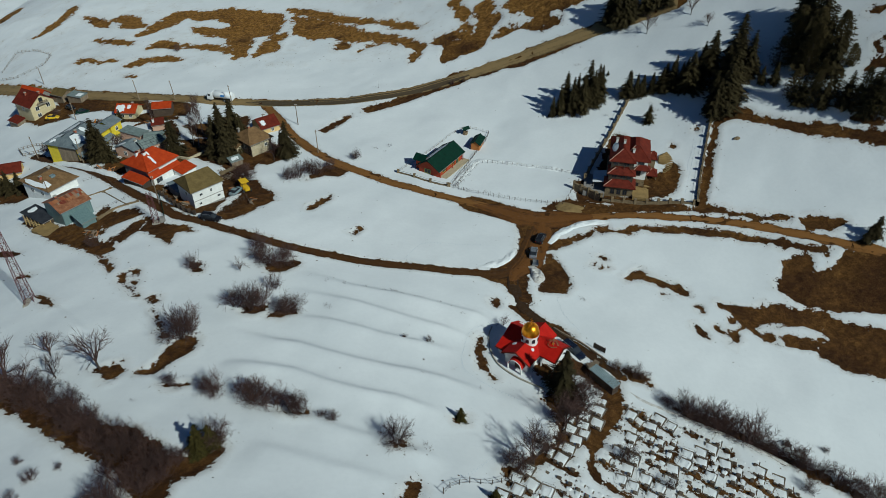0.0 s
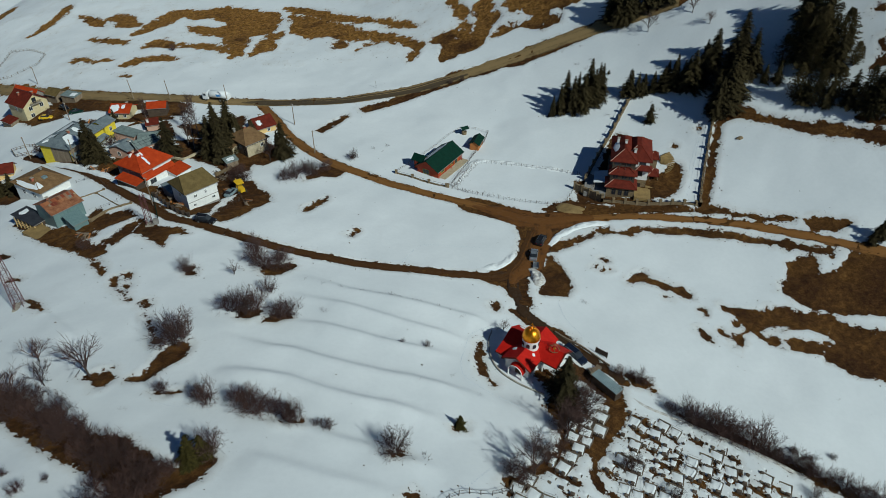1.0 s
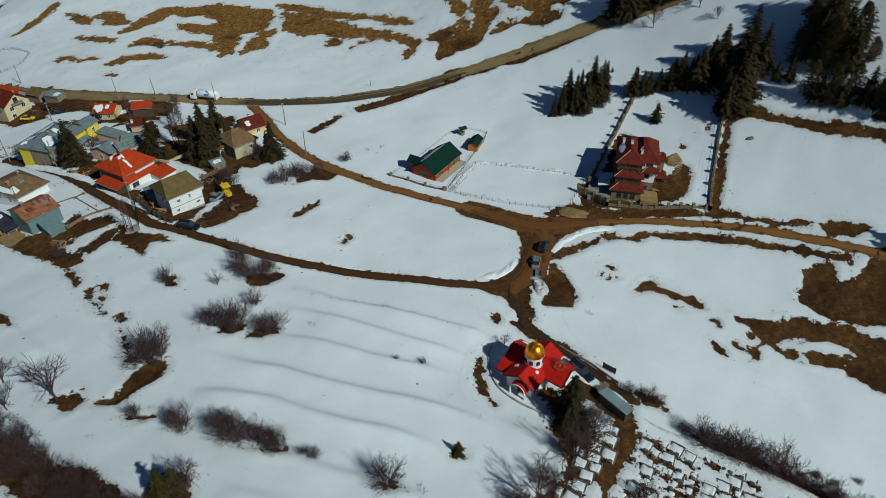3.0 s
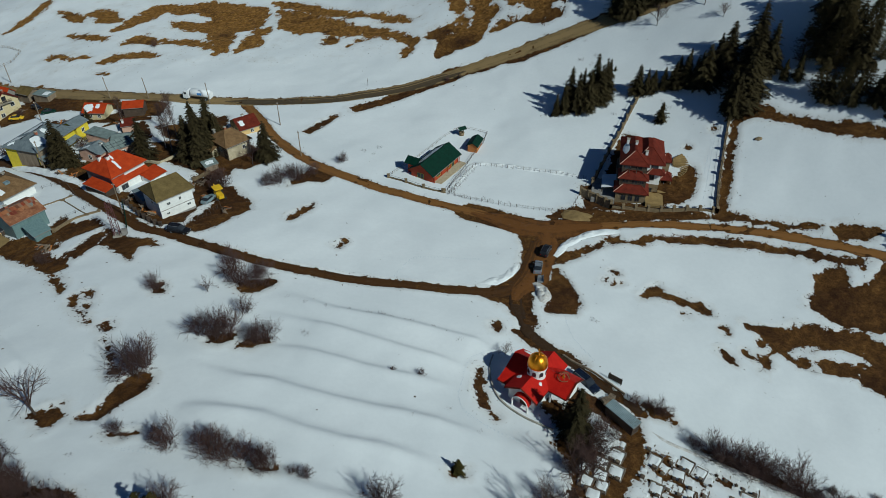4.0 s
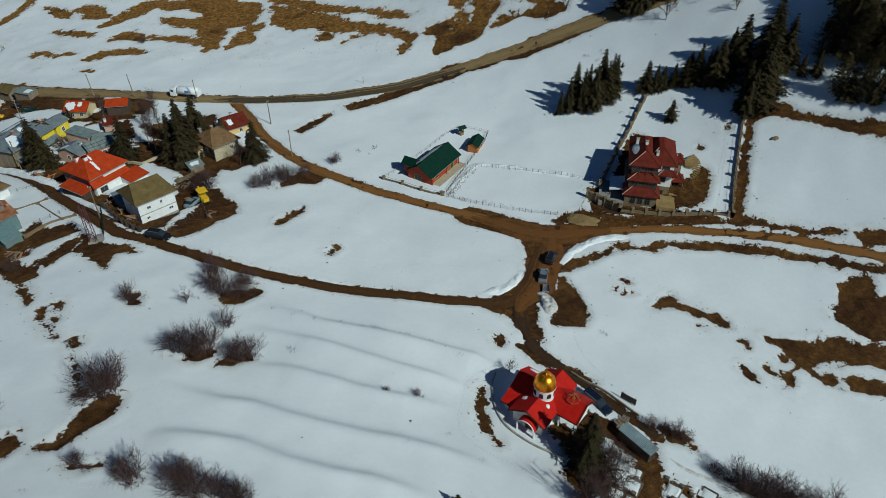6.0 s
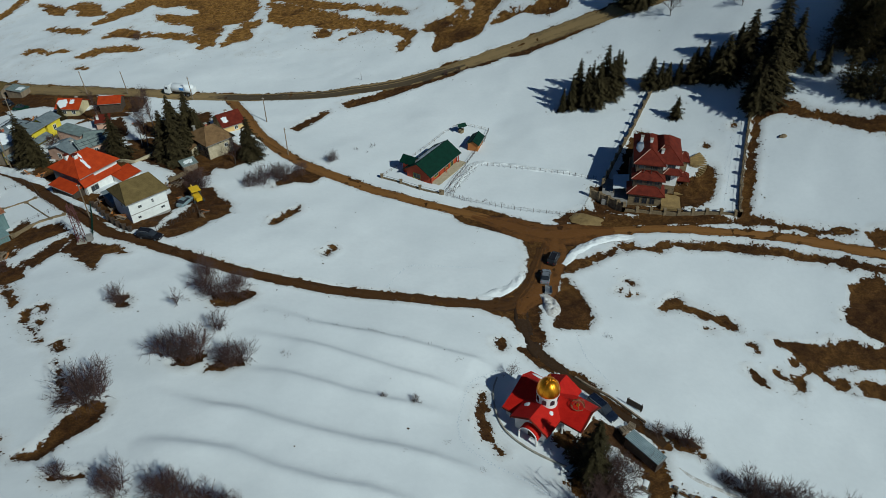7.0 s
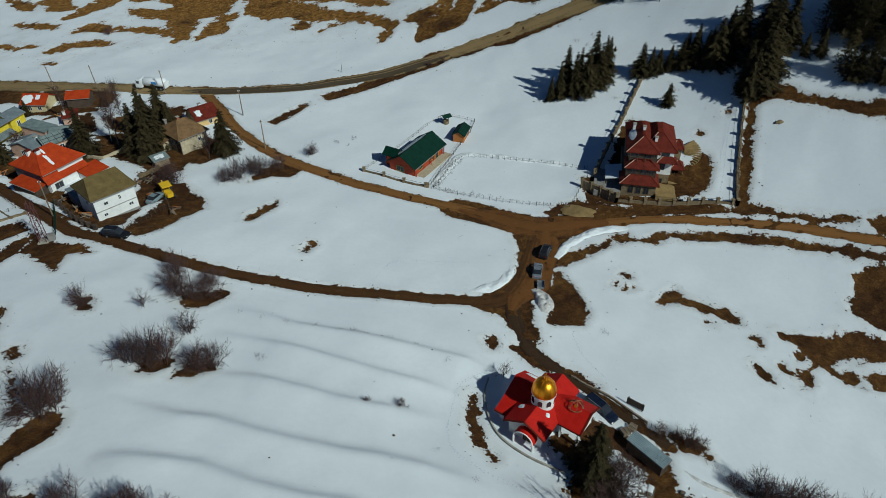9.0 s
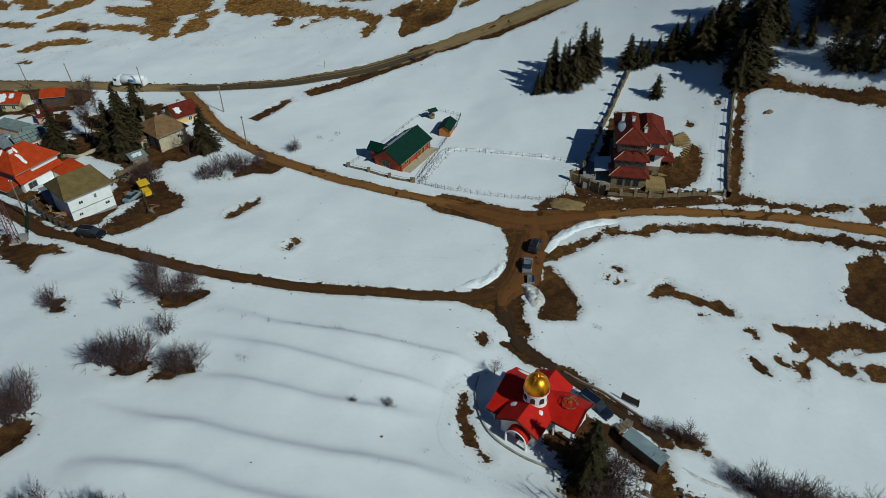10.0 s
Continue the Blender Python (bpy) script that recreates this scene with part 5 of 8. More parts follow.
# ---- houses ----
def window(parent, m, w, h, frame_mat="white"):
    """A framed window in the plane x-z of m, facing -y."""
    t = 0.09
    f = part("window", boxes((-w / 2 - t, w / 2 + t, -0.07, 0.05, -t, 0), (-w / 2 - t, w / 2 + t, -0.07, 0.05, h, h + t), (-w / 2 - t, -w / 2, -0.07, 0.05, 0, h), (w / 2, w / 2 + t, -0.07, 0.05, 0, h), (-0.03, 0.03, -0.05, 0.05, 0, h)), M[frame_mat], parent, m=m)
    part("pane", boxes((-w / 2, w / 2, -0.03, 0.01, 0, h)), M["glass"], f)
    return f


def side_pose(side, L, W, a, z):
    if side == "F":
        return pose(a, -W / 2, z)
    if side == "B":
        return pose(-a, W / 2, z, 0, 0, 180)
    if side == "L":
        return pose(-L / 2, -a, z, 0, 0, -90)
    return pose(L / 2, a, z, 0, 0, 90)


def roof_sheet(L, W, he, hr, over, inset, kind):
    l, w = L / 2 + over, W / 2 + over
    if kind == "hip":
        v = [(-l, -w, he), (l, -w, he), (l, w, he), (-l, w, he), (-l + inset, 0, hr), (l - inset, 0, hr)]
        return v, [[0, 1, 5, 4], [1, 2, 5], [2, 3, 4, 5], [3, 0, 4]]
    if kind == "mono":
        return [(-l, -w, he), (l, -w, he), (l, w, hr), (-l, w, hr)], [[0, 1, 2, 3]]
    k = over * (hr - he) / (W / 2)
    v = [(-l, -w, he - k), (l, -w, he - k), (l, w, he - k), (-l, w, he - k), (-l, 0, hr), (l, 0, hr)]
    return v, [[0, 1, 5, 4], [2, 3, 4, 5]]


def walls(L, W, he, hr, kind, deep=1.5):
    l, w = L / 2, W / 2
    bm = bmesh.new()
    if kind == "gable":
        prof = [(-w, -deep), (w, -deep), (w, he), (0, hr - 0.12), (-w, he)]
    elif kind == "mono":
        prof = [(-w, -deep), (w, -deep), (w, hr - 0.1), (-w, he - 0.1)]
    else:
        prof = [(-w, -deep), (w, -deep), (w, he), (-w, he)]
    a = [bm.verts.new((-l, y, z)) for y, z in prof]
    b = [bm.verts.new((l, y, z)) for y, z in prof]
    bm.faces.new(a)
    bm.faces.new(b[::-1])
    for k in range(len(prof)):
        j = (k + 1) % len(prof)
        bm.faces.new((a[k], a[j], b[j], b[k]))
    return bm


def roof_z(L, W, he, hr, over, inset, kind, x, y):
    if kind == "mono":
        return he + (hr - he) * (y + W / 2 + over) / (W + 2 * over)
    z = hr - abs(y) * (hr - he) / (W / 2 if kind == "gable" else W / 2 + over)
    if kind == "hip" and inset > 0:
        z = min(z, he + (L / 2 + over - abs(x)) * (hr - he) / inset)
    return z


def roof_snow(parent, dims, kind, cx, cy, w, d, seed):
    """A sheet of snow with a melted edge lying on the roof slope."""
    rng = random.Random(seed)
    n, rings, verts, faces = 18, 3, [], []
    wob = [1 + rng.uniform(-0.25, 0.18) for _ in range(n)]
    for i in range(rings):
        f = (1.0, 0.93, 0.6)[i]
        for k in range(n):
            a = 2 * math.pi * k / n
            sq = 1 / max(abs(math.cos(a)), abs(math.sin(a))) ** 0.7
            x, y = cx + w / 2 * f * wob[k] * math.cos(a) * sq, cy + d / 2 * f * wob[k] * math.sin(a) * sq
            verts.append((x, y, roof_z(*dims, kind, x, y) + (0.0, 0.1, 0.16)[i]))
    verts.append((cx, cy, roof_z(*dims, kind, cx, cy) + 0.17))
    for i in range(rings - 1):
        for k in range(n):
            a, b = i * n + k, i * n + (k + 1) % n
            faces.append((a, b, b + n, a + n))
    for k in range(n):
        faces.append((2 * n + k, 2 * n + (k + 1) % n, 3 * n))
    return part("roof_snow", (verts, faces), M["snow"], parent, "melting snow patch")


def house(label, x, y, yaw, L, W, he, hr, wall, roof, kind="hip", inset=1.5, over=0.5, windows=(), chimneys=(), snow=(), name="house", z=None, frame_mat="white", base=None, category="house"):
    m = on(x, y, yaw) if z is None else pose(x, y, z, 0, 0, yaw)
    h = thing(name, m, label, category, "village houses" if name == "house" else "")
    dims = (L, W, he, hr, over, inset)
    part("wall", walls(L, W, he, hr, kind), M[wall], h)
    if base:
        part("plinth", boxes((-L / 2 - 0.06, L / 2 + 0.06, -W / 2 - 0.06, W / 2 + 0.06, -1.5, base[1]), bevel=0.02), M[base[0]], h)
    v, f = roof_sheet(*dims, kind)
    r = part("roof", slab([(a, b, c + 0.1) for a, b, c in v], f, 0.16), M[roof], h)
    if kind == "hip":
        for a, b in ((4, 5), (0, 4), (3, 4), (1, 5), (2, 5)):
            if (Vector(v[a]) - Vector(v[b])).length > 0.3:
                part("ridge_cap", tube(bmesh.new(), Vector(v[a]) + Vector((0, 0, 0.1)), Vector(v[b]) + Vector((0, 0, 0.1)), 0.09, None, 5), M[roof], r)
    elif kind == "gable":
        part("ridge_cap", tube(bmesh.new(), Vector(v[4]) + Vector((0, 0, 0.1)), Vector(v[5]) + Vector((0, 0, 0.1)), 0.09, None, 5), M[roof], r)
    part("gutter", tube(bmesh.new(), (-L / 2 - over, -W / 2 - over - 0.05, v[0][2] + 0.02), (L / 2 + over, -W / 2 - over - 0.05, v[1][2] + 0.02), 0.07, None, 6), M["plaster"], r)
    for side, a, zz, w, hh in windows:
        window(h, side_pose(side, L, W, a, zz), w, hh, frame_mat)
    for cx, cy, tall, mat in chimneys:
        zt = roof_z(*dims, kind, cx, cy)
        c = part("chimney", boxes((cx - 0.3, cx + 0.3, cy - 0.3, cy + 0.3, zt - 0.6, zt + tall), bevel=0.02), M[mat], h)
        part("cap", boxes((cx - 0.4, cx + 0.4, cy - 0.4, cy + 0.4, zt + tall, zt + tall + 0.12), bevel=0.02), M["concrete"], c)
    for k, (cx, cy, w, d) in enumerate(snow):
        roof_snow(h, dims, kind, cx, cy, w, d, k + int(abs(x) * 7))
    return h


white = house("white two-storey house with an olive hip roof", -59.9, 143.9, 45, 7.9, 7.5, 5.3, 8.0, "white", "roofolive", "hip", 1.5, 0.55,
      [("F", -1.8, 3.5, 0.7, 0.6), ("F", 0.9, 3.6, 0.4, 0.8), ("F", -2.4, 1.3, 0.6, 0.5), ("F", 2.6, 1.5, 0.8, 0.5), ("L", 0.5, 3.2, 0.9, 0.9)], base=("plaster", 0.5))
part("floor_band", boxes((-4.0, 4.0, -3.80, -3.72, 2.45, 2.6)), M["plaster"], white)
red = house("white house with a bright orange-red tiled roof", -77.7, 159.0, 60, 9.2, 9.4, 4.9, 7.9, "white", "roofred", "hip", 3.4, 0.6,
      [("R", -2.6, 3.0, 0.9, 1.3), ("R", -0.2, 3.0, 0.9, 1.3), ("R", -2.6, 0.8, 0.9, 1.2)], (), [(-1.4, -2.9, 0.7, 2.6), (-0.9, -0.9, 0.6, 1.5), (-1.0, 3.6, 7.0, 2.2)], base=("concrete", 0.5))
brown = house("low house with a faded brown hip roof", -104.3, 155.6, 61, 8.0, 11.2, 3.9, 5.9, "white", "roofbrown", "hip", 3.2, 0.6, [("L", -2, 1.4, 1.2, 1.1), ("L", 2, 1.4, 1.2, 1.1)], [(-2.5, -1, 0.9, "brick"), (2, 2, 0.6, "plaster")], [(-3.9, 0.4, 1.2, 8.6), (-3.2, -3.6, 2.0, 2.4)])
part("skylight", boxes((-0.6, 0.6, -2.7, -1.7, 4.9, 5.7), bevel=0.04), M["rooftin"], brown, "small blue-grey roof hatch")
rusty = house("teal sheet-clad house with a patched rusty roof", -90.4, 138.0, 55, 7.3, 7.5, 4.8, 6.2, "teal", "roofrust", "gable", 0, 0.35, [("F", -1, 2.4, 0.9, 0.8)], [(-1.5, 1.5, 0.7, "brick")])
porch = house("small timber porch with a black sheet roof", -97.8, 137.2, 61, 3.4, 7.4, 2.3, 2.9, "darkwood", "roofblack", "mono", 0, 0.45, (), (), [(0.2, 2.4, 2.6, 1.8)], name="porch", category="porch")
for _k in range(6):
    part("porch_post", boxes((-1.98, -1.84, -3.75 + 1.47 * _k, -3.61 + 1.47 * _k, -0.6, 2.2)), M["ochre"], porch, "pale wooden post")
for _k in range(3):
    part("porch_post", boxes((-1.9 + 1.8 * _k, -1.76 + 1.8 * _k, -3.98, -3.84, -0.6, 2.15)), M["ochre"], porch)
for _z in (0.5, 1.1):
    part("porch_rail", boxes((-1.96, -1.86, -3.7, 3.7, _z, _z + 0.1)), M["ochre"], porch)
yellow = house("yellow house with a blue-grey sheet roof", -108.1, 182.0, 73, 14.0, 10.3, 5.2, 7.2, "yellow", "roofslate", "hip", 4.2, 0.7, [("F", -3, 2.6, 1.0, 1.2), ("F", 2, 2.6, 1.0, 1.2), ("L", 0, 2.6, 1.0, 1.2)], [(-1.5, -1.0, 0.8, "brick")], [(-4.6, 3.4, 4.6, 3.6), (-3.6, -3.0, 5.0, 3.6), (1.0, -2.0, 1.6, 4.0), (2.6, 3.4, 7.4, 3.4)])
for _x, _y in ((-4.2, 0.8), (-2.6, -1.0), (3.2, -1.6), (5.0, -2.6), (1.0, 0.9), (3.0, 1.6), (-0.6, -3.6), (4.6, 1.0)):
    part("snow_guard", boxes((_x - 0.9, _x + 0.9, _y - 0.07, _y + 0.07, -0.02, 0.16)), M["roofblack"], yellow, "dark bar that holds back snow", pose(0, 0, roof_z(14.0, 10.3, 5.2, 7.2, 0.7, 4.2, "hip", _x, _y) + 0.12))
part("cladding", boxes((-7.08, -7.0, -5.0, 1.4, 0.2, 4.9)), M["wood"], yellow, "weathered board cladding")
part("cladding", boxes((-7.0, -1.2, -5.22, -5.15, 0.2, 4.9)), M["wood"], yellow)
part("porch_roof", slab([(-7.2, -7.0, 2.6), (7.0, -7.0, 2.6), (7.0, -5.1, 3.4), (-7.2, -5.1, 3.4)], [[0, 1, 2, 3]], 0.12), M["roofslate"], yellow)
for _x in (-6.9, -3.6, 0.0, 3.6, 6.7):
    part("porch_post", boxes((_x - 0.08, _x + 0.08, -6.85, -6.69, -1.0, 2.55)), M["wood"], yellow)
house("low outbuilding with a flat grey-green sheet roof", -93.0, 185.5, 69, 3.6, 7.3, 2.5, 3.0, "pink", "roofgrey", "mono", 0, 0.3)
panelled = house("pink house with a grey-green panelled roof", -84.1, 175.8, 46, 7.0, 4.8, 3.3, 4.4, "pink", "roofgrey", "gable", 0, 0.4, [("F", 0, 1.2, 0.9, 1.1)])
for _k in range(6):
    _x = -3.6 + 1.44 * _k
    part("batten", slab([(_x, -2.85, 3.3), (_x + 0.1, -2.85, 3.3), (_x + 0.1, 0, 4.56), (_x, 0, 4.56)], [[0, 1, 2, 3]], 0.06), M["roofblack"], panelled, "dark joint cover")
for _f in (0.33, 0.66):
    part("batten", boxes((-3.8, 3.8, -2.8 * _f - 0.05, -2.8 * _f + 0.05, 4.58 - 1.24 * _f - 0.06, 4.58 - 1.24 * _f)), M["roofblack"], panelled)
house("small pink house with a grey sheet roof", -89.6, 173.8, 70, 4.2, 6.7, 3.0, 4.2, "pink", "roofslate", "gable", 0, 0.4, [("L", 0, 1.0, 0.9, 1.1)], [(1.0, -1.6, 0.8, "white")], [(-1.0, 1.5, 1.8, 3.0)])
house("small cream house with a snow-covered orange roof", -102.4, 205.3, -3, 6.2, 5.9, 2.4, 4.0, "cream", "roofred", "gable", 0, 0.4, [("F", -1, 0.8, 0.9, 0.9), ("F", 1.6, 0.8, 0.9, 0.9)], [(1.5, 0.6, 0.6, "brick")], [(-1.7, -1.7, 3.2, 2.6), (0.9, -1.0, 1.4, 1.6), (-1.4, 1.5, 3.6, 2.4)])
house("dark wooden barn with a rusty red roof", -90.8, 204.7, 9, 5.6, 4.8, 2.9, 4.0, "darkwood", "roofred", "gable", 0, 0.3)
cream = house("cream two-storey house with a dark red roof", -143.1, 222.1, -31, 8.9, 8.7, 5.4, 8.4, "cream", "roofmaroon", "gable", 0, 0.6, [("R", -2, 3.2, 1.2, 1.3), ("R", 2, 3.2, 1.2, 1.3), ("R", -2, 0.8, 1.2, 1.2), ("F", 0, 3.2, 1.0, 1.1)], [(-1, -1.5, 0.9, "brick"), (2, 1.5, 0.8, "brick")])
part("balcony", boxes((4.45, 5.5, -1.9, 1.9, 5.0, 5.15)), M["concrete"], cream)
for _y in [-1.8 + 0.36 * _k for _k in range(11)]:
    part("baluster", boxes((5.4, 5.46, _y - 0.04, _y + 0.04, 5.15, 6.0)), M["wood"], cream)
part("balcony_rail", boxes((5.36, 5.5, -1.9, 1.9, 6.0, 6.1)), M["wood"], cream)
part("balcony_door", boxes((4.4, 4.5, -0.7, 0.7, 5.15, 7.1)), M["glass"], cream, "dark glazed balcony door")
stone_house = house("stone house with a weathered brown tiled hip roof", -54.7, 175.8, 47, 6.8, 8.4, 4.0, 6.5, "wallstone", "roofbrown", "hip", 3.0, 0.6, [("L", 1, 1.8, 0.9, 1.0), ("F", 1.5, 2.0, 0.8, 0.9)], [(-0.4, 0.3, 0.8, "brick"), (-2.4, 2.6, 1.2, "plaster")])
for _a, _b in (((-3.44, -4.24, 0.0), (-3.44, -4.24, 4.0)), ((-3.44, -2.6, 0.0), (-3.44, -2.6, 4.0)), ((-3.44, -4.24, 0.3), (-3.44, -2.6, 1.6)), ((-3.44, -2.6, 0.3), (-3.44, -4.24, 1.6)), ((-3.44, -4.24, 1.7), (-3.44, -2.6, 3.0)), ((-3.44, -2.6, 1.7), (-3.44, -4.24, 3.0))):
    part("timber", tube(bmesh.new(), _a, _b, 0.08, None, 4), M["darkwood"], stone_house, "dark timber brace")
for _k in range(9):
    part("rafter_end", boxes((-3.2 + 0.78 * _k, -3.08 + 0.78 * _k, -4.75, -4.2, 3.62, 3.82)), M["darkwood"], stone_house)
part("porch", boxes((-5.4, -3.4, 0.2, 3.2, -1.5, 2.3), bevel=0.03), M["wallstone"], stone_house)
part("porch_roof", slab([(-6.0, -0.3, 2.3), (-3.4, -0.3, 3.3), (-3.4, 3.7, 3.3), (-6.0, 3.7, 2.3)], [[0, 1, 2, 3]], 0.14), M["roofbrown"], stone_house)
house("small house with a dark red tiled roof", -54.0, 189.1, 38, 5.6, 7.0, 2.3, 4.2, "ochre", "roofmaroon", "gable", 0, 0.4, [("F", 0.5, 0.8, 0.8, 0.9)], [(0, 0.8, 0.7, "white")], [(-1.6, -1.8, 1.6, 1.8), (1.5, 1.8, 2.0, 1.4)])

house("long barn with an orange-red sheet roof", -147.0, 230.6, -24, 10.0, 6.0, 4.4, 7.0, "plaster", "roofred", "gable", 0, 0.5)
house("grey sheet-roofed barn beside the main road", -136.6, 229.6, -24, 5.0, 5.0, 2.8, 4.0, "wood", "roofolive", "gable", 0, 0.4)
house("low lean-to with a dark red roof", -148.2, 216.8, -31, 5.0, 3.0, 1.8, 2.6, "wood", "roofmaroon", "mono", 0, 0.3, name="lean_to", category="shed")
house("red-roofed cottage behind dark trees", -127.5, 174.5, 20, 6.5, 5.0, 2.6, 4.2, "ochre", "roofmaroon", "gable", 0, 0.5, (), (), [(0.5, 1.4, 3.0, 1.2)])
house("yellow side wing with a blue-grey roof", -102.6, 191.0, 73, 4.6, 4.6, 4.6, 5.6, "yellow", "roofslate", "gable", 0, 0.4, [("F", 0, 2.2, 0.9, 1.1)])
house("small shed with a dark red tin roof", -88.4, 192.6, 20, 3.4, 3.0, 1.9, 2.8, "pink", "roofmaroon", "mono", 0, 0.3, (), [(-1.2, 0, 0.9, "white")], name="shed", category="shed")
house("pink outbuilding with a shallow grey roof", -85.6, 182.6, 12, 5.4, 3.4, 2.4, 2.9, "pink", "roofgrey", "gable", 0, 0.35)
house("low teal sheet shed beside the rusty house", -84.6, 133.2, 55, 3.4, 3.4, 1.6, 2.9, "teal", "teal", "mono", 0, 0.25, name="shed", category="shed")
house("low tool shed with a snow-dusted roof", -57.3, 165.4, 40, 3.2, 2.2, 1.6, 2.1, "wood", "roofgrey", "mono", 0, 0.25, (), (), [(0, 0, 2.4, 1.5)], name="shed", category="shed")
house("lean-to garage beside the white house", -66.6, 147.6, 45, 3.6, 5.2, 2.1, 2.5, "plaster", "roofslate", "mono", 0, 0.25, (), (), [(0.8, 0.5, 1.4, 3.6)], name="garage", category="garage")

# pent roof, bay, grey cladding and chimneys of the red-roofed house
part("pent_roof", slab([(-1.6, -6.0, 3.1), (4.7, -6.0, 3.1), (4.7, -4.6, 3.9), (-1.6, -4.6, 3.9)], [[0, 1, 2, 3]], 0.14), M["roofred"], red)
part("bay", boxes((-4.6, 4.4, -5.5, -4.68, -1.2, 3.1), bevel=0.02), M["white"], red)
part("bay_roof", slab([(-5.2, -6.0, 3.1), (-1.61, -6.0, 3.1), (-1.61, -4.6, 4.95), (-5.2, -4.6, 4.95)], [[0, 1, 2, 3]], 0.14), M["roofred"], red)
window(red, pose(-2.6, -5.5, 0.9), 1.7, 1.4, "plaster")
window(red, pose(2.6, -5.5, 0.9), 0.9, 1.2, "plaster")
part("cladding", boxes((-4.68, -4.61, -4.6, 4.6, 0.4, 4.75)), M["slatewall"], red, "dark grey boarded wall")
for _x, _y, _z in ((-1.9, -0.9, 7.0), (-2.7, 1.0, 6.8)):
    stack = part("chimney", boxes((_x - 0.4, _x + 0.4, _y - 0.32, _y + 0.32, _z - 0.6, _z + 1.2), bevel=0.03), M["white"], red)
    part("cap", boxes((_x - 0.5, _x + 0.5, _y - 0.42, _y + 0.42, _z + 1.2, _z + 1.45), bevel=0.03), M["roofmaroon"], stack, "dark red chimney hood")
for _x in (-4.5, 4.3):
    part("downpipe", tube(bmesh.new(), (_x, -5.6, 0.0), (_x, -5.6, 3.1), 0.06, None, 6), M["plaster"], red)

# patched sheets on the rusty roof
def rust_sheets(parent, x0, x1, y0, z0, y1, z1, cols, rows, seed):
    rng = random.Random(seed)
    wx, me = (x1 - x0) / cols, {}
    for i in range(cols):
        for j in range(rows):
            fa, fb = j / rows, (j + 1.06) / rows
            ya, yb, za, zb = y0 + (y1 - y0) * fa, y0 + (y1 - y0) * fb, z0 + (z1 - z0) * fa, z0 + (z1 - z0) * fb
            v = [(-wx / 2, ya, za + 0.05), (wx / 2, ya, za + 0.05), (wx / 2, yb, zb + 0.02), (-wx / 2, yb, zb + 0.02)]
            m = pose(x0 + wx * (i + 0.5), 0, rng.uniform(0.0, 0.03), 0, rng.uniform(-1.2, 1.2), 0)
            if j not in me:
                me[j] = part("roof_sheet", slab(v, [[0, 1, 2, 3]], 0.03), M["rustsheet"], parent, m=m).data
            else:
                ob = new("roof_sheet", me[j])
                ob.parent, ob.matrix_basis = parent, m


rust_sheets(rusty, -4.0, 4.0, -4.1, 4.62, 0, 6.32, 13, 4, 4)
rust_sheets(rusty, -4.0, 4.0, 4.1, 4.62, 0, 6.32, 9, 3, 5)

tagged(part("yard_slab", boxes((-4.2, 4.6, -2.2, 2.2, -2.0, 0.3), bevel=0.04), M["sandstone"], None, "", on(-92.8, 131.6, -31)), "worn ochre concrete yard before the rusty house", "yard", "", "structure")
# cabin and its shed
cabin = house("red-brown timber cabin with a dark green roof", -0.6, 168.0, 58, 12.4, 6.3, 2.9, 4.9, "redwood", "roofgreen", "gable", 0, 0.7,
      [("F", -3.4, 1.0, 1.5, 1.1), ("F", 3.6, 0.3, 1.2, 1.9), ("F", 1.2, 1.0, 1.2, 1.1), ("L", -0.4, 0.8, 1.8, 1.2)], (), [(0.2, 2.0, 12.0, 2.6)], name="timber_cabin", frame_mat="limepaint")
part("dormer", boxes((-5.0, -2.9, 2.2, 5.0, 0.5, 3.5)), M["redwood"], cabin)
part("dormer_roof", slab([(-5.7, 1.8, 3.4), (-3.95, 1.8, 4.7), (-3.95, 5.6, 4.7), (-5.7, 5.6, 3.4), (-2.2, 1.8, 3.4), (-2.2, 5.6, 3.4)], [[0, 1, 2, 3], [1, 4, 5, 2]], 0.12), M["roofgreen"], cabin)
for _x0, _x1 in ((-6.3, -2.0), (-2.0, 2.2), (2.2, 5.9)):
    part("porch_beam", boxes((_x0, _x1, -3.75, -3.6, 2.3, 2.5)), M["redwood"], cabin)
for _x0 in (-6.1, 0.2, 5.9):
    part("porch_post", boxes((_x0 - 0.09, _x0 + 0.09, -3.77, -3.59, -0.4, 2.3)), M["redwood"], cabin)
for bx in (-5.9, -2.0, 2.2, 5.9):
    part("corner_post", boxes((bx - 0.14, bx + 0.14, -3.32, -3.1, -0.6, 2.75)), M["redwood"], cabin)
house("small orange timber shed with a dark green roof", 10.1, 178.7, 71, 4.8, 2.6, 2.1, 2.9, "orangewood", "roofgreen", "gable", 0, 0.35, (), (), (), name="garden_shed", category="shed")
tagged(part("cabin_path", boxes((-6.6, 6.8, -5.4, -3.2, -1.2, 0.42), bevel=0.04), M["wallstone"], None, "", on(-0.6, 168.0, 58)), "pale stone path along the cabin", "path", "", "structure")

# tin shed by the graveyard
tin = house("open wooden shed with a pale blue tin roof", 29.3, 85.0, 39, 1.7, 5.4, 2.0, 2.3, "darkwood", "rooftin", "mono", 0, 0.15, (), (), (), name="tin_shed", category="shed")
for _k in range(15):
    _y = -2.75 + 0.39 * _k
    _z = roof_z(1.7, 5.4, 2.0, 2.3, 0.15, 0, "mono", 0, _y) + 0.11
    part("rib", tube(bmesh.new(), (-1.0, _y, _z), (1.0, _y, _z), 0.045, None, 4), M["rooftin"], tin)


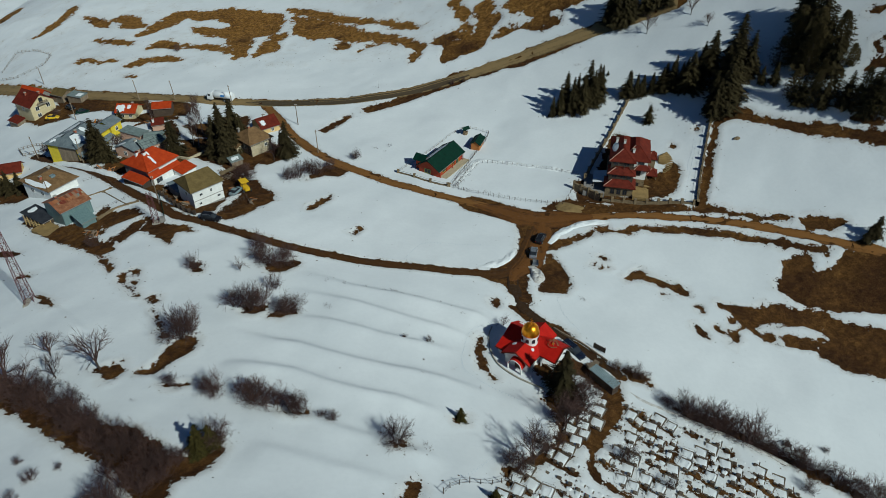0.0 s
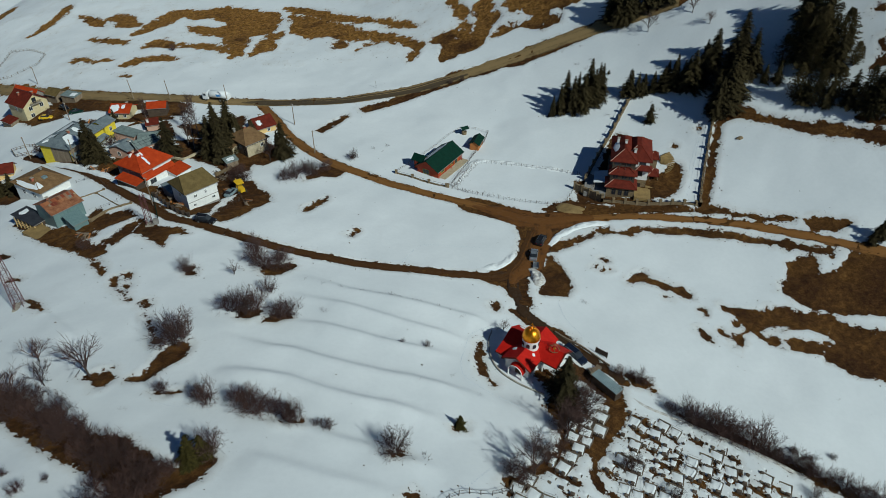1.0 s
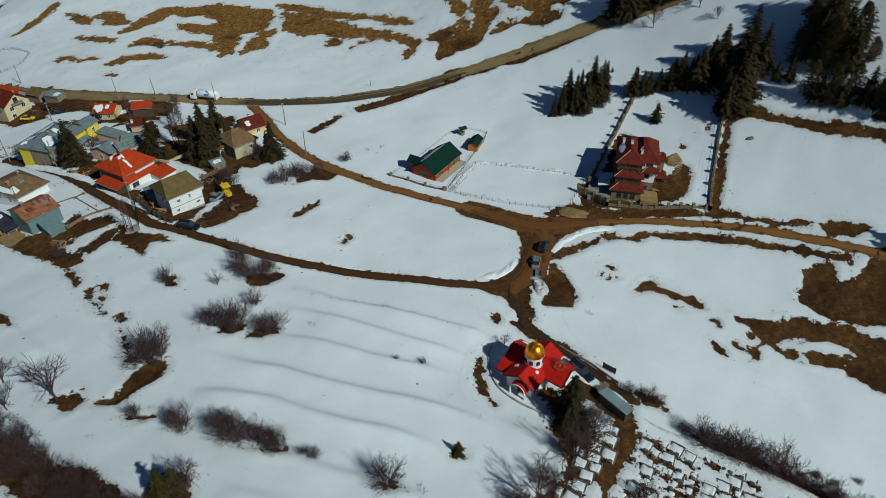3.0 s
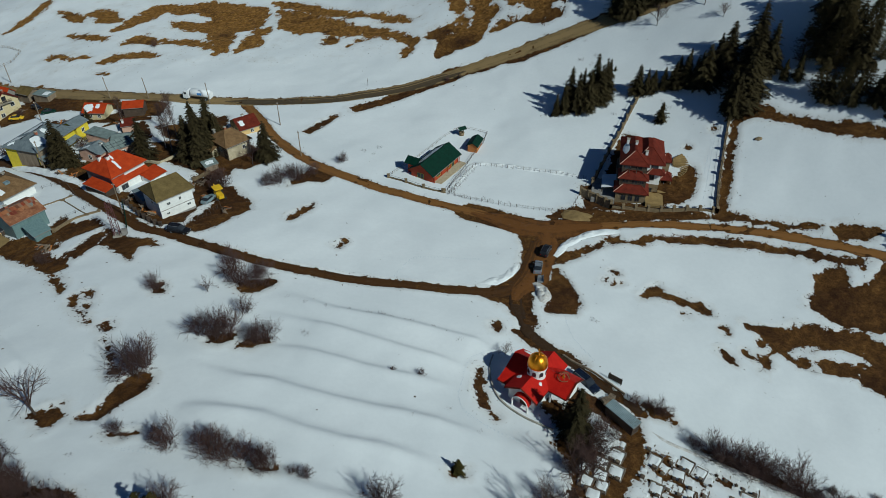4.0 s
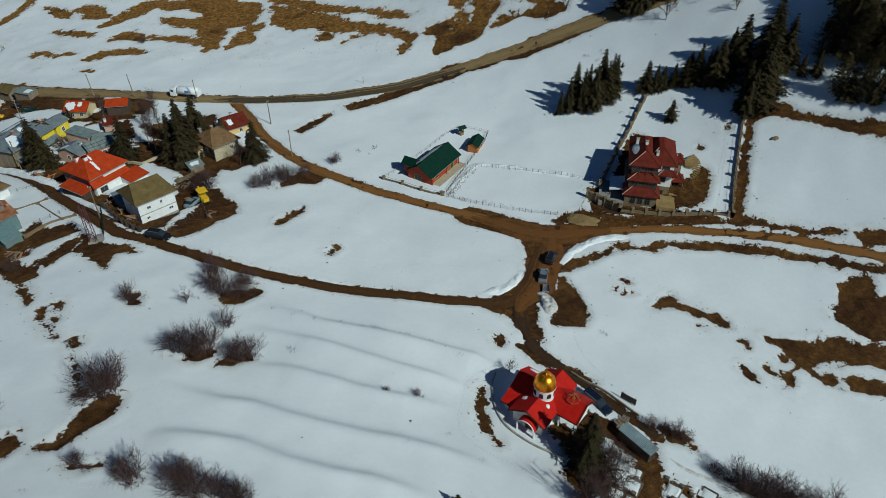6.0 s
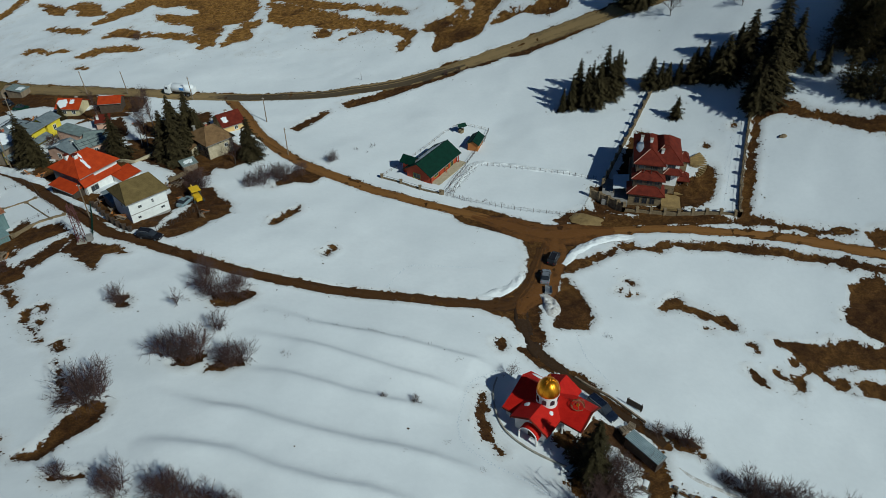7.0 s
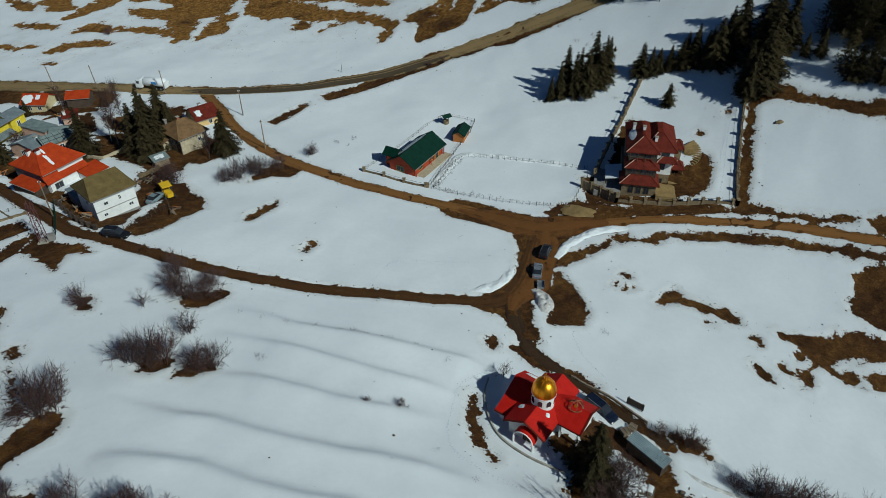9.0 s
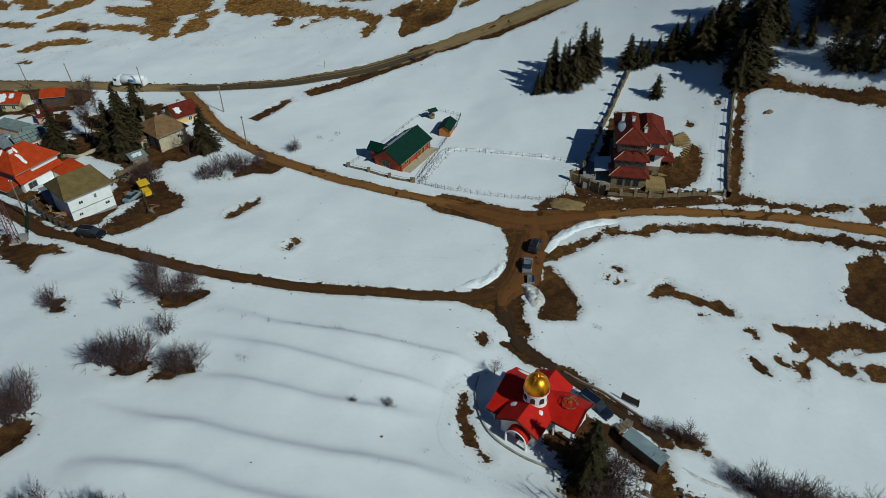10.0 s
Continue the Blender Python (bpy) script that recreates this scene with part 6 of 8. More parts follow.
# ---- the church: cross plan, gilded dome, barrel porch ----
def church():
    c = thing("church", pose(15.8, 89.5, 7.5, 0, 0, -38), "small white chapel with red roofs and a gilded dome", "church")
    wall = bmesh.new()
    box(wall, -4.6, 2.4, -0.6, 3.7, -2.5, 3.0)
    box(wall, 2.3, 5.6, 1.3, 3.69, -2.5, 2.99)
    box(wall, -2.4, 2.4, -4.2, 0.0, -2.5, 3.0)
    box(wall, -2.2, 2.2, 3.0, 4.9, -2.5, 3.0)
    w = part("wall", wall, M["white"], c)
    part("plinth", boxes((-4.66, 2.46, -0.66, 3.76, -2.5, 0.35), (2.2, 5.7, -1.1, 3.77, -2.5, 0.45), (-2.46, 2.46, -4.26, -0.7, -2.5, 0.352), bevel=0.02), M["concrete"], c)

    def gable(x0, x1, y0, y1, he, hr, along_x):
        if along_x:
            ym = (y0 + y1) / 2
            v = [(x0, y0, he), (x1, y0, he), (x1, ym, hr), (x0, ym, hr), (x1, y1, he), (x0, y1, he)]
            return v, [[0, 1, 2, 3], [3, 2, 4, 5]]
        xm = (x0 + x1) / 2
        v = [(x0, y0, he), (xm, y0, hr), (xm, y1, hr), (x0, y1, he), (x1, y0, he), (x1, y1, he)]
        return v, [[0, 1, 2, 3], [1, 4, 5, 2]]
    for args in ((-5.1, 6.2, -1.15, 4.25, 3.0, 4.5, True), (-2.95, 2.95, -4.75, 1.6, 3.02, 4.62, False), (-2.7, 2.7, 1.5, 5.4, 3.01, 4.58, False)):
        v, f = gable(*args)
        r = part("roof", slab([(a, b, z + 0.12) for a, b, z in v], f, 0.18), M["rooflacquer"], c)
        rim = bmesh.new()
        ends = ((1, 2), (2, 4)) if args[6] else ((0, 1), (1, 4))
        for a, b in ends:
            tube(rim, Vector(v[a]) + Vector((0, 0, 0.1)), Vector(v[b]) + Vector((0, 0, 0.1)), 0.13, None, 6)
        part("verge", rim, M["roofmaroon"], r, "dark red verge trim")
    for pts, nm in ((((-2.4, -4.2), (2.4, -4.2)), "gable"), ):
        g = bmesh.new()
        vs = [g.verts.new(p) for p in ((-2.4, -4.2, 2.99), (2.4, -4.2, 2.99), (0, -4.2, 4.45), (-2.4, -4.0, 2.99), (2.4, -4.0, 2.99), (0, -4.0, 4.45))]
        for q in ((0, 1, 2), (5, 4, 3), (0, 2, 5, 3), (1, 4, 5, 2), (0, 3, 4, 1)):
            g.faces.new([vs[i] for i in q])
        part("gable", g, M["white"], c)
    for x, face in ((-4.6, -1), (5.6, 1)):
        g = bmesh.new()
        x2 = x - face * 0.2
        vs = [g.verts.new(p) for p in ((x, -0.6, 2.99), (x, 3.7, 2.99), (x, 1.55, 4.4), (x2, -0.6, 2.99), (x2, 3.7, 2.99), (x2, 1.55, 4.4))]
        for q in ((0, 1, 2), (5, 4, 3), (0, 2, 5, 3), (1, 4, 5, 2), (0, 3, 4, 1)):
            g.faces.new([vs[i] for i in q])
        part("gable", g, M["white"], c)
    part("roof", slab([(-5.1, -1.1, 3.15), (-5.1, -3.5, 2.35), (-2.85, -3.5, 2.35), (-2.85, -1.1, 3.15)], [[0, 1, 2, 3]], 0.16), M["rooflacquer"], c)
    part("side_wall", boxes((-4.6, -2.42, -3.0, -0.62, -2.5, 2.3)), M["white"], c)
    part("window", boxes((-4.66, -4.56, 1.1, 1.9, 1.0, 2.1)), M["glass"], c, "dark narrow window")
    for x0, x1, y0, y1 in ((-5.15, -2.9, -3.56, -3.42), (-2.98, -2.86, -4.78, -1.2), (2.86, 2.98, -4.78, -1.2), (2.95, 6.2, -1.2, -1.06)):
        z = 2.3 if y0 < -3.4 and y1 < -3.0 else 2.97
        part("eave_board", boxes((x0, x1, y0, y1, z - 0.12, z + 0.1), bevel=0.01), M["roofmaroon"], c, "dark red eave board")
    # drum and dome
    drum = part("drum", lathe(bmesh.new(), [(1.5, 3.2), (1.5, 6.0), (1.64, 6.05), (1.64, 6.2), (1.45, 6.23)], 32), M["white"], c)
    for k in range(8):
        m = pose(0, 0, 0, 0, 0, 45 * k + 12) @ pose(0, -1.48, 4.75)
        arch = bmesh.new()
        n = 8
        outer = [(-0.32, 0), *[(-0.32 * math.cos(math.pi * i / n), 0.62 + 0.32 * math.sin(math.pi * i / n)) for i in range(n + 1)], (0.32, 0)]
        vs = [arch.verts.new((x, -0.045, z)) for x, z in outer]
        vb = [arch.verts.new((x, 0.1, z)) for x, z in outer]
        arch.faces.new(vs)
        arch.faces.new(vb[::-1])
        for i in range(len(vs)):
            j = (i + 1) % len(vs)
            arch.faces.new((vs[i], vs[j], vb[j], vb[i]))
        part("window", arch, M["glass"], drum, "dark arched window", m)
    prof = [(1.6, 6.19)] + [(1.63 * math.cos(a) ** 0.92, 6.25 + 2.1 * math.sin(a)) for a in (radians(d) for d in range(0, 86, 7))] + [(0.1, 8.4), (0.1, 8.6)]
    dome = part("dome", lathe(bmesh.new(), prof, 40), M["gold"], c, "gilded sheet-metal dome")
    dome.data.polygons.foreach_set("use_smooth", [True] * len(dome.data.polygons))
    for k in range(12):
        rib = bmesh.new()
        a = 2 * math.pi * k / 12
        pts = [(1.65 * math.cos(t) ** 0.92 * math.cos(a), 1.65 * math.cos(t) ** 0.92 * math.sin(a), 6.25 + 2.12 * math.sin(t)) for t in (radians(d) for d in range(0, 86, 10))]
        for p, q in zip(pts, pts[1:]):
            tube(rib, p, q, 0.028, None, 4)
        part("rib", rib, M["gold"], dome)
    cross = bmesh.new()
    box(cross, -0.05, 0.05, -0.04, 0.04, 8.5, 9.6)
    box(cross, -0.3, 0.3, -0.04, 0.04, 9.1, 9.2)
    part("cross", cross, M["gold"], dome)
    # skeleton cupola waiting on the nave roof
    ring = thing("cupola_frame", pose(19.9, 88.3, 7.5 + 4.35, 0, 0, -38), "rusty hoop frame of a small cupola standing on the red roof", "roof ornament")
    bm = bmesh.new()
    for rad, z in ((0.95, 0.12),):
        pts = [(rad * math.cos(a), rad * math.sin(a), z) for a in (2 * math.pi * k / 20 for k in range(21))]
        for p, q in zip(pts, pts[1:]):
            tube(bm, p, q, 0.07, None, 5)
    part("hoop", bm, M["roofrust"], ring)
    for k in range(3):
        bm = bmesh.new()
        a = math.pi * k / 3
        pts = [(0.95 * math.cos(t) * math.cos(a), 0.95 * math.cos(t) * math.sin(a), 0.12 + 1.1 * math.sin(t)) for t in (radians(d) for d in range(0, 181, 15))]
        for p, q in zip(pts, pts[1:]):
            tube(bm, p, q, 0.05, None, 5)
        part("arch", bm, M["roofrust"], ring)
    part("bell", lathe(bmesh.new(), [(0.26, 0.1), (0.3, 0.14), (0.2, 0.4), (0.1, 0.55)], 14), M["gold"], ring, "small bronze bell")
    # barrel-vaulted porch
    vault = bmesh.new()
    n, r = 12, 1.35
    for r0, r1, y0, y1 in ((r, r + 0.14, -5.35, -4.0),):
        rings = []
        for y in (y0, y1):
            for rr in (r0, r1):
                rings.append([vault.verts.new((0.35 + rr * math.cos(math.pi * k / n), y, 2.0 + rr * math.sin(math.pi * k / n))) for k in range(n + 1)])
        a, b, d, e = rings
        for k in range(n):
            vault.faces.new((a[k], a[k + 1], d[k + 1], d[k]))
            vault.faces.new((b[k + 1], b[k], e[k], e[k + 1]))
            vault.faces.new((a[k + 1], a[k], b[k], b[k + 1]))
            vault.faces.new((d[k], d[k + 1], e[k + 1], e[k]))
        for k in (0, n):
            vault.faces.new((a[k], d[k], e[k], b[k]))
    porch = part("porch", vault, M["rooflacquer"], c, "red barrel vault over the entrance")
    rim = bmesh.new()
    pts = [(0.35 + 1.42 * math.cos(math.pi * k / 16), -5.38, 2.0 + 1.42 * math.sin(math.pi * k / 16)) for k in range(17)]
    for p, q in zip(pts, pts[1:]):
        tube(rim, p, q, 0.08, None, 6)
    part("arch_rim", rim, M["white"], porch, "white arch rim")
    for x in (-1.05, 1.75):
        part("column", tube(bmesh.new(), (x, -5.25, -1.5), (x, -5.25, 2.0), 0.17, 0.15, 10), M["white"], porch)
    for x in (3.3, 5.8):
        part("column", tube(bmesh.new(), (x, -0.95, -1.5), (x, -0.95, 3.0), 0.17, 0.15, 10), M["white"], c)
    d = part("door", boxes((-0.25, 0.95, -4.26, -4.15, -0.1, 2.1), bevel=0.02), M["darkwood"], c, "dark wooden double door")
    part("door_handle", boxes((0.36, 0.42, -4.31, -4.25, 0.95, 1.1)), M["metal"], d)
    for side, a in (("F", -3.4),):
        window(c, pose(-3.6, -3.0, 0.9), 0.6, 1.0, "white")
    window(c, pose(2.4, -2.2, 1.1, 0, 0, 90), 0.7, 1.2, "white")
    window(c, pose(2.4, -3.4, 1.1, 0, 0, 90), 0.5, 1.2, "white")
    for x, y, z, w0, d0, seed in ((-2.0, -1.9, 3.6, 1.2, 1.0, 5), (1.5, -1.4, 3.9, 0.75, 0.7, 6), (-3.4, 3.4, 3.5, 2.4, 0.9, 7)):
        part("roof_snow", lump(w0, d0, 0.16, seed), M["snow"], c, "leftover snow patch", pose(x, y, z, 0, -28 if x < 0 and y < 0 else 20 if x > 0 else 0, 0))
    return c


church()


# low concrete edging round the churchyard
def edging(label, points, tall, thick, mat):
    k = thing("kerb_wall", Matrix(), label, "kerb", "churchyard edging")
    c = smooth_line(points, 0.9)
    for a, b in zip(c, c[1:]):
        d = b - a
        part("kerb_stone", boxes((0.02, d.length - 0.02, -thick / 2, thick / 2, -0.5, tall), bevel=0.015), M[mat], k, "", pose(a.x, a.y, gh(a.x, a.y) + 0.1, 0, 0, math.degrees(math.atan2(d.y, d.x))))


edging("low curved concrete kerb round the church", [(9.6, 97.6), (8.8, 94.7), (8.9, 90.0), (10.3, 86.4), (13.4, 83.4), (17.6, 80.9)], 0.45, 0.22, "concrete")
edging("pale timber kerb along the church track", [(22.2, 100.0), (24.1, 98.3), (26.8, 96.4), (29.0, 94.0), (31.4, 91.4)], 0.4, 0.25, "wood")


# ---- the mansion: stepped tiers under maroon hip roofs ----
def mansion():
    h = thing("mansion", pose(42.0, 152.3, 3.1, 0, 0, -13), "three-storey stone and white mansion with tiered maroon roofs", "house")

    def tier(x0, x1, y0, y1, z0, z1, mat, name="storey"):
        return part(name, boxes((x0, x1, y0, y1, z0, z1), bevel=0.02), M[mat], h)

    def hip(x0, x1, y0, y1, he, hr, inx, iny, name="roof"):
        v = [(x0, y0, he), (x1, y0, he), (x1, y1, he), (x0, y1, he), (x0 + inx, y0 + iny, hr), (x1 - inx, y0 + iny, hr), (x1 - inx, y1 - iny, hr), (x0 + inx, y1 - iny, hr)]
        r = part(name, slab(v, [[0, 1, 5, 4], [1, 2, 6, 5], [2, 3, 7, 6], [3, 0, 4, 7], [4, 5, 6, 7]], 0.18), M["roofmaroon"], h)
        for a, b in ((0, 4), (1, 5), (4, 5), (2, 6)):
            part("ridge_cap", tube(bmesh.new(), v[a], v[b], 0.09, None, 5), M["pink" if a < 4 and b < 5 else "roofmaroon"], r)
        return r
    tier(0.4, 7.4, 0.3, 16.2, -2.0, 3.0, "stone", "ground_storey")
    tier(6.8, 10.2, 4.8, 16.0, -2.0, 3.0, "stone", "ground_storey")
    tier(0.9, 7.0, 1.7, 16.2, 3.0, 6.0, "darkwood")
    tier(6.6, 10.3, 4.9, 16.0, 3.0, 8.3, "white")
    tier(1.1, 6.8, 3.3, 16.2, 6.0, 8.8, "darkwood")
    hip(-0.2, 8.0, -0.25, 5.0, 2.9, 4.25, 2.0, 1.7)
    hip(0.4, 7.6, 1.15, 6.0, 5.9, 7.2, 2.0, 1.6)
    hip(0.4, 7.3, 2.75, 16.8, 8.75, 10.9, 3.2, 3.2)
    hip(3.5, 11.0, 4.7, 17.0, 8.45, 11.05, 3.2, 3.6)
    hip(7.0, 11.2, 3.7, 6.4, 6.4, 7.4, 1.2, 1.25)
    porch = hip(10.6, 13.6, 7.5, 11.2, 3.0, 4.4, 1.4, 1.7, "porch_roof")
    for x, y in ((10.9, 7.9), (13.3, 7.9), (13.3, 10.8)):
        part("post", tube(bmesh.new(), (x, y, -2), (x, y, 3.0), 0.12, None, 8), M["stone"], porch)
    hip(10.3, 13.0, 10.0, 13.8, 6.6, 8.0, 1.1, 1.6)
    tier(10.2, 12.6, 10.4, 13.4, -2, 6.6, "stone")
    for x, y, z, w, hh in ((2.3, 0.3, 0.6, 0.9, 1.4), (3.9, 0.3, 0.6, 0.9, 1.4), (5.5, 0.3, 0.6, 0.9, 1.4), (2.2, 1.7, 4.6, 1.2, 1.1), (4.4, 1.7, 4.6, 1.2, 1.1), (6.0, 1.7, 4.6, 0.9, 1.1), (2.4, 3.3, 7.4, 1.4, 1.1), (4.9, 3.3, 7.4, 1.4, 1.1), (8.3, 4.9, 4.2, 1.1, 1.4), (8.6, 4.9, 7.3, 1.5, 0.9), (8.4, 4.8, 0.7, 0.9, 1.3)):
        window(h, pose(x, y, z), w, hh, "darkwood")
    for y, z in ((6.4, 3.9), (9.2, 3.9), (11.6, 3.9), (6.8, 6.8), (10.5, 6.8)):
        window(h, pose(10.3, y, z, 0, 0, 90), 1.0, 1.3, "darkwood")
    for x in (1.2, 2.8, 4.4, 6.0):
        part("balcony_post", tube(bmesh.new(), (x, 2.3, 7.0), (x, 2.3, 8.7), 0.07, None, 6), M["darkwood"], h)
    rail = bmesh.new()
    box(rail, 0.9, 6.9, 2.25, 2.35, 7.9, 8.0)
    part("balcony_rail", rail, M["darkwood"], h)
    for x, y, z in ((2.0, 11.4, 10.0), (3.9, 9.3, 10.6), (6.4, 6.8, 9.6)):
        ch = part("chimney", boxes((x - 0.3, x + 0.3, y - 0.3, y + 0.3, z - 0.8, z + 1.1), bevel=0.03), M["white"], h)
        part("cap", boxes((x - 0.38, x + 0.38, y - 0.38, y + 0.38, z + 1.1, z + 1.22)), M["concrete"], ch)
    part("roof_snow", lump(2.2, 6.4, 0.12, 31), M["snow"], h, "long patch of old snow", pose(1.75, 9.4, 9.62, 0, -33, 0))
    part("lean_to", slab([(-3.0, 2.5, 2.2), (0.4, 2.5, 2.7), (0.4, 8.5, 2.7), (-3.0, 8.5, 2.2)], [[0, 1, 2, 3]], 0.15), M["snow"], h, "snow-covered side canopy")
    for x, y in ((-2.8, 2.7), (-2.8, 8.3)):
        part("post", tube(bmesh.new(), (x, y, -2), (x, y, 2.2), 0.1, None, 6), M["darkwood"], h)
    # garden stair fan and terrace
    st = thing("garden_stairs", pose(42.0, 152.3, gh(57.5, 160.5) - 1.3, 0, 0, -13), "curved fan of pale stone garden steps beside the house", "stairs")
    for k in range(13):
        a0, a1 = radians(-62 + k * 9.0), radians(-62 + k * 9.0 + 6.2)
        bm = bmesh.new()
        r0, r1, z = 0.7, 4.4, 1.6 + 0.2 * k
        vs = [bm.verts.new((13.2 + r * math.cos(a), 14.4 + r * math.sin(a), zz)) for zz in (-1.5, z) for r, a in ((r0, a0), (r1, a0), (r1, a1), (r0, a1))]
        for f in ((3, 2, 1, 0), (4, 5, 6, 7), (0, 1, 5, 4), (1, 2, 6, 5), (2, 3, 7, 6), (3, 0, 4, 7)):
            bm.faces.new([vs[i] for i in f])
        part("step", bm, M["sandstone"], st)
    tagged(part("paved_terrace", boxes((7.5, 11.6, -0.6, 4.75, -2.5, 0.95), (10.35, 13.2, 4.6, 7.4, -2.5, 1.25), bevel=0.03), M["sandstone"], None, "", pose(42.0, 152.3, 3.1, 0, 0, -13)), "ochre stone paved terrace", "terrace", "", "structure")
    tagged(part("side_yard", boxes((-5.2, 0.36, -0.5, 15.0, -2.5, 0.75), bevel=0.03), M["plaster"], None, "", pose(42.0, 152.3, 3.1, 0, 0, -13)), "grey concrete yard between wall and mansion", "yard", "", "structure")
    return h


mansion()


def globe_lamp(x, y):
    l = thing("garden_lamp", on(x, y, 20), "black garden lamp post with two white globes", "lamp")
    bm = tube(bmesh.new(), (0, 0, -0.2), (0, 0, 1.7), 0.05, None, 8)
    box(bm, -0.4, 0.4, -0.03, 0.03, 1.66, 1.72)
    part("post", bm, M["blackpaint"], l)
    for x0 in (-0.38, 0.38):
        part("globe", lathe(bmesh.new(), [(0.03, 1.7)] + [(0.2 * math.sin(a), 1.9 - 0.2 * math.cos(a)) for a in (radians(d) for d in range(15, 170, 15))] + [(0.02, 2.1)], 12), M["whitepaint"], l)


globe_lamp(58.2, 157.6)


# ---- vehicles ----
def wheel(parent, x, y, r, w=0.2):
    t = part("wheel", lathe(bmesh.new(), [(r * 0.55, -w / 2), (r * 0.93, -w / 2), (r, -w * 0.3), (r, w * 0.3), (r * 0.93, w / 2), (r * 0.55, w / 2)], 18, pose(0, 0, 0, 90)), M["tyre"], parent, m=pose(x, y, r))
    part("rim", lathe(bmesh.new(), [(r * 0.2, -w / 2 - 0.01), (r * 0.56, -w / 2 - 0.005), (r * 0.56, w / 2 + 0.005), (r * 0.2, w / 2 + 0.01)], 14, pose(0, 0, 0, 90)), M["metal"], t)


def loft(sections):
    """A body from cross-sections (x, half width, z bottom, z top, top half width)."""
    bm = bmesh.new()
    rings = []
    for x, w, z0, z1, wt in sections:
        rings.append([bm.verts.new((x, y, z)) for y, z in ((-w * 0.92, z0), (-w, z0 + 0.12), (-w, z0 + (z1 - z0) * 0.7), (-wt, z1 - 0.03), (-wt * 0.8, z1), (wt * 0.8, z1), (wt, z1 - 0.03), (w, z0 + (z1 - z0) * 0.7), (w, z0 + 0.12), (w * 0.92, z0))])
    for a, b in zip(rings, rings[1:]):
        for k in range(10):
            j = (k + 1) % 10
            bm.faces.new((a[k], a[j], b[j], b[k]))
    bm.faces.new(rings[0][::-1])
    bm.faces.new(rings[-1])
    return bm


def car(label, x, y, yaw, paint, L=4.4, W=1.75, H=1.45, van=False, group="parked cars"):
    c = thing("car", on(x, y, yaw) @ pose(0, 0, 0.12), label, "car", group)
    l, w = L / 2, W / 2
    b = part("body", loft([(-l, w * 0.86, 0.35, 0.75, w * 0.7), (-l + 0.12, w * 0.96, 0.25, 0.92, w * 0.86), (-l * 0.5, w, 0.22, 0.97, w * 0.9), (l * 0.4, w, 0.22, 0.95, w * 0.9), (l * 0.8, w * 0.97, 0.24, 0.85, w * 0.84), (l - 0.1, w * 0.9, 0.28, 0.7, w * 0.76), (l, w * 0.8, 0.35, 0.6, w * 0.66)]), M[paint], c)
    back = -l + 0.08 if van else -l * 0.72
    g = part("glasshouse", loft([(back, w * 0.84, 0.88, 0.95, w * 0.8), (back + (0.15 if van else 0.55), w * 0.9, 0.88, H - 0.05, w * 0.72), (-l * 0.1, w * 0.9, 0.88, H - 0.01, w * 0.74), (l * 0.15, w * 0.9, 0.88, H - 0.05, w * 0.72), (l * 0.5, w * 0.86, 0.86, 0.95, w * 0.8)]), M["glass"], c, "dark window glass")
    part("roof_panel", boxes((back + (0.2 if van else 0.6), l * 0.12, -w * 0.66, w * 0.66, H - 0.03, H + 0.025), bevel=0.02), M[paint], c)
    for s in (-1, 1):
        part("roof_rail", boxes((back + 0.5, l * 0.1, s * w * 0.68 - 0.03, s * w * 0.68 + 0.03, H + 0.0, H + 0.06)), M["metal"], c)
        part("headlight", boxes((l - 0.16, l - 0.02, s * w * 0.6 - 0.16, s * w * 0.6 + 0.16, 0.52, 0.66), bevel=0.03), M["whitepaint"], c, "clear headlight")
        part("tail_light", boxes((-l + 0.02, -l + 0.16, s * w * 0.66 - 0.1, s * w * 0.66 + 0.1, 0.62, 0.86), bevel=0.02), M["rooflacquer"], c, "red tail light")
        part("mirror", boxes((l * 0.3, l * 0.3 + 0.12, s * (w + 0.1) - 0.09, s * (w + 0.1) + 0.09, 0.92, 1.06), bevel=0.02), M[paint], c)
        for x0 in (-l * 0.6, l * 0.6):
            wheel(c, x0, s * (w - 0.1), 0.32)
    return c


car("dark estate car parked on the muddy junction", 23.4, 132.2, 66, "blackpaint", 4.4, 1.8, 1.6, True)
car("silver car parked beside the snow heap", 21.0, 126.2, 78, "silver", 4.3, 1.75, 1.5)
car("black van parked at the village lane", -54.1, 131.9, -12, "blackpaint", 4.8, 1.85, 1.75, True)
car("dark blue minivan parked beside the church", 25.0, 92.9, -52, "darkpaint", 5.2, 1.95, 1.75, True)
car("dark car parked between snow patches", -129.6, 219.4, -35, "blackpaint", 4.3, 1.75, 1.45)
car("dark green car parked beside a snowy yard", -122.2, 213.0, 10, "roofgreen", 4.3, 1.75, 1.45)
car("old orange car beside the cream house", -133.7, 214.0, 8, "yellowpaint", 4.3, 1.7, 1.4)
car("pale blue car half hidden behind the yellow digger", -52.6, 147.4, 70, "rooftin", 4.1, 1.7, 1.4)


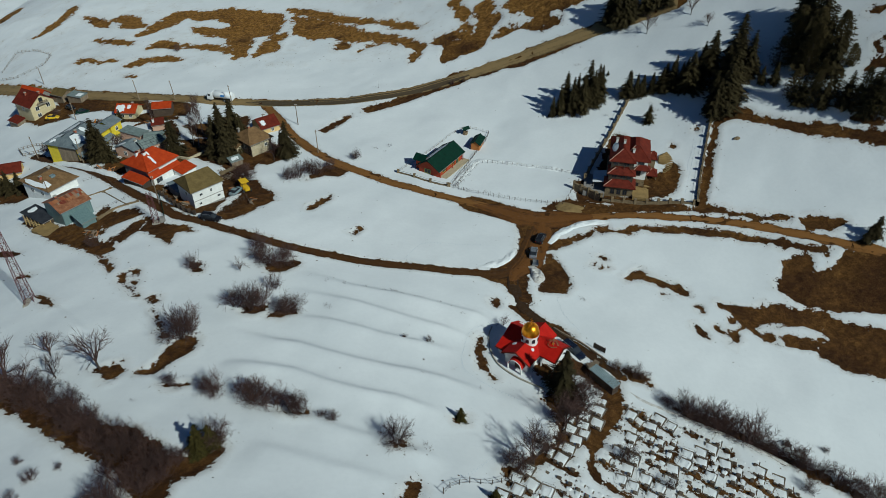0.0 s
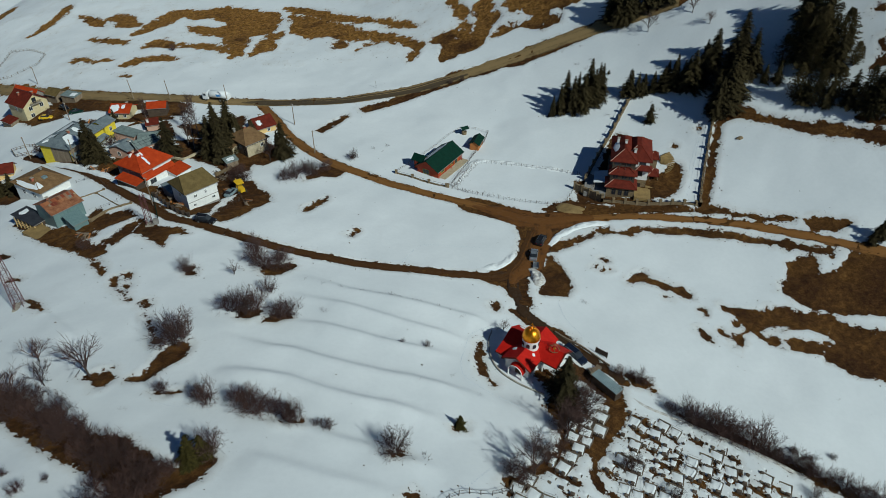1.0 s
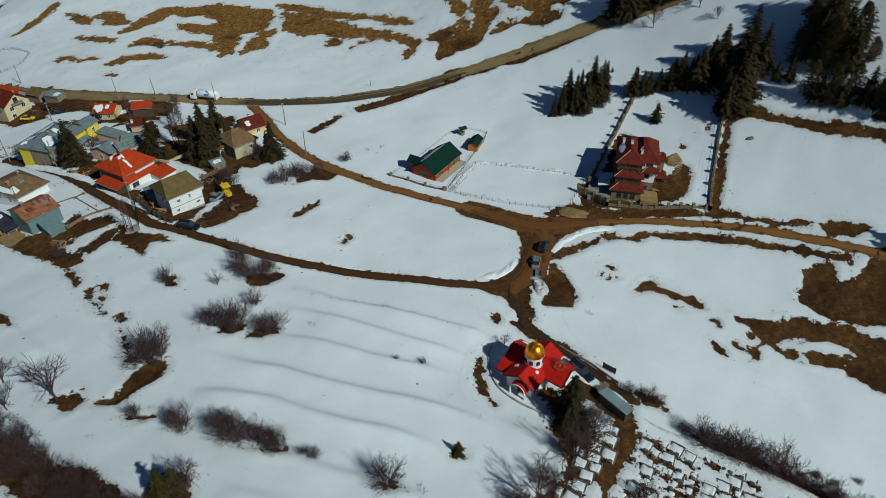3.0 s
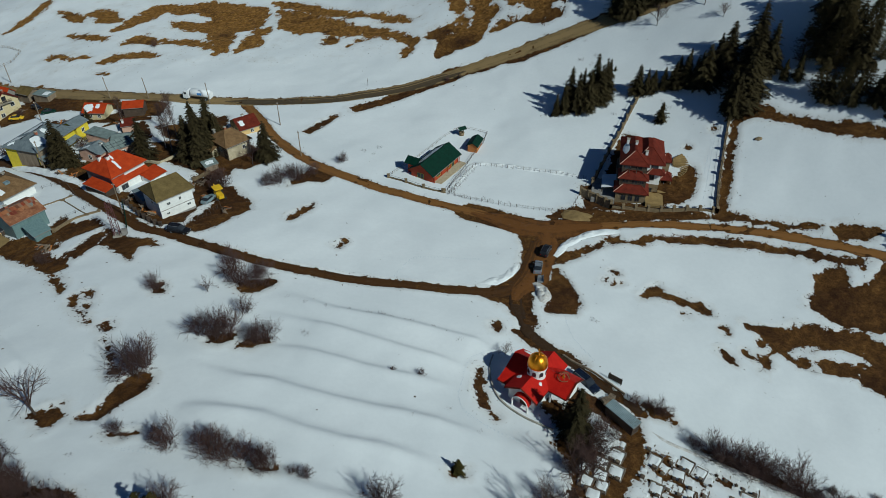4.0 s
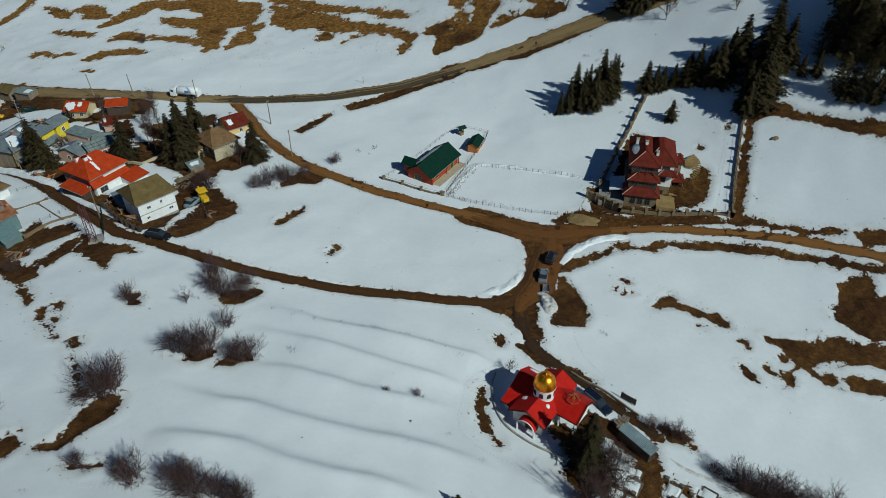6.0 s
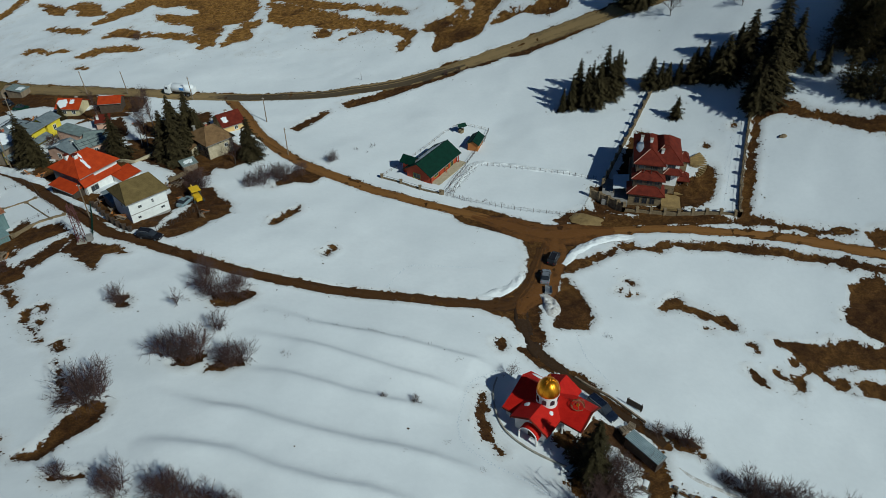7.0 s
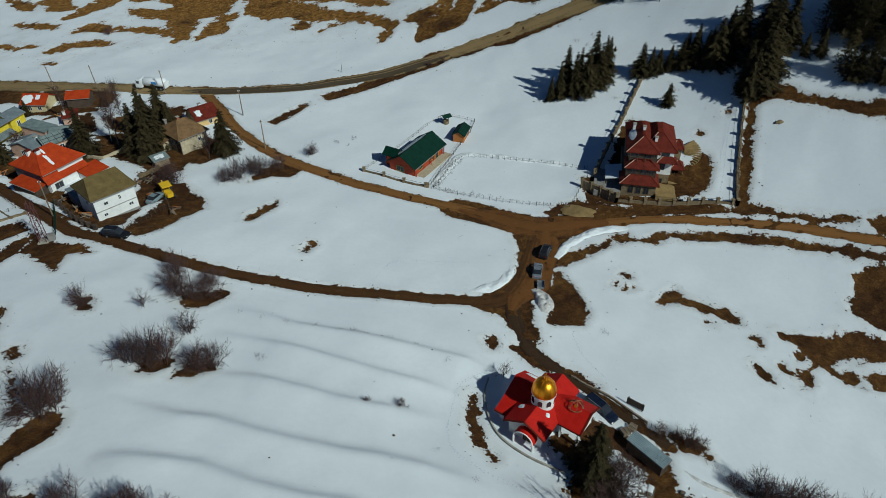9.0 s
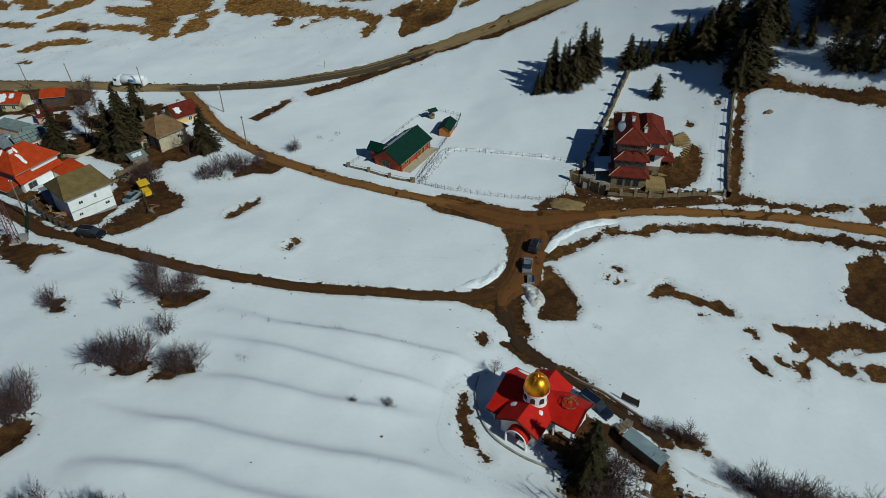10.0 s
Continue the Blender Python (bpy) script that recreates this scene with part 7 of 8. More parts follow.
def trailer(x, y, yaw):
    t = thing("car_trailer", on(x, y, yaw), "small grey car trailer with low sides", "trailer")
    part("bed", boxes((-1.0, 1.0, -0.6, 0.6, 0.4, 0.46), (-1.0, 1.0, -0.62, -0.58, 0.46, 0.8), (-1.0, 1.0, 0.58, 0.62, 0.46, 0.8), (-1.02, -0.98, -0.58, 0.58, 0.46, 0.8), (0.98, 1.02, -0.58, 0.58, 0.46, 0.8)), M["metal"], t)
    part("drawbar", tube(bmesh.new(), (1.0, 0, 0.42), (2.1, 0, 0.42), 0.04, None, 6), M["metal"], t)
    for s in (-1, 1):
        wheel(t, 0, s * 0.72, 0.28, 0.16)


trailer(21.0, 122.2, 80)


def tanker(x, y, yaw):
    t = thing("tank_truck", on(x, y, yaw) @ pose(0, 0, 0.2), "white tank truck with a blue panel on the main road", "truck")
    part("chassis", boxes((-4.2, 4.2, -0.45, 0.45, 0.7, 0.95)), M["darkwood"], t, "dark steel frame")
    cab = part("cab", loft([(2.6, 1.2, 0.6, 2.9, 1.1), (3.0, 1.22, 0.5, 3.05, 1.12), (4.1, 1.22, 0.5, 2.95, 1.1), (4.5, 1.2, 0.5, 2.0, 1.12), (4.6, 1.15, 0.6, 1.7, 1.1)]), M["whitepaint"], t)
    part("windscreen", boxes((4.28, 4.42, -1.0, 1.0, 1.8, 2.6)), M["glass"], cab)
    part("side_window", boxes((3.3, 4.1, -1.245, 1.245, 1.8, 2.5)), M["glass"], cab)
    tank = part("tank", lathe(bmesh.new(), [(0.5, -4.1), (1.05, -4.0), (1.22, -3.8), (1.22, 2.0), (1.05, 2.2), (0.5, 2.3)], 28, pose(0, 0, 2.15, 0, 90, 0)), M["whitepaint"], t)
    tank.data.polygons.foreach_set("use_smooth", [True] * len(tank.data.polygons))
    for s in (-1, 1):
        part("blue_panel", boxes((-1.8, -0.4, s * 1.24 - 0.02, s * 1.24 + 0.02, 1.9, 2.6)), M["bluepaint"], tank, "plain blue panel")
        for x0 in (3.6, -1.6, -2.9):
            wheel(t, x0, s * 1.02, 0.5, 0.32)
    part("rear_box", boxes((-4.5, -3.7, -1.1, 1.1, 0.8, 2.6), bevel=0.05), M["whitepaint"], t)


tanker(-74.6, 214.4, 168)


def digger(x, y, yaw):
    d = thing("digger", on(x, y, yaw), "yellow digger with a canopy roof in a muddy yard", "digger")
    part("body", boxes((-1.6, 1.2, -0.8, 0.8, 0.6, 1.3), (0.6, 1.9, -0.6, 0.6, 0.7, 1.5), bevel=0.05), M["yellowpaint"], d)
    part("canopy", boxes((-1.5, 1.0, -1.0, 1.0, 2.6, 2.75), bevel=0.05), M["yellowpaint"], d)
    for px in (-1.3, 0.8):
        for py in (-0.85, 0.85):
            part("canopy_post", boxes((px - 0.05, px + 0.05, py - 0.05, py + 0.05, 1.2, 2.6)), M["darkwood"], d)
    part("boom", tube(tube(bmesh.new(), (-1.5, 0, 1.1), (-2.6, 0, 2.5), 0.15, 0.12, 6), (-2.6, 0, 2.5), (-3.2, 0, 0.9), 0.12, 0.1, 6), M["yellowpaint"], d)
    part("bucket", boxes((-3.5, -2.9, -0.4, 0.4, 0.4, 0.95), bevel=0.08), M["darkwood"], d)
    for px, r in ((-1.0, 0.62), (1.3, 0.45)):
        for s in (-1, 1):
            wheel(d, px, s * 0.95, r, 0.35)


digger(-50.8, 149.6, -55)


# ---- fences, walls, poles, masts ----
def resample(points, step):
    pts = [Vector(p) for p in points]
    out, carry = [], 0.0
    for a, b in zip(pts, pts[1:]):
        ln, d = (b - a).length, carry
        while d < ln:
            out.append(a + (b - a) * (d / ln))
            d += step
        carry = d - ln
    return out + [pts[-1]]


def wire_fence(label, points, step=1.9, tall=1.1, rails=(0.5, 0.95), mat="darkwood", rail_r=0.012, post_r=0.05, group="fences"):
    f = thing("fence", Matrix(), label, "fence", group)
    rng = random.Random(int(points[0][0] * 10))
    pts = [Vector((p.x, p.y, gh(p.x, p.y) + 0.15)) for p in resample(points, step)]
    me = None
    for p in pts:
        m = Matrix.Translation(p) @ pose(0, 0, 0, rng.uniform(-6, 6), rng.uniform(-6, 6), rng.uniform(0, 90))
        if me is None:
            ob = part("post", tube(bmesh.new(), (0, 0, -0.5), (0, 0, tall), post_r, post_r * 0.85, 6), M[mat], f, m=m)
            me = ob.data
        else:
            ob = new("post", me)
            ob.parent, ob.matrix_basis = f, m
    for z in rails:
        bm = bmesh.new()
        for a, b in zip(pts, pts[1:]):
            tube(bm, a + Vector((0, 0, z)), b + Vector((0, 0, z)), rail_r, None, 4)
        part("rail", bm, M[mat], f)
    return f


def stone_wall(label, points, tall=0.9, thick=0.45, pillar=3.0, pillar_tall=1.5, mat="stone", iron=True):
    w = thing("garden_wall", Matrix(), label, "wall", "garden walls")
    line = [Vector((p.x, p.y, gh(p.x, p.y))) for p in resample(points, 1.0)]
    bm = bmesh.new()
    rows = []
    for i, p in enumerate(line):
        t = (line[min(i + 1, len(line) - 1)] - line[max(i - 1, 0)]).to_2d().normalized()
        n = Vector((-t.y, t.x, 0)) * thick / 2
        j = 0.05 * math.sin(i * 2.3)
        rows.append([bm.verts.new(q) for q in (p - n - Vector((0, 0, 0.8)), p - n + Vector((0, 0, tall + j)), p + n + Vector((0, 0, tall + j)), p + n - Vector((0, 0, 0.8)))])
    for a, b in zip(rows, rows[1:]):
        for k in range(4):
            bm.faces.new((a[k], a[(k + 1) % 4], b[(k + 1) % 4], b[k]))
    bm.faces.new(rows[0][::-1])
    bm.faces.new(rows[-1])
    part("masonry", bm, M[mat], w)
    posts = [Vector((p.x, p.y, gh(p.x, p.y))) for p in resample(points, pillar)]
    for p in posts:
        m = Matrix.Translation(p)
        o = part("pillar", boxes((-0.3, 0.3, -0.3, 0.3, -0.6, pillar_tall), (-0.37, 0.37, -0.37, 0.37, pillar_tall, pillar_tall + 0.1), bevel=0.02), M[mat], w, m=m)
    if iron:
        for z in (tall + 0.15, pillar_tall - 0.1):
            bm = bmesh.new()
            for a, b in zip(posts, posts[1:]):
                tube(bm, a + Vector((0, 0, z)), b + Vector((0, 0, z)), 0.03, None, 4)
            part("rail", bm, M["blackpaint"], w, "black iron rail")
    return w


wire_fence("wire fence with wooden posts round a snowy paddock", [(2.9, 155.8), (4.8, 160.1), (6.9, 165.1), (9.8, 169.5), (14.1, 169.1), (18.5, 168.0), (24.7, 166.5), (31.5, 164.6), (37.2, 162.0)], 1.4, 1.0, (0.4, 0.8))
wire_fence("wire fence with wooden posts along the village road", [(2.9, 155.8), (6.9, 153.7), (11.3, 152.3), (17.2, 150.7), (23.7, 149.7), (30.9, 148.5), (33.5, 153.0), (36.8, 159.2)], 1.4, 1.1, (0.4, 0.8))
stone_wall("low pale stone wall with pillars before the cabin", [(-12.3, 162.7), (-8.8, 161.1), (-4.9, 158.8), (-1.4, 157.3), (1.7, 156.3)], 0.5, 0.4, 5.0, 1.15, "stone")
wire_fence("wooden rail fence beside the cabin path", [(2.4, 157.3), (4.4, 162.6), (7.4, 169.5), (10.0, 175.7), (12.4, 180.5), (13.8, 185.7)], 1.6, 1.0, (0.35, 0.85), "darkwood", 0.035, 0.06)
wire_fence("wooden rail fence behind the cabin", [(13.8, 185.7), (10.5, 187.4), (6.2, 188.6), (2.4, 184.8), (-2.9, 177.4), (-7.7, 170.2), (-12.0, 163.5)], 2.0, 0.9, (0.4, 0.8), "wood", 0.02, 0.04)
stone_wall("tall stone garden wall with pillars", [(38.4, 159.6), (41.8, 166.2), (45.2, 172.7), (48.8, 178.6), (52.4, 185.0), (56.0, 191.1)], 1.0, 0.5, 3.3, 1.9, "stone")
stone_wall("stone garden wall with pillars along the lane", [(41.1, 150.2), (45.1, 149.5), (48.6, 148.8), (52.8, 147.9), (57.7, 147.6), (61.8, 146.8), (64.7, 145.8)], 0.7, 0.45, 2.9, 1.4, "stone")
stone_wall("stone garden wall with pillars beside a bank", [(64.7, 145.8), (67.4, 154.3), (70.2, 161.9), (72.9, 169.3), (74.3, 173.0)], 0.8, 0.45, 4.0, 1.6, "stone")
stone_wall("high stone wall with a gate beside the mansion yard", [(34.9, 155.5), (37.6, 153.4), (41.1, 150.2)], 2.1, 0.6, 2.2, 2.3, "stone", False)
wire_fence("wire fence along the church track", [(25.1, 96.8), (28.5, 93.5), (31.8, 90.6), (35.3, 87.0)], 1.8, 1.0, (0.3, 0.7))
wire_fence("crooked dark fence at the field corner", [(0.1, 54.4), (1.3, 56.2), (3.7, 57.1), (6.9, 57.4), (9.9, 58.8)], 1.6, 1.4, (0.4, 1.1), "darkwood", 0.03, 0.07)
wire_fence("wire fence round a hillside plot", [(-187.0, 276.9), (-188.4, 293.4), (-178.2, 289.4), (-164.8, 279.0), (-163.4, 269.4), (-173.5, 263.7), (-184.2, 268.8)], 2.5, 1.2, (0.4, 0.9), "wood", 0.03, 0.1)
wire_fence("oval wooden animal pen on snow", [(-134.8, 192.6), (-129.0, 193.0), (-123.1, 190.1), (-122.5, 187.1), (-130.2, 186.8), (-134.8, 192.6)], 1.5, 1.1, (0.5, 1.0), "wood", 0.05, 0.09)
wire_fence("leaning yard fence beside the muddy yard", [(-51.8, 137.6), (-50.2, 142.0), (-49.3, 145.2)], 1.3, 1.0, (0.4, 0.8))
wire_fence("low garden fence between snowy vegetable plots", [(-96.5, 157.7), (-91.8, 159.7), (-85.3, 151.7), (-78.9, 145.2), (-83.2, 140.0)], 2.0, 1.0, (0.4, 0.8))
wire_fence("green garden fence before the white house", [(-65.5, 132.9), (-68.5, 139.5), (-72, 146.5)], 1.4, 1.3, (0.3, 0.7, 1.1), "roofgreen", 0.05, 0.06)


def utility_pole(x, y, tall=7.6, lean=(0, 0), arm=0):
    p = thing("utility_pole", on(x, y, arm) @ pose(0, 0, 0, *lean), "weathered wooden utility pole with two insulators", "pole", "utility poles")
    part("pole", tube(bmesh.new(), (0, 0, -0.8), (0, 0, tall), 0.15, 0.1, 8), M["wood"], p)
    part("crossarm", boxes((-0.28, 0.28, -0.05, 0.05, tall - 0.45, tall - 0.36)), M["wood"], p)
    for s in (-0.24, 0.24):
        part("insulator", lathe(bmesh.new(), [(0.03, tall - 0.34), (0.06, tall - 0.3), (0.05, tall - 0.15), (0.02, tall - 0.12)], 8, Matrix.Translation((s, 0, 0))), M["whitepaint"], p)


for row in ((-104.4, 218.7, 7.2, (0, -4)), (-90.8, 215.7, 7.2, (0, -4)), (-70.0, 210.3, 7.2, (0, -2)), (-45.0, 192.8, 7.2), (-35.9, 173.7, 7.4), (-154.7, 250.1, 7), (-103.0, 171.4, 8), (-123.1, 182.7, 7.5, (0, -2)), (-69.5, 140.5, 8), (-122.3, 207.9, 6.5)):
    utility_pole(*row)


def marker(x, y, tall):
    p = thing("road_marker", on(x, y), "thin dark snow marker pole beside the road", "pole", "snow markers")
    part("pole", tube(bmesh.new(), (0, 0, -0.3), (0, 0, tall), 0.06, 0.05, 6), M["darkwood"], p)
    part("plate", boxes((-0.15, 0.15, -0.02, 0.02, tall - 0.3, tall)), M["whitepaint"], p)


marker(-22.1, 219.8, 2.6)
marker(34.7, 234.2, 3.0)


def lattice_mast(name, label, x, y, tall, w0, w1, mat, yaw=20):
    t = thing(name, on(x, y, yaw), label, "mast")
    n = max(4, int(tall / 1.2))
    part("footing", boxes((-w0 * 0.75, w0 * 0.75, -w0 * 0.75, w0 * 0.75, -0.8, 0.3), bevel=0.05), M["concrete"], t)

    def at(k, f):
        w = (w0 + (w1 - w0) * f) / 2
        return Vector(((-w, w, w, -w)[k], (-w, -w, w, w)[k], tall * f))
    for k in range(4):
        part("leg", tube(bmesh.new(), at(k, 0), at(k, 1), 0.07, 0.05, 6), M[mat], t)
    for k in range(4):
        bm = bmesh.new()
        for i in range(n):
            a, b = (k, (k + 1) % 4) if i % 2 else ((k + 1) % 4, k)
            tube(bm, at(a, i / n), at(b, (i + 1) / n), 0.035, None, 4)
            tube(bm, at(k, i / n), at((k + 1) % 4, i / n), 0.03, None, 4)
        part("bracing", bm, M[mat], t)
    return t


lattice_mast("lattice_mast", "tall red and grey steel lattice mast on snow", -79.9, 99.6, 17, 1.7, 0.7, "redsteel")
low = lattice_mast("aerial_mast", "rusty red lattice mast with aerials beside the lane", -66.8, 131.1, 8.5, 1.2, 0.8, "redsteel", 10)
part("cabinet", boxes((0.9, 2.0, -0.4, 0.4, -0.5, 1.5), bevel=0.03), M["plaster"], low)
for k, z in enumerate((4.5, 6.2, 7.6)):
    part("aerial", boxes((-0.9, 0.9, -0.03, 0.03, z, z + 0.06), (-0.9, -0.84, -0.4, 0.4, z, z + 0.05), (0.84, 0.9, -0.4, 0.4, z, z + 0.05)), M["redsteel"], low, m=pose(0, 0, 0, 0, 0, 40 * k))


def well(x, y):
    w = thing("well", on(x, y, 30), "round stone well under a small green roof", "well")
    part("shaft", lathe(bmesh.new(), [(0.7, -0.5), (0.75, 0.9), (0.8, 0.95), (0.8, 1.05), (0.5, 1.05), (0.45, 0.4)], 18), M["stone"], w)
    for s in (-1, 1):
        part("post", boxes((s * 0.65 - 0.06, s * 0.65 + 0.06, -0.06, 0.06, 0.9, 2.2)), M["darkwood"], w)
    part("roof", slab([(-1.2, -0.9, 2.1), (1.2, -0.9, 2.1), (1.2, 0, 2.7), (-1.2, 0, 2.7), (1.2, 0.9, 2.1), (-1.2, 0.9, 2.1)], [[0, 1, 2, 3], [3, 2, 4, 5]], 0.1), M["roofgreen"], w)


well(6.7, 185.4)


# ---- graves ----
def grave(kind):
    """A kerbed plot lying along x, filled with snow, its stone at the far end."""
    g = new("grave")
    l, w = (1.15, 1.15, 1.1, 1.2, 1.0, 1.15, 1.2)[kind], (0.6, 1.0, 0.6, 0.95, 0.55, 0.7, 1.05)[kind]
    mat = ("gravestone", "darkstone", "gravestone", "gravestone", "darkstone", "darkstone", "gravestone")[kind]
    top = (0.36, 0.34, 0.32, 0.36, 0.3, 0.36, 0.34)[kind]
    rng = random.Random(90 + kind)
    kerbed = kind in (1, 3, 6)
    if kerbed:
        for name, r in (("kerb", (-l, l, -w, -w + 0.17, -0.5, top)), ("kerb", (-l, l, w - 0.17, w, -0.5, top)), ("kerb", (-l, -l + 0.17, -w + 0.17, w - 0.17, -0.5, top + 0.02)), ("kerb", (l - 0.17, l, -w + 0.17, w - 0.17, -0.5, top + 0.03))):
            part(name, boxes(r, bevel=0.02), M[mat], g)
    elif kind != 4:
        part("kerb", boxes((l - 0.17, l, -w, w, -0.5, top - 0.1), bevel=0.02), M[mat], g)
        part("kerb", boxes((-l * 0.4, l - 0.17, w - 0.15, w, -0.5, top - 0.12), bevel=0.02), M[mat], g)
    n, verts, faces = 8, [], []
    for j in range(n):
        for i in range(n):
            u, v = i / (n - 1) * 2 - 1, j / (n - 1) * 2 - 1
            rim = min(1.0, 2.6 * (1 - max(abs(u), abs(v))))
            verts.append((u * (l - 0.1) + 0.05 * math.sin(3 * v + kind), v * (w - 0.08), (top - 0.13 + 0.2 * rim ** 0.6 if kerbed else -0.2 + (top + 0.12) * rim ** 0.6) + 0.07 * math.sin(2 * u + kind) + rng.uniform(-0.035, 0.035)))
    for j in range(n - 1):
        for i in range(n - 1):
            a = j * n + i
            faces.append((a, a + 1, a + 1 + n, a + n))
    soft_shade(part("snow_fill", (verts, faces), M["snow"], g, "flat cover of snow"))
    stones = {0: ((0, 0.36, 0.62),), 1: ((-0.45, 0.32, 0.6), (0.45, 0.34, 0.72)), 2: ((0.1, 0.3, 0.5),), 3: ((0.4, 0.42, 0.75),), 4: ((0, 0.36, 0.6),), 5: ((0, 0.42, 0.8),), 6: ((-0.5, 0.32, 0.55), (0.5, 0.38, 0.68))}[kind]
    for y, half, tall in stones:
        part("headstone", boxes((l - 0.42, l + 0.05, y - half * 0.8, y + half * 0.8, 0.1, tall + 0.1), bevel=0.05), M["gravestone" if kind == 0 else "darkstone"], g, "upright stone block")
        part("stone_cap", lump(0.36, half * 1.3, 0.08, kind + 3, 8, 2), M[mat], g, "", pose(l - 0.14, y, tall + 0.1))
    if kind in (2, 6):
        part("cross", boxes((l + 0.1, l + 0.2, -0.06, 0.06, 0.1, 1.4), (l + 0.1, l + 0.2, -0.32, 0.32, 0.95, 1.07)), M["darkwood"], g)
    if kind == 3:
        rail = bmesh.new()
        for x, y in ((-l, -w), (l, -w), (l, w), (-l, w)):
            tube(rail, (x * 0.95, y * 0.93, top), (x * 0.95, y * 0.93, top + 0.5), 0.03, None, 4)
        for (x, y), (x2, y2) in zip(((-l, -w), (l, -w), (l, w), (-l, w)), ((l, -w), (l, w), (-l, w), (-l, -w))):
            tube(rail, (x * 0.95, y * 0.93, top + 0.48), (x2 * 0.95, y2 * 0.93, top + 0.48), 0.025, None, 4)
        part("railing", rail, M["metal"], g, "thin grey metal railing")
    if kind in (0, 5):
        for k in range(3):
            part("wreath", lump(0.22, 0.2, 0.2, 50 + k, 7, 2), M[("rooflacquer", "yellowpaint", "bluepaint")[(k + kind) % 3]], g, "small bunch of artificial flowers", pose(l - 0.45, -0.3 + 0.28 * k, top + 0.02))
    return g


PLOTS = [grave(k) for k in range(7)]
LABELS = ("snow-filled concrete grave plot with an upright headstone", "snow-filled dark double grave with two headstones", "snow-filled concrete grave plot with a dark cross", "wide snow-filled grave plot inside a metal railing", "snow-buried grave with a dark upright headstone", "snow-filled dark stone grave with a tall headstone", "wide snow-filled concrete grave with stones and a cross")
for x, y, yaw, kind, s in GRAVES:
    o = copy_thing(PLOTS[kind], Matrix())
    o.matrix_basis = on(x, y, yaw, 0.02) @ Matrix.Diagonal((s, s, s * 0.95, 1))
    tagged(o, LABELS[kind], "grave", "graves in the churchyard")
retire(PLOTS)


# ---- leafless bushes and trees ----
BUSHES = [bush(s, 11, 0.62, 0.66, 4, 3, lean=0.8 + 0.14 * (s % 3), up=0.1, thick=0.028, fine=0.0085, base_r=0.26, shrink=0.78) for s in (21, 22, 23, 24, 25)]
TREES = [bare_tree(31, 5.0, kids=3, depth=5, spread=0.5), bare_tree(32, 5.0, spread=0.6, kids=3, depth=5), bare_tree(33, 5.0, "bark", 0.5, kids=3, depth=5)]
BIRCH = [birch(35, 11.0), birch(36, 11.0)]
TUFT = [bush(41, 9, 0.28, 0.5, 2, 2, 0.012, lean=0.9)]


plant_tall(BUSHES, [(-45.6, 85.6, 6.8), (-44.4, 87.0, 5.8), (-36.3, 95.2, 6.2), (-38.8, 95.8, 5.5), (-34.2, 96.2, 5.5), (-29.7, 95.0, 5.2), (-28.0, 95.6, 4.6), (-33.3, 103, 4.2), (-35.9, 112.6, 6), (-38.6, 114.5, 5.5), (-33.3, 113.5, 5), (-39.8, 119.5, 4.2), (-33.3, 117.0, 4.2)], "leafless grey-brown bush on a patch of bare soil", "bush", "field bushes")
plant_tall(BUSHES, [(-27.2, 68.9, 5.4), (-29.2, 69.8, 4.6), (-25.2, 68.8, 4.8), (-22.9, 67.8, 4.8), (-21.5, 67.5, 4.2), (-30.6, 71.1, 4), (-35.2, 71, 4.4), (-36.6, 71.4, 3.6), (-42.9, 73, 3.2), (-31.6, 60.3, 5), (-16.5, 66.5, 2.4), (-18.2, 67, 1.8), (-2.5, 90, 1.8), (-7.1, 90, 1.3)], "leafless bush standing in snow", "bush", "field bushes")
plant_tall(BUSHES, [(-6.6, 62.9, 5.2)], "wide-branching leafless bush in snow", "bush", "field bushes")
plant_tall(BUSHES, [(-38.3, 157.4, 5.2), (-34.1, 159.5, 5), (-30.9, 163.2, 4.4), (-41.0, 156, 4.2), (-36.0, 160.5, 4.6), (-24.6, 169.7, 3.8), (-51.3, 155.1, 5), (-54.1, 157.1, 4.6), (-52.6, 153.2, 4.2), (-96.9, 181.6, 4), (-121.7, 186.3, 4), (-118.5, 184.5, 4), (-77.5, 121.2, 3.4), (-51.0, 109.9, 4.4), (-133.0, 215.3, 3.2), (-105.9, 265.7, 3), (3.1, 217.8, 1.8), (6.9, 218.2, 2.2)], "leafless brown bush at the village edge", "bush", "village bushes")
plant_tall(BUSHES, [(-67.6, 71.7, 4.8), (-63.0, 68.5, 4.8), (-59.8, 67.6, 4.5), (-56.5, 65.5, 5.0), (-54.0, 64.7, 4.8), (-51.4, 62.8, 5.0), (-49.1, 62.1, 4.6), (-53.6, 62.3, 4.0), (-45.7, 59.2, 4.6), (-43.8, 59.2, 5.0), (-41.8, 58.1, 4.6), (-43.8, 56.5, 4.0), (-40.0, 56.5, 4.6), (-38.3, 56.0, 4.3), (-36.8, 56.1, 4.0), (-40.6, 54.4, 4.0), (-38.0, 53.5, 4.0), (-48.5, 59.3, 3.8), (-36.6, 53.5, 3.3), (-60.8, 70.9, 4.8), (-64.5, 72.7, 4.1), (-38.5, 51.0, 4.0), (-41.0, 51.9, 4.0), (-44.1, 53.9, 3.3), (-55.7, 67.9, 4.5)], "leafless purple-brown thicket bush on bare earth", "bush", "thicket")
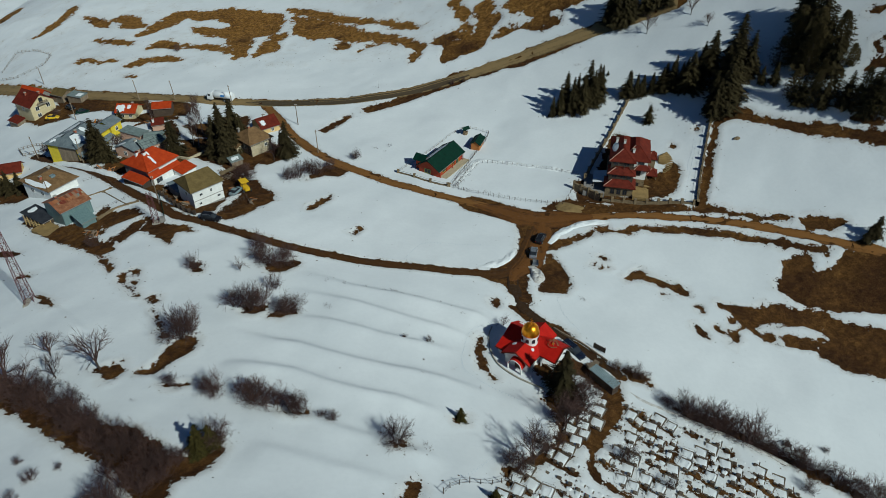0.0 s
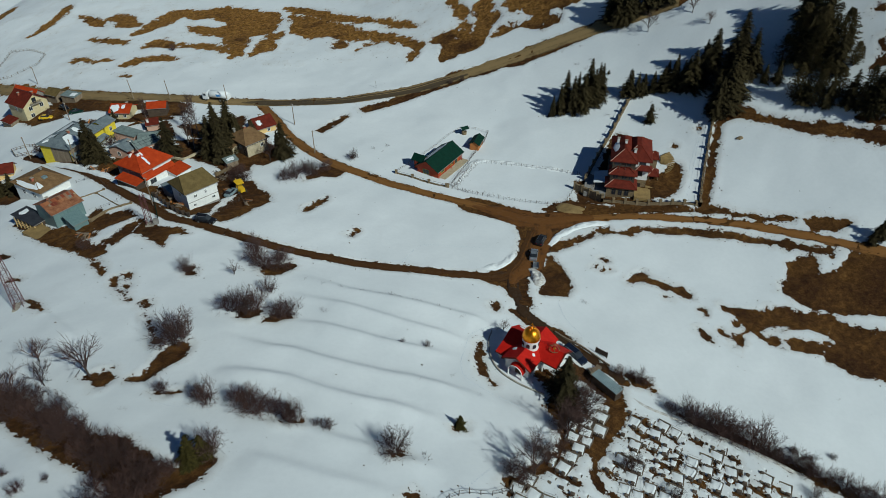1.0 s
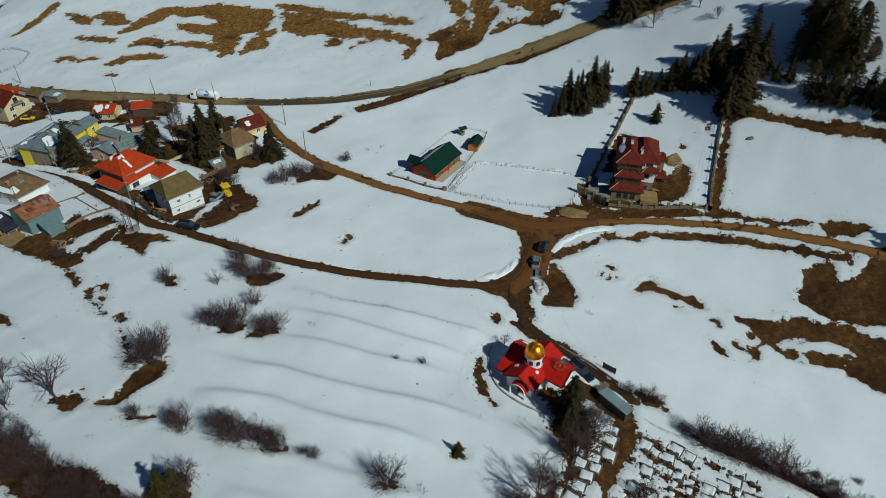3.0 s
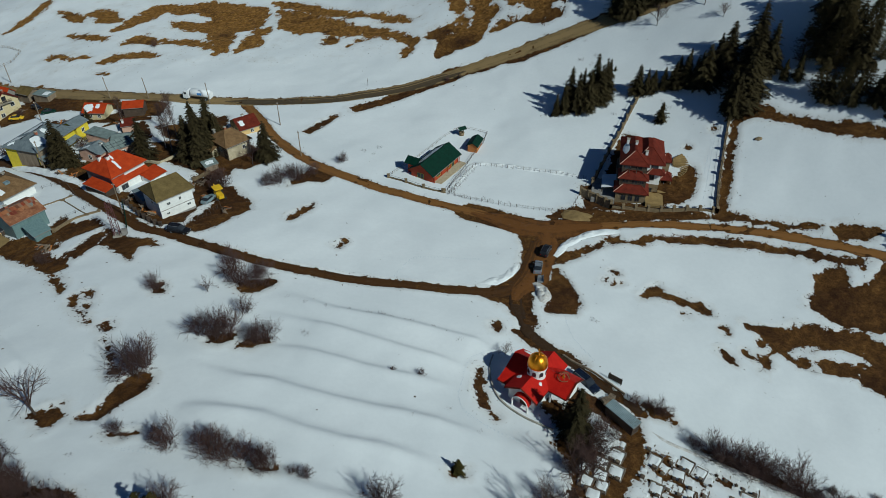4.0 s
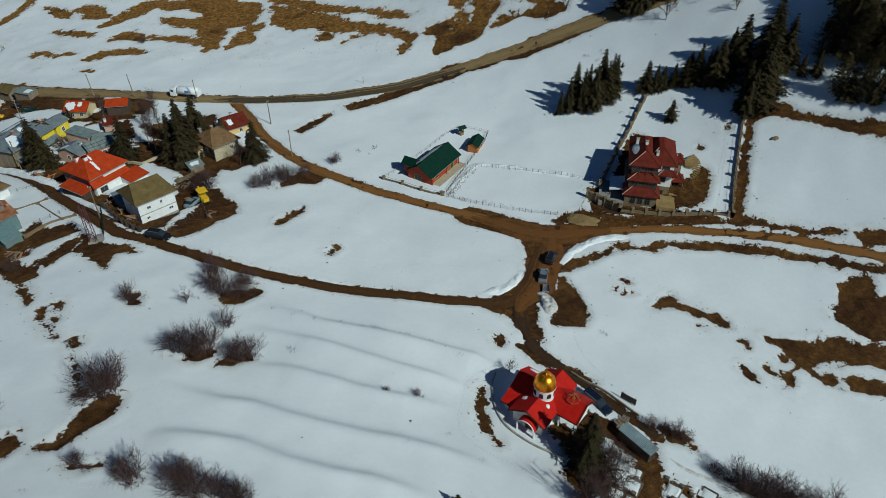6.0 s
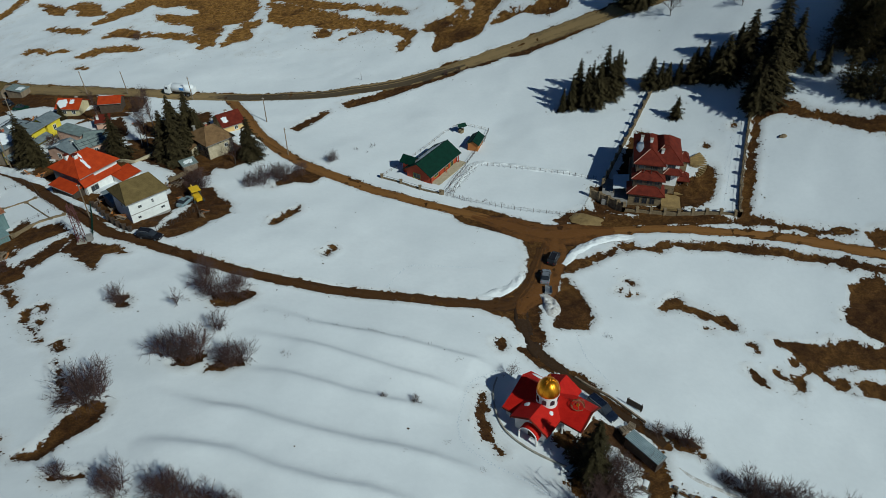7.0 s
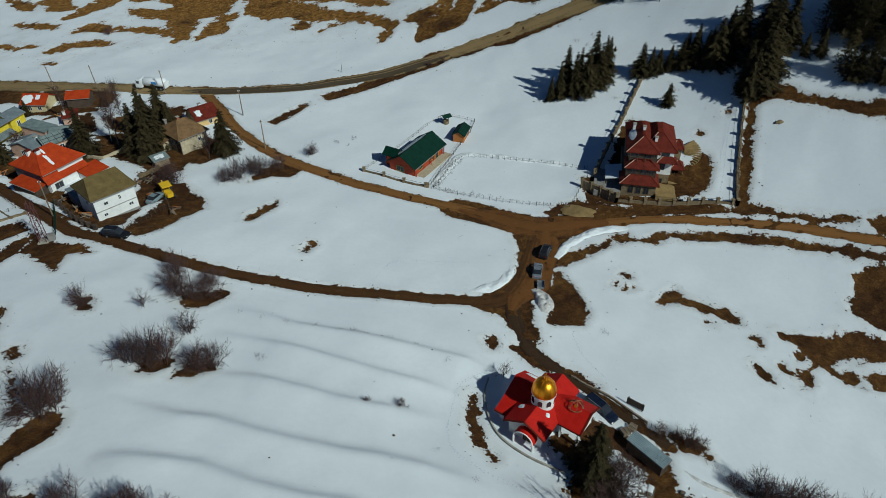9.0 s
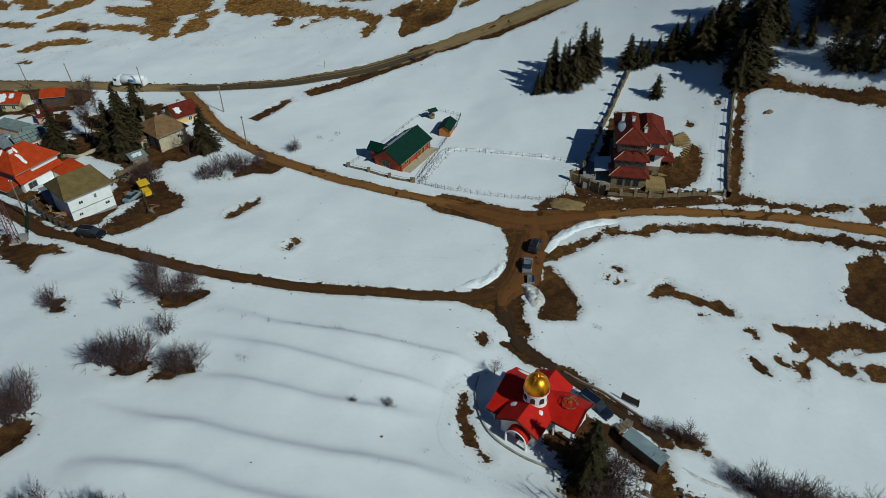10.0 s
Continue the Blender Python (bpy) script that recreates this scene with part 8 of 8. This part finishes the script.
plant_tall(BUSHES, [(-42.6, 49.1, 4.3), (-40.7, 48.6, 4.3), (-54.3, 49.4, 2.2), (-44.3, 48.2, 2.9), (-35.5, 56.7, 2.6), (-70.5, 72.6, 4.6), (-53.9, 53.2, 2.2), (-51.1, 55.1, 1.4), (-57.5, 56.5, 1.6)], "leafless thicket bush in melting snow", "bush", "thicket")
plant_tall(BUSHES, [(40.2, 81.6, 3), (42.8, 80.0, 5.4), (44.8, 79.4, 6.2), (46.9, 78.7, 6.4), (49.0, 77.9, 6.2), (51.2, 76.9, 5.4), (53.8, 75.8, 6.0), (55.8, 74.9, 5.4), (58.3, 73.2, 3.2), (60.0, 72.6, 4.6), (61.6, 71.6, 4.6), (64.6, 69.9, 4.0), (66.9, 68.7, 4.8), (69.0, 67.6, 5.0), (71.4, 66.4, 5.2), (45.8, 78.4, 3.6), (48, 77.4, 3.6), (50, 76.9, 3.6), (54.6, 74.8, 3.4), (57.0, 73.6, 2.8), (60.8, 76.0, 1.6), (63.5, 74.6, 1.6)], "leafless dark hedge bush beside the graveyard path", "bush", "graveyard hedge")
plant_tall(BUSHES, [(32.7, 89.8, 2.6), (36.3, 88.2, 3.2), (37.8, 87.9, 2.6), (34.8, 89.2, 2.4), (73.6, 65.8, 4.6), (61.9, 71.3, 3.2), (29.4, 66.7, 3.6), (35.2, 62.5, 3), (60.7, 75.7, 2), (68.2, 75.6, 1.6), (60.6, 66.6, 3), (30.3, 83.2, 2.6), (27.5, 81.5, 2.8), (24.5, 78.5, 3), (22.5, 76.5, 3.2), (10.2, 62.2, 4.2), (12, 61, 4), (22.7, 82.0, 4.6), (23.8, 79.9, 5.2), (21.3, 76.7, 4.8), (19.3, 73.5, 4.2), (14.7, 67.3, 4), (15.6, 65.7, 3.6), (21.4, 80.3, 4.4), (25.4, 82.4, 3.4)], "leafless brown bush between the graves", "bush", "graveyard bushes")
plant_tall(TREES, [(-55.9, 77.2, 8.0), (-66.5, 81.6, 6.2), (-62.1, 75.2, 5.2), (-69.0, 74, 8.5), (-41.6, 109.4, 3.8), (11.8, 98.2, 3.2), (19.9, 71.4, 7.5), (24.1, 76.2, 6), (13.7, 62.8, 8), (22.0, 72.5, 6), (17.9, 67.8, 5), (64.7, 214.2, 6.5), (76.7, 212.7, 5.5), (80.1, 205.9, 4.5), (-65.1, 71.8, 7), (-76.3, 80.5, 8.5), (22.9, 78.6, 7)], "leafless grey tree with spreading crown", "tree", "bare trees")
plant_tall(BIRCH, [(-70.9, 176.7, 14.5), (-73.2, 178.7, 12.5), (-72.6, 186.4, 12), (-91.0, 196.0, 9), (-77.5, 196.5, 10)], "tall leafless birch with a pale trunk between houses", "tree", "village birches")
plant_tall(TREES, [(-47.5, 168.5, 6)], "leafless tree beside the stone house", "tree", "bare trees")
plant_tall(TUFT, [(-27.3, 108.9, 0.6), (-23.7, 107.5, 0.6), (-20.0, 106.7, 0.6), (-16.0, 106.2, 0.6), (-12.2, 105.8, 0.6), (-9.9, 105.8, 0.9), (-8.3, 105.1, 0.6), (-4.5, 104.6, 0.6), (-0.7, 103.5, 0.6), (-22.1, 97.8, 0.9), (1.6, 82.9, 0.6), (6.3, 78.5, 0.6), (-3.8, 79.8, 0.5), (4.0, 100.1, 0.7), (0.1, 136.6, 0.5), (7.7, 136.7, 0.5), (12.9, 130.3, 0.5), (-19.6, 176.6, 0.9), (-15.6, 178.6, 1.0), (-17.0, 174.9, 0.7), (-47.1, 68.9, 0.6), (75.6, 89.3, 0.5), (30.0, 111.1, 0.9), (6.8, 69.5, 0.6), (-2.3, 62.8, 1.0), (39.0, 83.9, 1.0)], "small dry weed stalk sticking out of snow", "plant", "weed stalks")
plant_tall(TUFT, [(43.5, 212.0, 1.0), (45.5, 208.9, 1.1), (47.6, 212.5, 0.8), (48.0, 210.7, 0.9), (45.8, 220.1, 0.7), (39.3, 223.8, 0.8), (39.7, 220.7, 0.8), (62.4, 183.3, 0.9), (61.2, 186.1, 0.9), (48.4, 186.1, 0.8)], "dark dry shrub poking out of deep snow", "plant", "slope shrubs")
_scrub = [(2.9 + 6.9 * f, 155.8 + 13.7 * f, 1.0) for f in (0.03, 0.1, 0.16, 0.22, 0.3, 0.36, 0.44, 0.5, 0.57, 0.64, 0.7, 0.78, 0.85, 0.92)] + [(4 + 26 * f, 155.2 - 6.4 * f, 0.6 + 0.3 * (f * 37 % 1)) for f in (0.02, 0.08, 0.13, 0.2, 0.27, 0.34, 0.42, 0.5, 0.58, 0.65, 0.73, 0.8, 0.88, 0.95)]
plant_tall(TUFT, _scrub, "dry dark scrub along the paddock fence", "plant", "fence scrub")
retire(BUSHES + TREES + TUFT + BIRCH)

JUNIPER = [spruce(5, 2.2, 51, "olive", 0.03, 18, "juniper_tree"), spruce(5, 1.7, 52, "spruce", 0.06, 18)]
plant(JUNIPER[:1], [(2.8, 70.3, 0.62), (-33.6, 58.8, 1.15), (-32.2, 59.6, 0.95), (7.2, 54.5, 0.6)], "small olive-green conifer on snow", "tree", "small conifers")
plant(JUNIPER[1:], [(59.2, 179.6, 1.2), (100.1, 128.5, 1.3), (98.0, 127.6, 0.9), (51.6, 203.5, 0.35), (44.5, 204.5, 0.35)], "small dark spruce tree", "tree", "small conifers")
retire(JUNIPER)
yew = spruce(11, 3.2, 61, "yew", 0.04, 40, "spruce_tree", 0.7, 0.35)
yew.matrix_basis = on(20.8, 80.4, 40, 0.1)
tagged(yew, "tall dark brownish spruce beside the church", "tree")


# ---- crumbs of soil, footprints ----
def crumbs():
    rng = np.random.RandomState(5)
    x, y = rng.uniform(-135, 115, 130000), rng.uniform(45, 300, 130000)
    b = bareness(x, y)
    keep = np.nonzero((b > -3.2) & (b < -0.2) & (rng.uniform(size=len(x)) < np.exp(b * 1.05)))[0][:6000]
    keep = np.concatenate([keep, np.nonzero(b <= -3.2)[0][:220]])
    verts, faces = [], []
    zs = height(x[keep], y[keep]) + 0.24
    for px, py, pz in zip(x[keep], y[keep], zs):
        s = 0.04 + 0.22 * rng.uniform() ** 2.4
        i = len(verts)
        a = rng.uniform(0, 6.28)
        e = rng.uniform(0.5, 1.0)
        for k in range(5):
            t = a + 1.2566 * k
            q = s * rng.uniform(0.7, 1.3)
            verts.append((px + q * math.cos(t), py + q * e * math.sin(t), pz - 0.04))
        verts.append((px + rng.uniform(-0.3, 0.3) * s, py, pz + s * rng.uniform(0.25, 0.7)))
        faces.extend((i + k, i + (k + 1) % 5, i + 5) for k in range(5))
    tagged(part("soil_crumbs", (verts, faces), M["clod"]), "scattered dark clods and dead grass poking through snow", "soil", "", "stuff")


crumbs()
STEPS = ([], [])


def trail(points):
    rng = random.Random(int(points[0][0] * 10))
    c = smooth_line(points, 0.55)
    for i, p in enumerate(c):
        for s in (-1, 1):
            q = p + Vector((rng.uniform(-0.12, 0.12), 0.16 * s + rng.uniform(-0.1, 0.1)))
            v, f = lump(0.27, 0.19, 0.07, i * 2 + s, 7, 2)
            k, z = len(STEPS[0]), gh(q.x, q.y) + 0.23
            STEPS[0].extend((q.x + a, q.y + b, z + d) for a, b, d in v)
            STEPS[1].extend(tuple(n + k for n in g) for g in f)


trail([(11.7, 100.9), (8.5, 98.2), (5.4, 95.6), (4.0, 90.5), (3.3, 86.8), (4.0, 83.0), (7.0, 80.4), (11.2, 78.4), (14.4, 76.2)])
trail([(-8.6, 119.2), (-6.3, 124.6), (-4.4, 127.0), (0.8, 127.6), (8.7, 128.0)])
trail([(0.1, 55.8), (3.7, 58.8), (7.2, 62.6), (10.6, 66.1)])
trail([(24.3, 110.1), (25.2, 104.5), (27.9, 99.5)])
trail([(-45.2, 135.6), (-42.2, 140.3), (-41.0, 148.4)])
trail([(-42.0, 70.3), (-39.2, 69.8), (-34.8, 69.1)])
trail([(71.2, 171.5), (69.6, 167.8), (67.0, 160.9), (64.6, 154.6), (62.6, 149.9)])
trail([(70.4, 171.8), (68.8, 167.2), (66.1, 161.0), (64.0, 155.2), (62.0, 150.5)])
# the prints are raised lumps; their darker colour paints the hollows' shade
tagged(part("footprints", STEPS, M["footshade"]), "footprints crossing the snow, hollow shade put into their bluish colour", "footprints", "", "stuff")


# ---- heaps and odds and ends ----
def heap(label, x, y, w, d, h, seed, mat="snow", name="snow_heap", yaw=0.0):
    ob = soft_shade(part(name, lump(w, d, h, seed, 32, 10), M[mat], None, "", on(x, y, yaw)))
    return tagged(ob, label, name.replace("_", " "), "heaps")


heap("low pale sand mound at the junction verge", 32.6, 147.6, 7.4, 4.6, 0.5, 66, "sandstone", "sand_mound", -15)
heap("dark boulder on a snow field", 79.6, 165.5, 2.2, 1.2, 0.7, 64, "stone", "boulder")



def crate_stack(x, y, yaw):
    c = thing("pallet_stack", on(x, y, yaw), "stack of old wooden pallets beside the church track", "pallets")
    for k in range(5):
        part("pallet", boxes(*[(-0.6, 0.6, -0.5 + 0.22 * i, -0.36 + 0.22 * i, 0.18 * k, 0.18 * k + 0.03) for i in range(5)], *[(x0, x0 + 0.1, -0.5, 0.52, 0.18 * k + 0.03, 0.18 * k + 0.12) for x0 in (-0.6, -0.05, 0.5)]), M["wood"], c)


crate_stack(27.6, 89.3, 20)
crate_stack(28.8, 90.1, 50)
board = thing("notice_board", on(30.3, 94.2, -40), "dark wooden notice board leaning in the snow", "board")
part("panel", boxes((-1.3, 1.3, -0.05, 0.05, 0.5, 1.7), bevel=0.02), M["darkwood"], board)
for s in (-1.1, 1.1):
    part("post", boxes((s - 0.06, s + 0.06, 0.05, 0.16, -0.5, 1.8)), M["darkwood"], board)
hut = house("low open carport with a flat snowy roof", -129.5, 226.0, -20, 6.0, 3.5, 2.2, 2.5, "wood", "roofgrey", "mono", 0, 0.2, (), (), [(1.2, 0, 2.6, 2.6)], name="carport", category="carport")
house("red-roofed carport before the red house", -79.7, 153.5, -30, 7.4, 3.2, 2.0, 2.6, "darkwood", "roofred", "mono", 0, 0.3, (), (), (), name="carport", category="carport")
house("low annex with an orange-red roof", -69.4, 159.4, 60, 4.6, 3.6, 1.5, 2.3, "white", "roofred", "mono", 0, 0.3, (), (), (), name="annex", category="annex")


def snow_ridge(label, points, w, h, seed, mat="snow"):
    """A rough ploughed bank of snow along a road's edge."""
    c = smooth_line(points, 0.28)
    cols, verts, faces = 19, [], []
    for i, q in enumerate(c):
        t = (c[min(i + 1, len(c) - 1)] - c[max(i - 1, 0)]).normalized()
        n = Vector((-t.y, t.x))
        end = min(1.0, min(i, len(c) - 1 - i) / min(16, len(c) / 3))
        for k in range(cols):
            f = k / (cols - 1) * 2 - 1
            s = w / 2 * f * (0.5 + 0.5 * end) * (1 + 0.5 * noise.noise(Vector((i * 0.075, 0.3 * f, seed))) + 0.14 * noise.noise(Vector((i * 0.25, f, seed))))
            x, y = q.x + n.x * s, q.y + n.y * s
            up = max(0.0, 1 - f * f) ** 0.8 * (0.62 + 0.5 * noise.noise(Vector((x * 0.45, y * 0.45, seed))) + 0.34 * noise.noise(Vector((x * 1.3, y * 1.3, seed))) + 0.14 * noise.noise(Vector((x * 2.9, y * 2.9, seed + 4))) + 0.06 * noise.noise(Vector((x * 6.1, y * 6.1, seed + 9))))
            verts.append((x, y, gh(x, y) + 0.16 + h * end * up - (0.14 if abs(f) > 0.99 else 0)))
    for i in range(len(c) - 1):
        for k in range(cols - 1):
            a = i * cols + k
            faces.append((a, a + 1, a + 1 + cols, a + cols))
    return tagged(soft_shade(part("snow_bank", (verts, faces), M[mat])), label, "snow bank", "ploughed snow banks")


snow_ridge("rough bank of ploughed snow beside the junction", [(25.2, 131.0), (29.1, 135.9), (33.2, 139.4), (37.5, 141.0), (43.2, 141.2)], 2.2, 0.6, 2)
snow_ridge("ploughed snow bank along the lane bend", [(6.4, 118.2), (10.2, 119.6), (14.2, 122.6), (16.0, 125.6), (17.4, 129.0)], 2.0, 0.5, 4)
snow_ridge("dirty snow bank along the village lane", [(-115.0, 176.8), (-104.4, 170.3), (-96.9, 165.2), (-86.6, 157.9)], 2.6, 0.6, 8)
snow_ridge("dirty snow bank before the red-roofed house", [(-86.1, 156.9), (-77.6, 149.4), (-73.9, 146.9), (-65.0, 139.6)], 1.6, 0.5, 10)
stone_wall("low stone edging of a snowy garden bed", [(-91.6, 147.5), (-89.0, 149.4), (-86.5, 151.6)], 0.45, 0.3, 90, 0.5, "stone", False)
stone_wall("low stone edging across a snowy garden", [(-87.5, 149.7), (-82.8, 145.5), (-77.7, 141.0)], 0.4, 0.25, 90, 0.45, "stone", False)
stone_wall("low stone retaining wall below the garden", [(-82.3, 134.8), (-80.7, 138.9), (-78.3, 140.8), (-75.6, 142.2)], 0.6, 0.4, 90, 0.6, "stone", False)
stone_wall("dark board fence before the white house", [(-71.4, 146.0), (-66.2, 140.3), (-61.9, 136.4), (-58.8, 134.2)], 1.1, 0.12, 2.2, 1.25, "darkwood", False)
stone_wall("low stone yard wall beside spruces", [(-77.0, 170.6), (-71.4, 168.8), (-68.5, 173.3)], 0.7, 0.4, 90, 0.7, "wallstone", False)
stone_wall("stone retaining wall of a snowy terrace", [(-59.5, 158.7), (-57.0, 162.6)], 0.9, 0.4, 90, 0.9, "stone", False)
wire_fence("dark wire fence above the muddy yard", [(-54.0, 134.6), (-52.1, 138.3), (-49.4, 143.4)])


def board_pile(x, y, seed):
    """Loose boards and beams thrown on a heap."""
    rng = random.Random(seed)
    t = thing("board_pile", on(x, y, rng.uniform(0, 180), -0.1), "untidy pile of old boards and beams in a yard", "board pile", "yard clutter")
    for k in range(9):
        ln, w = rng.uniform(0.5, 1.4), rng.uniform(0.07, 0.2)
        part("board", boxes((-ln, ln, -w, w, -0.03, 0.05)), M[rng.choice(("darkwood", "wood", "wood", "orangewood", "darkstone"))], t, "", pose(rng.uniform(-0.8, 0.8), rng.uniform(-0.7, 0.7), 0.12 + 0.07 * k, rng.uniform(-12, 12), rng.uniform(-16, 16), rng.uniform(0, 180)))


for k, (x, y) in enumerate([(-59.5, 155.0), (-81.2, 127.7), (-79.5, 126.2), (-90.8, 162.8), (-70.8, 147.5), (-65.8, 143.0), (-57.4, 157.0), (-63.4, 140.3), (-95.5, 165.1), (-47.3, 142.5), (-53.6, 148.5), (-93.5, 197.2), (-112.3, 202.8), (-134.2, 219.5), (-68.3, 172.8), (-79.0, 192.0)]):
    board_pile(x, y, 200 + k)
snow_ridge("soft snow drift along the paddock fence", [(2.6, 156.6), (4.6, 161.0), (7.2, 166.0), (9.8, 170.3), (14.3, 170.0), (20.5, 168.4), (29.0, 165.9), (36.6, 162.9)], 2.0, 0.55, 12)
snow_ridge("low dirty snow bank along the graveyard hedge", [(33.0, 84.6), (35.7, 81.9), (40.2, 80.0), (46.9, 77.3), (51.8, 75.2), (56.7, 72.8), (62.0, 69.8)], 0.9, 0.45, 17, "dirtysnow")
snow_ridge("heap of dirty ploughed snow beside the junction", [(19.8, 121.4), (20.8, 119.6), (21.2, 117.8), (20.8, 116.0), (20.2, 114.4)], 3.2, 1.5, 14, "dirtysnow")
